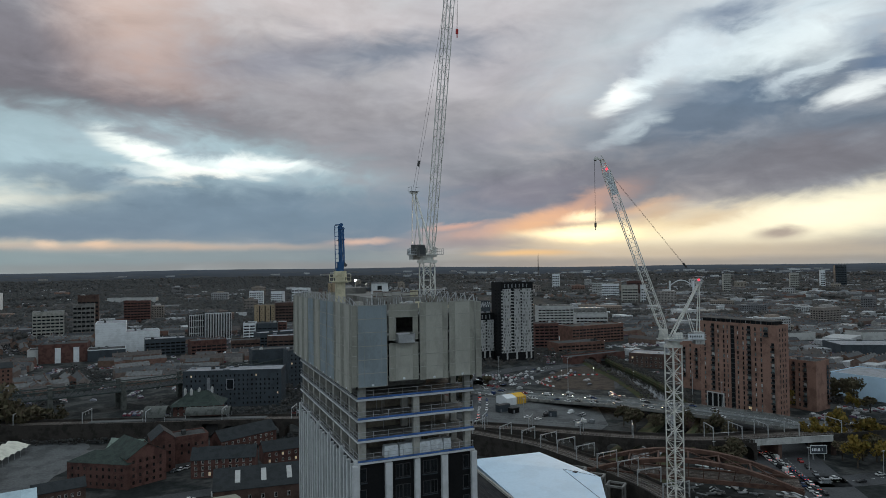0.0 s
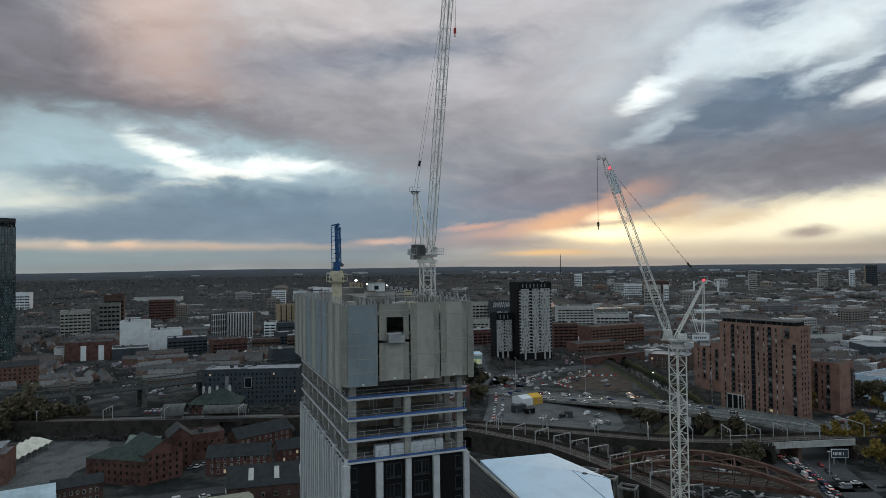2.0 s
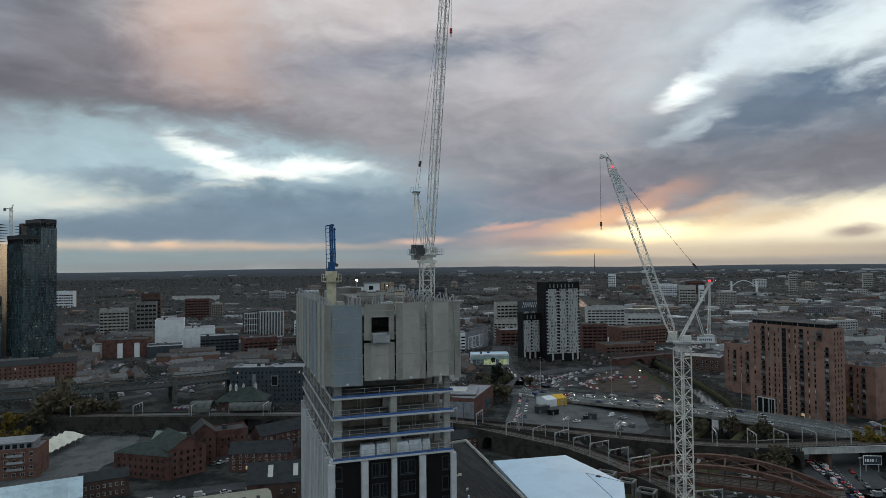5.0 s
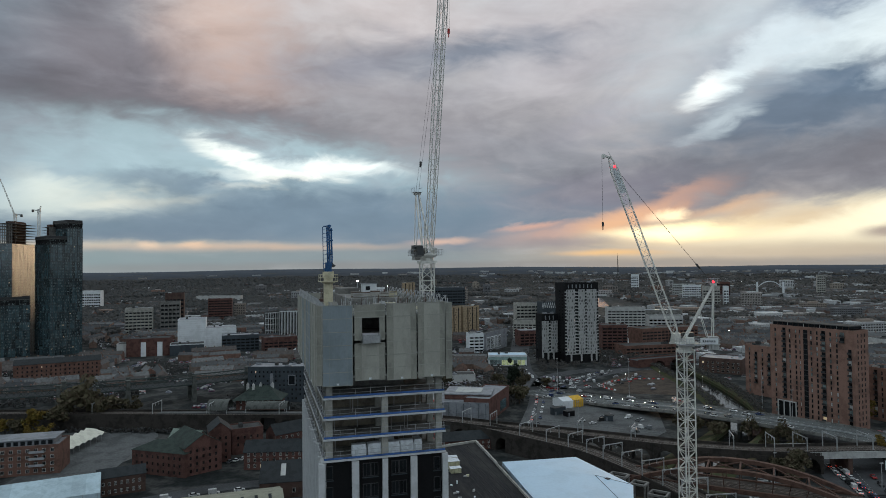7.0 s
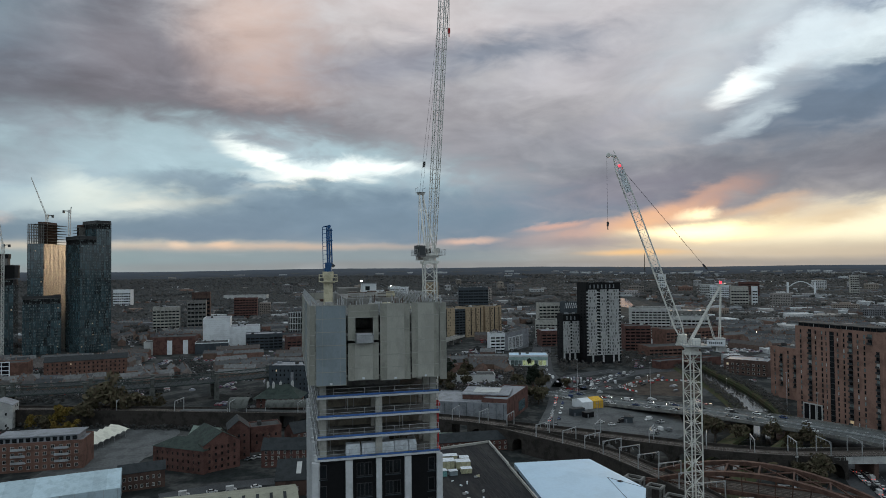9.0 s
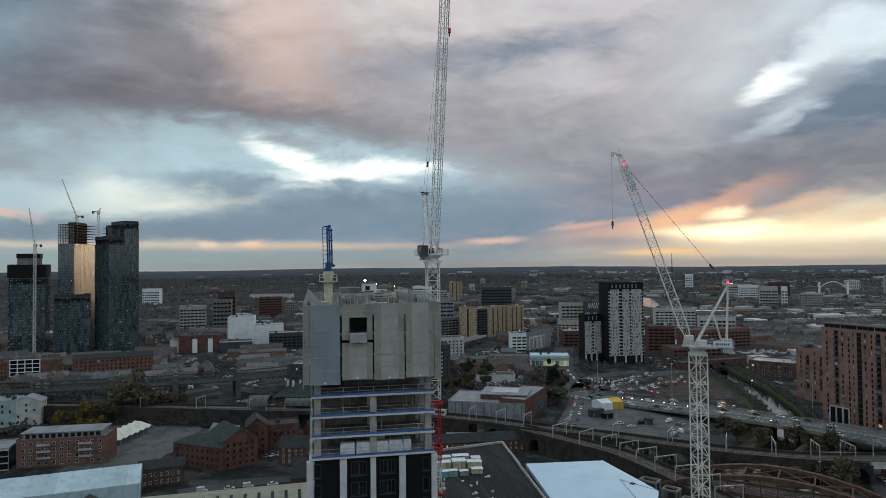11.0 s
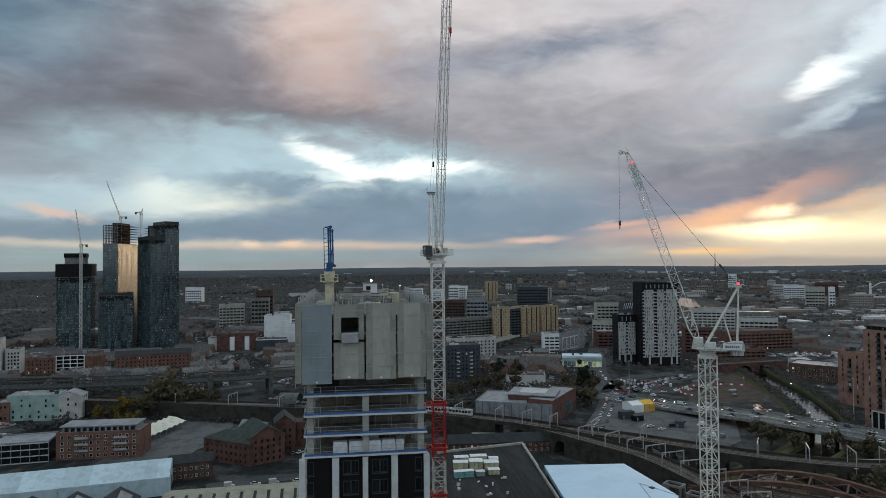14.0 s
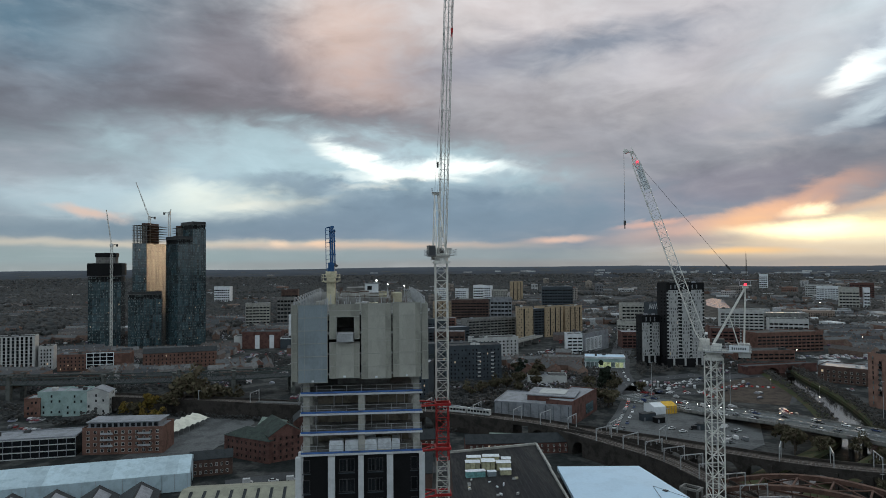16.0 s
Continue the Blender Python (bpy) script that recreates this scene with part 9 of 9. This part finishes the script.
def far_town():
    rr = random.Random(77)
    houses, sheds, blocks = Shape(), Shape(), Shape()

    def turned(x, y, a, L, D):
        c, s = math.cos(a), math.sin(a)
        return lambda u, v, z: (x + c * u - s * v, y + s * u + c * v, z)

    def gabled(sh, x, y, a, L, D, h, rh, mi_w, mi_r):
        z0 = ground_z(x, y)
        t = turned(x, y, a, L, D)
        pts = [t(u, v, z0 + z) for u in (-L / 2, L / 2) for v, z in ((-D / 2, -1), (D / 2, -1), (D / 2, h), (0, h + rh), (-D / 2, h))]
        sh.hull(pts, [(4, 3, 2, 1, 0), (5, 6, 7, 8, 9), (1, 2, 7, 6), (0, 5, 9, 4)], mi_w)
        sh.hull(pts, [(2, 3, 8, 7), (3, 4, 9, 8)], mi_r)

    def boxy(sh, x, y, a, L, D, h, roofed=True):
        z0 = ground_z(x, y)
        t = turned(x, y, a, L, D)
        pts = [t(u, v, z0 + z) for z in (-1, h) for u, v in ((-L / 2, -D / 2), (L / 2, -D / 2), (L / 2, D / 2), (-L / 2, D / 2))]
        sh.hull(pts, [(0, 1, 5, 4), (1, 2, 6, 5), (2, 3, 7, 6), (3, 0, 4, 7), (4, 5, 6, 7)])
        if roofed and h > 14:
            k = z0 + h
            pts = [t(u * 0.4, v * 0.5, z) for z in (k, k + 3) for u, v in ((-L / 2, -D / 2), (L / 2, -D / 2), (L / 2, D / 2), (-L / 2, D / 2))]
            sh.hull(pts, [(0, 1, 5, 4), (1, 2, 6, 5), (2, 3, 7, 6), (3, 0, 4, 7), (4, 5, 6, 7)])

    def chimneys(x, y, a, L, h):
        c, q = math.cos(a), math.sin(a)
        for i in range(int(L / 9)):
            u = -L / 2 + 4.5 + 9 * i
            houses.box(x + c * u - 0.5, y + q * u - 0.4, h, x + c * u + 0.5, y + q * u + 0.4, h + 1.7, 0)

    def panes(sh, x, y, a, L, D, h, floor):
        """Rows of dark windows on the three sides that face the town."""
        z0, t = ground_z(x, y), turned(x, y, a, L, D)
        for r in range(int((h - 1.5) / floor)):
            z = z0 + 1.3 + r * floor
            n = max(2, int(L / (floor * 1.05)))
            for c in range(n):
                u, w = -L / 2 + (c + 0.22) * L / n, L / n * 0.56
                v = -D / 2 - 0.08
                sh.hull([t(u, v, z), t(u + w, v, z), t(u + w, v, z + floor * 0.52), t(u, v, z + floor * 0.52)], [(0, 1, 2, 3)], 1)
            n = max(2, int(D / (floor * 1.05)))
            for c in range(n):
                u, w = -D / 2 + (c + 0.22) * D / n, D / n * 0.56
                for v, k in ((L / 2 + 0.08, 1), (-L / 2 - 0.08, -1)):
                    q = [t(v, u, z), t(v, u + w, z), t(v, u + w, z + floor * 0.52), t(v, u, z + floor * 0.52)]
                    sh.hull(q, [(0, 1, 2, 3) if k > 0 else (3, 2, 1, 0)], 1)

    cars = Shape()
    for k in range(640):                       # streets of terraces
        r, az = 560 + 2700 * rr.random() ** 1.25, radians(rr.uniform(-36, 66))
        if r > 900 and az < 0.2 and rr.random() < 0.65:
            continue
        cx, cy = r * math.sin(az), r * math.cos(az)
        a = rr.uniform(-0.4, 0.4) + (1.57 if rr.random() < 0.4 else 0)
        for i in range(rr.randint(3, 8)):
            x, y = cx - math.sin(a) * i * 24, cy + math.cos(a) * i * 24
            if free(x, y, 14):
                L = rr.uniform(14, 52)
                h, rh = rr.uniform(5, 7), rr.uniform(2.4, 3.6)
                gabled(houses, x, y, a, L, 8.5, h, rh, 0, 1)
                if r < 1500:
                    chimneys(x, y, a, L, h + rh - 0.6)
                    for q in range(int(L / 7)):
                        if rr.random() < 0.6:
                            u, v = -L / 2 + 7 * q + rr.uniform(0, 2), -8.0
                            px, py = x + math.cos(a) * u - math.sin(a) * v, y + math.sin(a) * u + math.cos(a) * v
                            boxy(cars, px, py, a, 4.2, 1.8, 1.45)
    for k in range(620):                       # sheds and halls, more of them to the east
        r, az = 620 + 3400 * rr.random() ** 1.1, radians(-36 + 102 * rr.random() ** 0.42)
        x, y = r * math.sin(az), r * math.cos(az)
        L = rr.uniform(14, 60)
        if free(x, y, 25):
            boxy(sheds, x, y, rr.uniform(-0.5, 0.5), L, rr.uniform(10, 32), rr.uniform(4, 9))
            if az > 0.4:
                boxy(sheds, x + 50, y - 40, rr.uniform(-0.5, 0.5), L * 0.7, rr.uniform(8, 20), rr.uniform(4, 8))
                boxy(sheds, x - 45, y + 50, rr.uniform(-0.5, 0.5), L * 0.8, rr.uniform(8, 20), rr.uniform(4, 8))
    for k in range(90):                        # blocks and offices
        r, az = 900 + 2000 * rr.random(), radians(-30 + 92 * rr.random() ** 0.5)
        x, y = r * math.sin(az), r * math.cos(az)
        if free(x, y, 18):
            a, L, D, h = rr.uniform(-0.8, 0.2), rr.uniform(14, 46), rr.uniform(12, 20), 9 + 26 * rr.random() ** 2.2
            boxy(blocks, x, y, a, L, D, h)
            panes(blocks, x, y, a, L, D, h, 3.2 if r < 1500 else 4.5)
    for k in range(1500):                      # parked cars on the ground between
        r, az = 430 + 700 * rr.random(), radians(rr.uniform(-30, 60))
        cx, cy = r * math.sin(az), r * math.cos(az)
        a = rr.choice((0.2, 1.77, -0.3, 1.2))
        for i in range(rr.randint(1, 6)):
            x, y = cx + math.cos(a) * 2.9 * i, cy + math.sin(a) * 2.9 * i
            if free(x, y, 1.0):
                boxy(cars, x, y, a + 1.57, 4.2, 1.8, 0.9)
                boxy(cars, x, y, a + 1.57, 2.2, 1.6, 1.5)
    solo("terraced_houses", houses, [M_HOUSES, M_ROOFS], "many streets of brick terraced houses far off", "houses", kind="stuff")
    solo("far_sheds", sheds, M_SHEDS, "many pale sheds and halls far off", "sheds", kind="stuff")
    solo("far_blocks", blocks, [M_BLOCKS, M_GLASS], "many mid-rise blocks far off", "buildings", kind="stuff")
    solo("far_cars", cars, M_FARCARS, "many small parked cars along far streets", "cars", kind="stuff")
    # woods: dense belts far out, thin lines between houses near by
    g = np.random.default_rng(5)
    cs, rs = [], []
    n = 0
    while n < 90000:
        u = g.random()
        r = 430 + 3200 * u ** 1.25
        az = math.radians(g.uniform(-38, 68))
        x, y = r * math.sin(az), r * math.cos(az)
        dens = noise.noise((x * 0.0045, y * 0.0045, 3.0)) + 0.6 * noise.noise((x * 0.018, y * 0.018, 9.0))
        east = 0.06 if az > 0.42 else 0.0
        lim = (0.06 if r < 850 else 0.02 - 0.2 * min(1.0, (r - 900) / 2200) - (0.25 if az < 0.22 else 0.0)) + east
        n += 1
        if dens < lim or (r < 1200 and not free(x, y, -1.0)):
            continue
        if 950 < y < 1750 and abs(x - 720 - 0.36 * (y - 1230)) < 95:
            continue
        k = 1.3 + 1.6 * g.random() if r < 1000 else (1.9 + r / 1000 + 2.2 * g.random())
        if r < 1000:                           # near by: a crown of several ragged clumps
            for q in range(9):
                cs.append((x + k * g.uniform(-0.9, 0.9), y + k * g.uniform(-0.9, 0.9), k * g.uniform(0.3, 1.8)))
                rs.append(k * g.uniform(0.18, 0.42))
        else:
            cs.append((x, y, ground_z(x, y) + k * 0.9))
            rs.append(k)
    # shrubs along the river's edges
    for side in (RW + 2.5, -RW - 2.5):
        for p in offset(RIVER, side):
            for q in range(34):
                k = 0.5 + 0.9 * g.random()
                x, y = p.x + g.uniform(-5, 5), p.y + g.uniform(-5, 5)
                if min((x - o.x) ** 2 + (y - o.y) ** 2 for o in RIVER) > (RW + 0.6) ** 2 and y > 330:
                    z = 2.0 + k * g.uniform(0.2, 1.8) + (g.uniform(0, 3.2) if side < 0 else 0)
                    for _ in range(3):
                        cs.append((x + k * g.uniform(-0.8, 0.8), y + k * g.uniform(-0.8, 0.8), z + k * g.uniform(-0.5, 0.5)))
                        rs.append(k * g.uniform(0.3, 0.6))
    # scrub at the foot of the railway wall
    for p in offset(VIA_UP, 8.5):
        if -170 < p.x < 20 or 60 < p.x < 76:
            for q in range(9):
                k = 0.7 + 1.3 * g.random()
                u = g.uniform(-5, 5)
                for _ in range(6):
                    cs.append((p.x + u + k * g.uniform(-1, 1), p.y + g.uniform(-1.5, 1.5), k * g.uniform(0.1, 1.5)))
                    rs.append(k * g.uniform(0.2, 0.45))
    cs, rs = np.array(cs), np.array(rs)
    east = cs[:, 0] > 0.36 * cs[:, 1] + 60 * np.sin(cs[:, 1] / 90)
    for pick, m, lab in ((~east, M_WOOD_FAR, "dark green woods and tree belts far off, greyed for haze"), (east, M_WOOD_EAST, "brown leafless woods and gardens far off, lightened for haze")):
        v, f = clumps(cs[pick], rs[pick], 0.95, 3)
        me = mesh_np("woods", v, f, m)
        far = np.hypot(cs[pick][:, 0], cs[pick][:, 1]) > 1000
        me.polygons.foreach_set("use_smooth", np.repeat(far, len(f) // len(far)))
        tagged(new("woods", me), lab, "trees", kind="stuff")
    # scattered lights of the dusk town
    s = Shape()
    for k in range(26):
        r, az = 700 + 2600 * rr.random(), radians(rr.uniform(-34, 62))
        x, y = r * math.sin(az), r * math.cos(az)
        z, q = ground_z(x, y) + rr.uniform(5, 11), 0.15 + r / 7500
        s.box(x - q, y - q, z, x + q, y + q, z + 1.2 * q)
    solo("town_lights", s, M_LAMP, "scattered small street lights far off", "lamps", kind="stuff")


far_town()
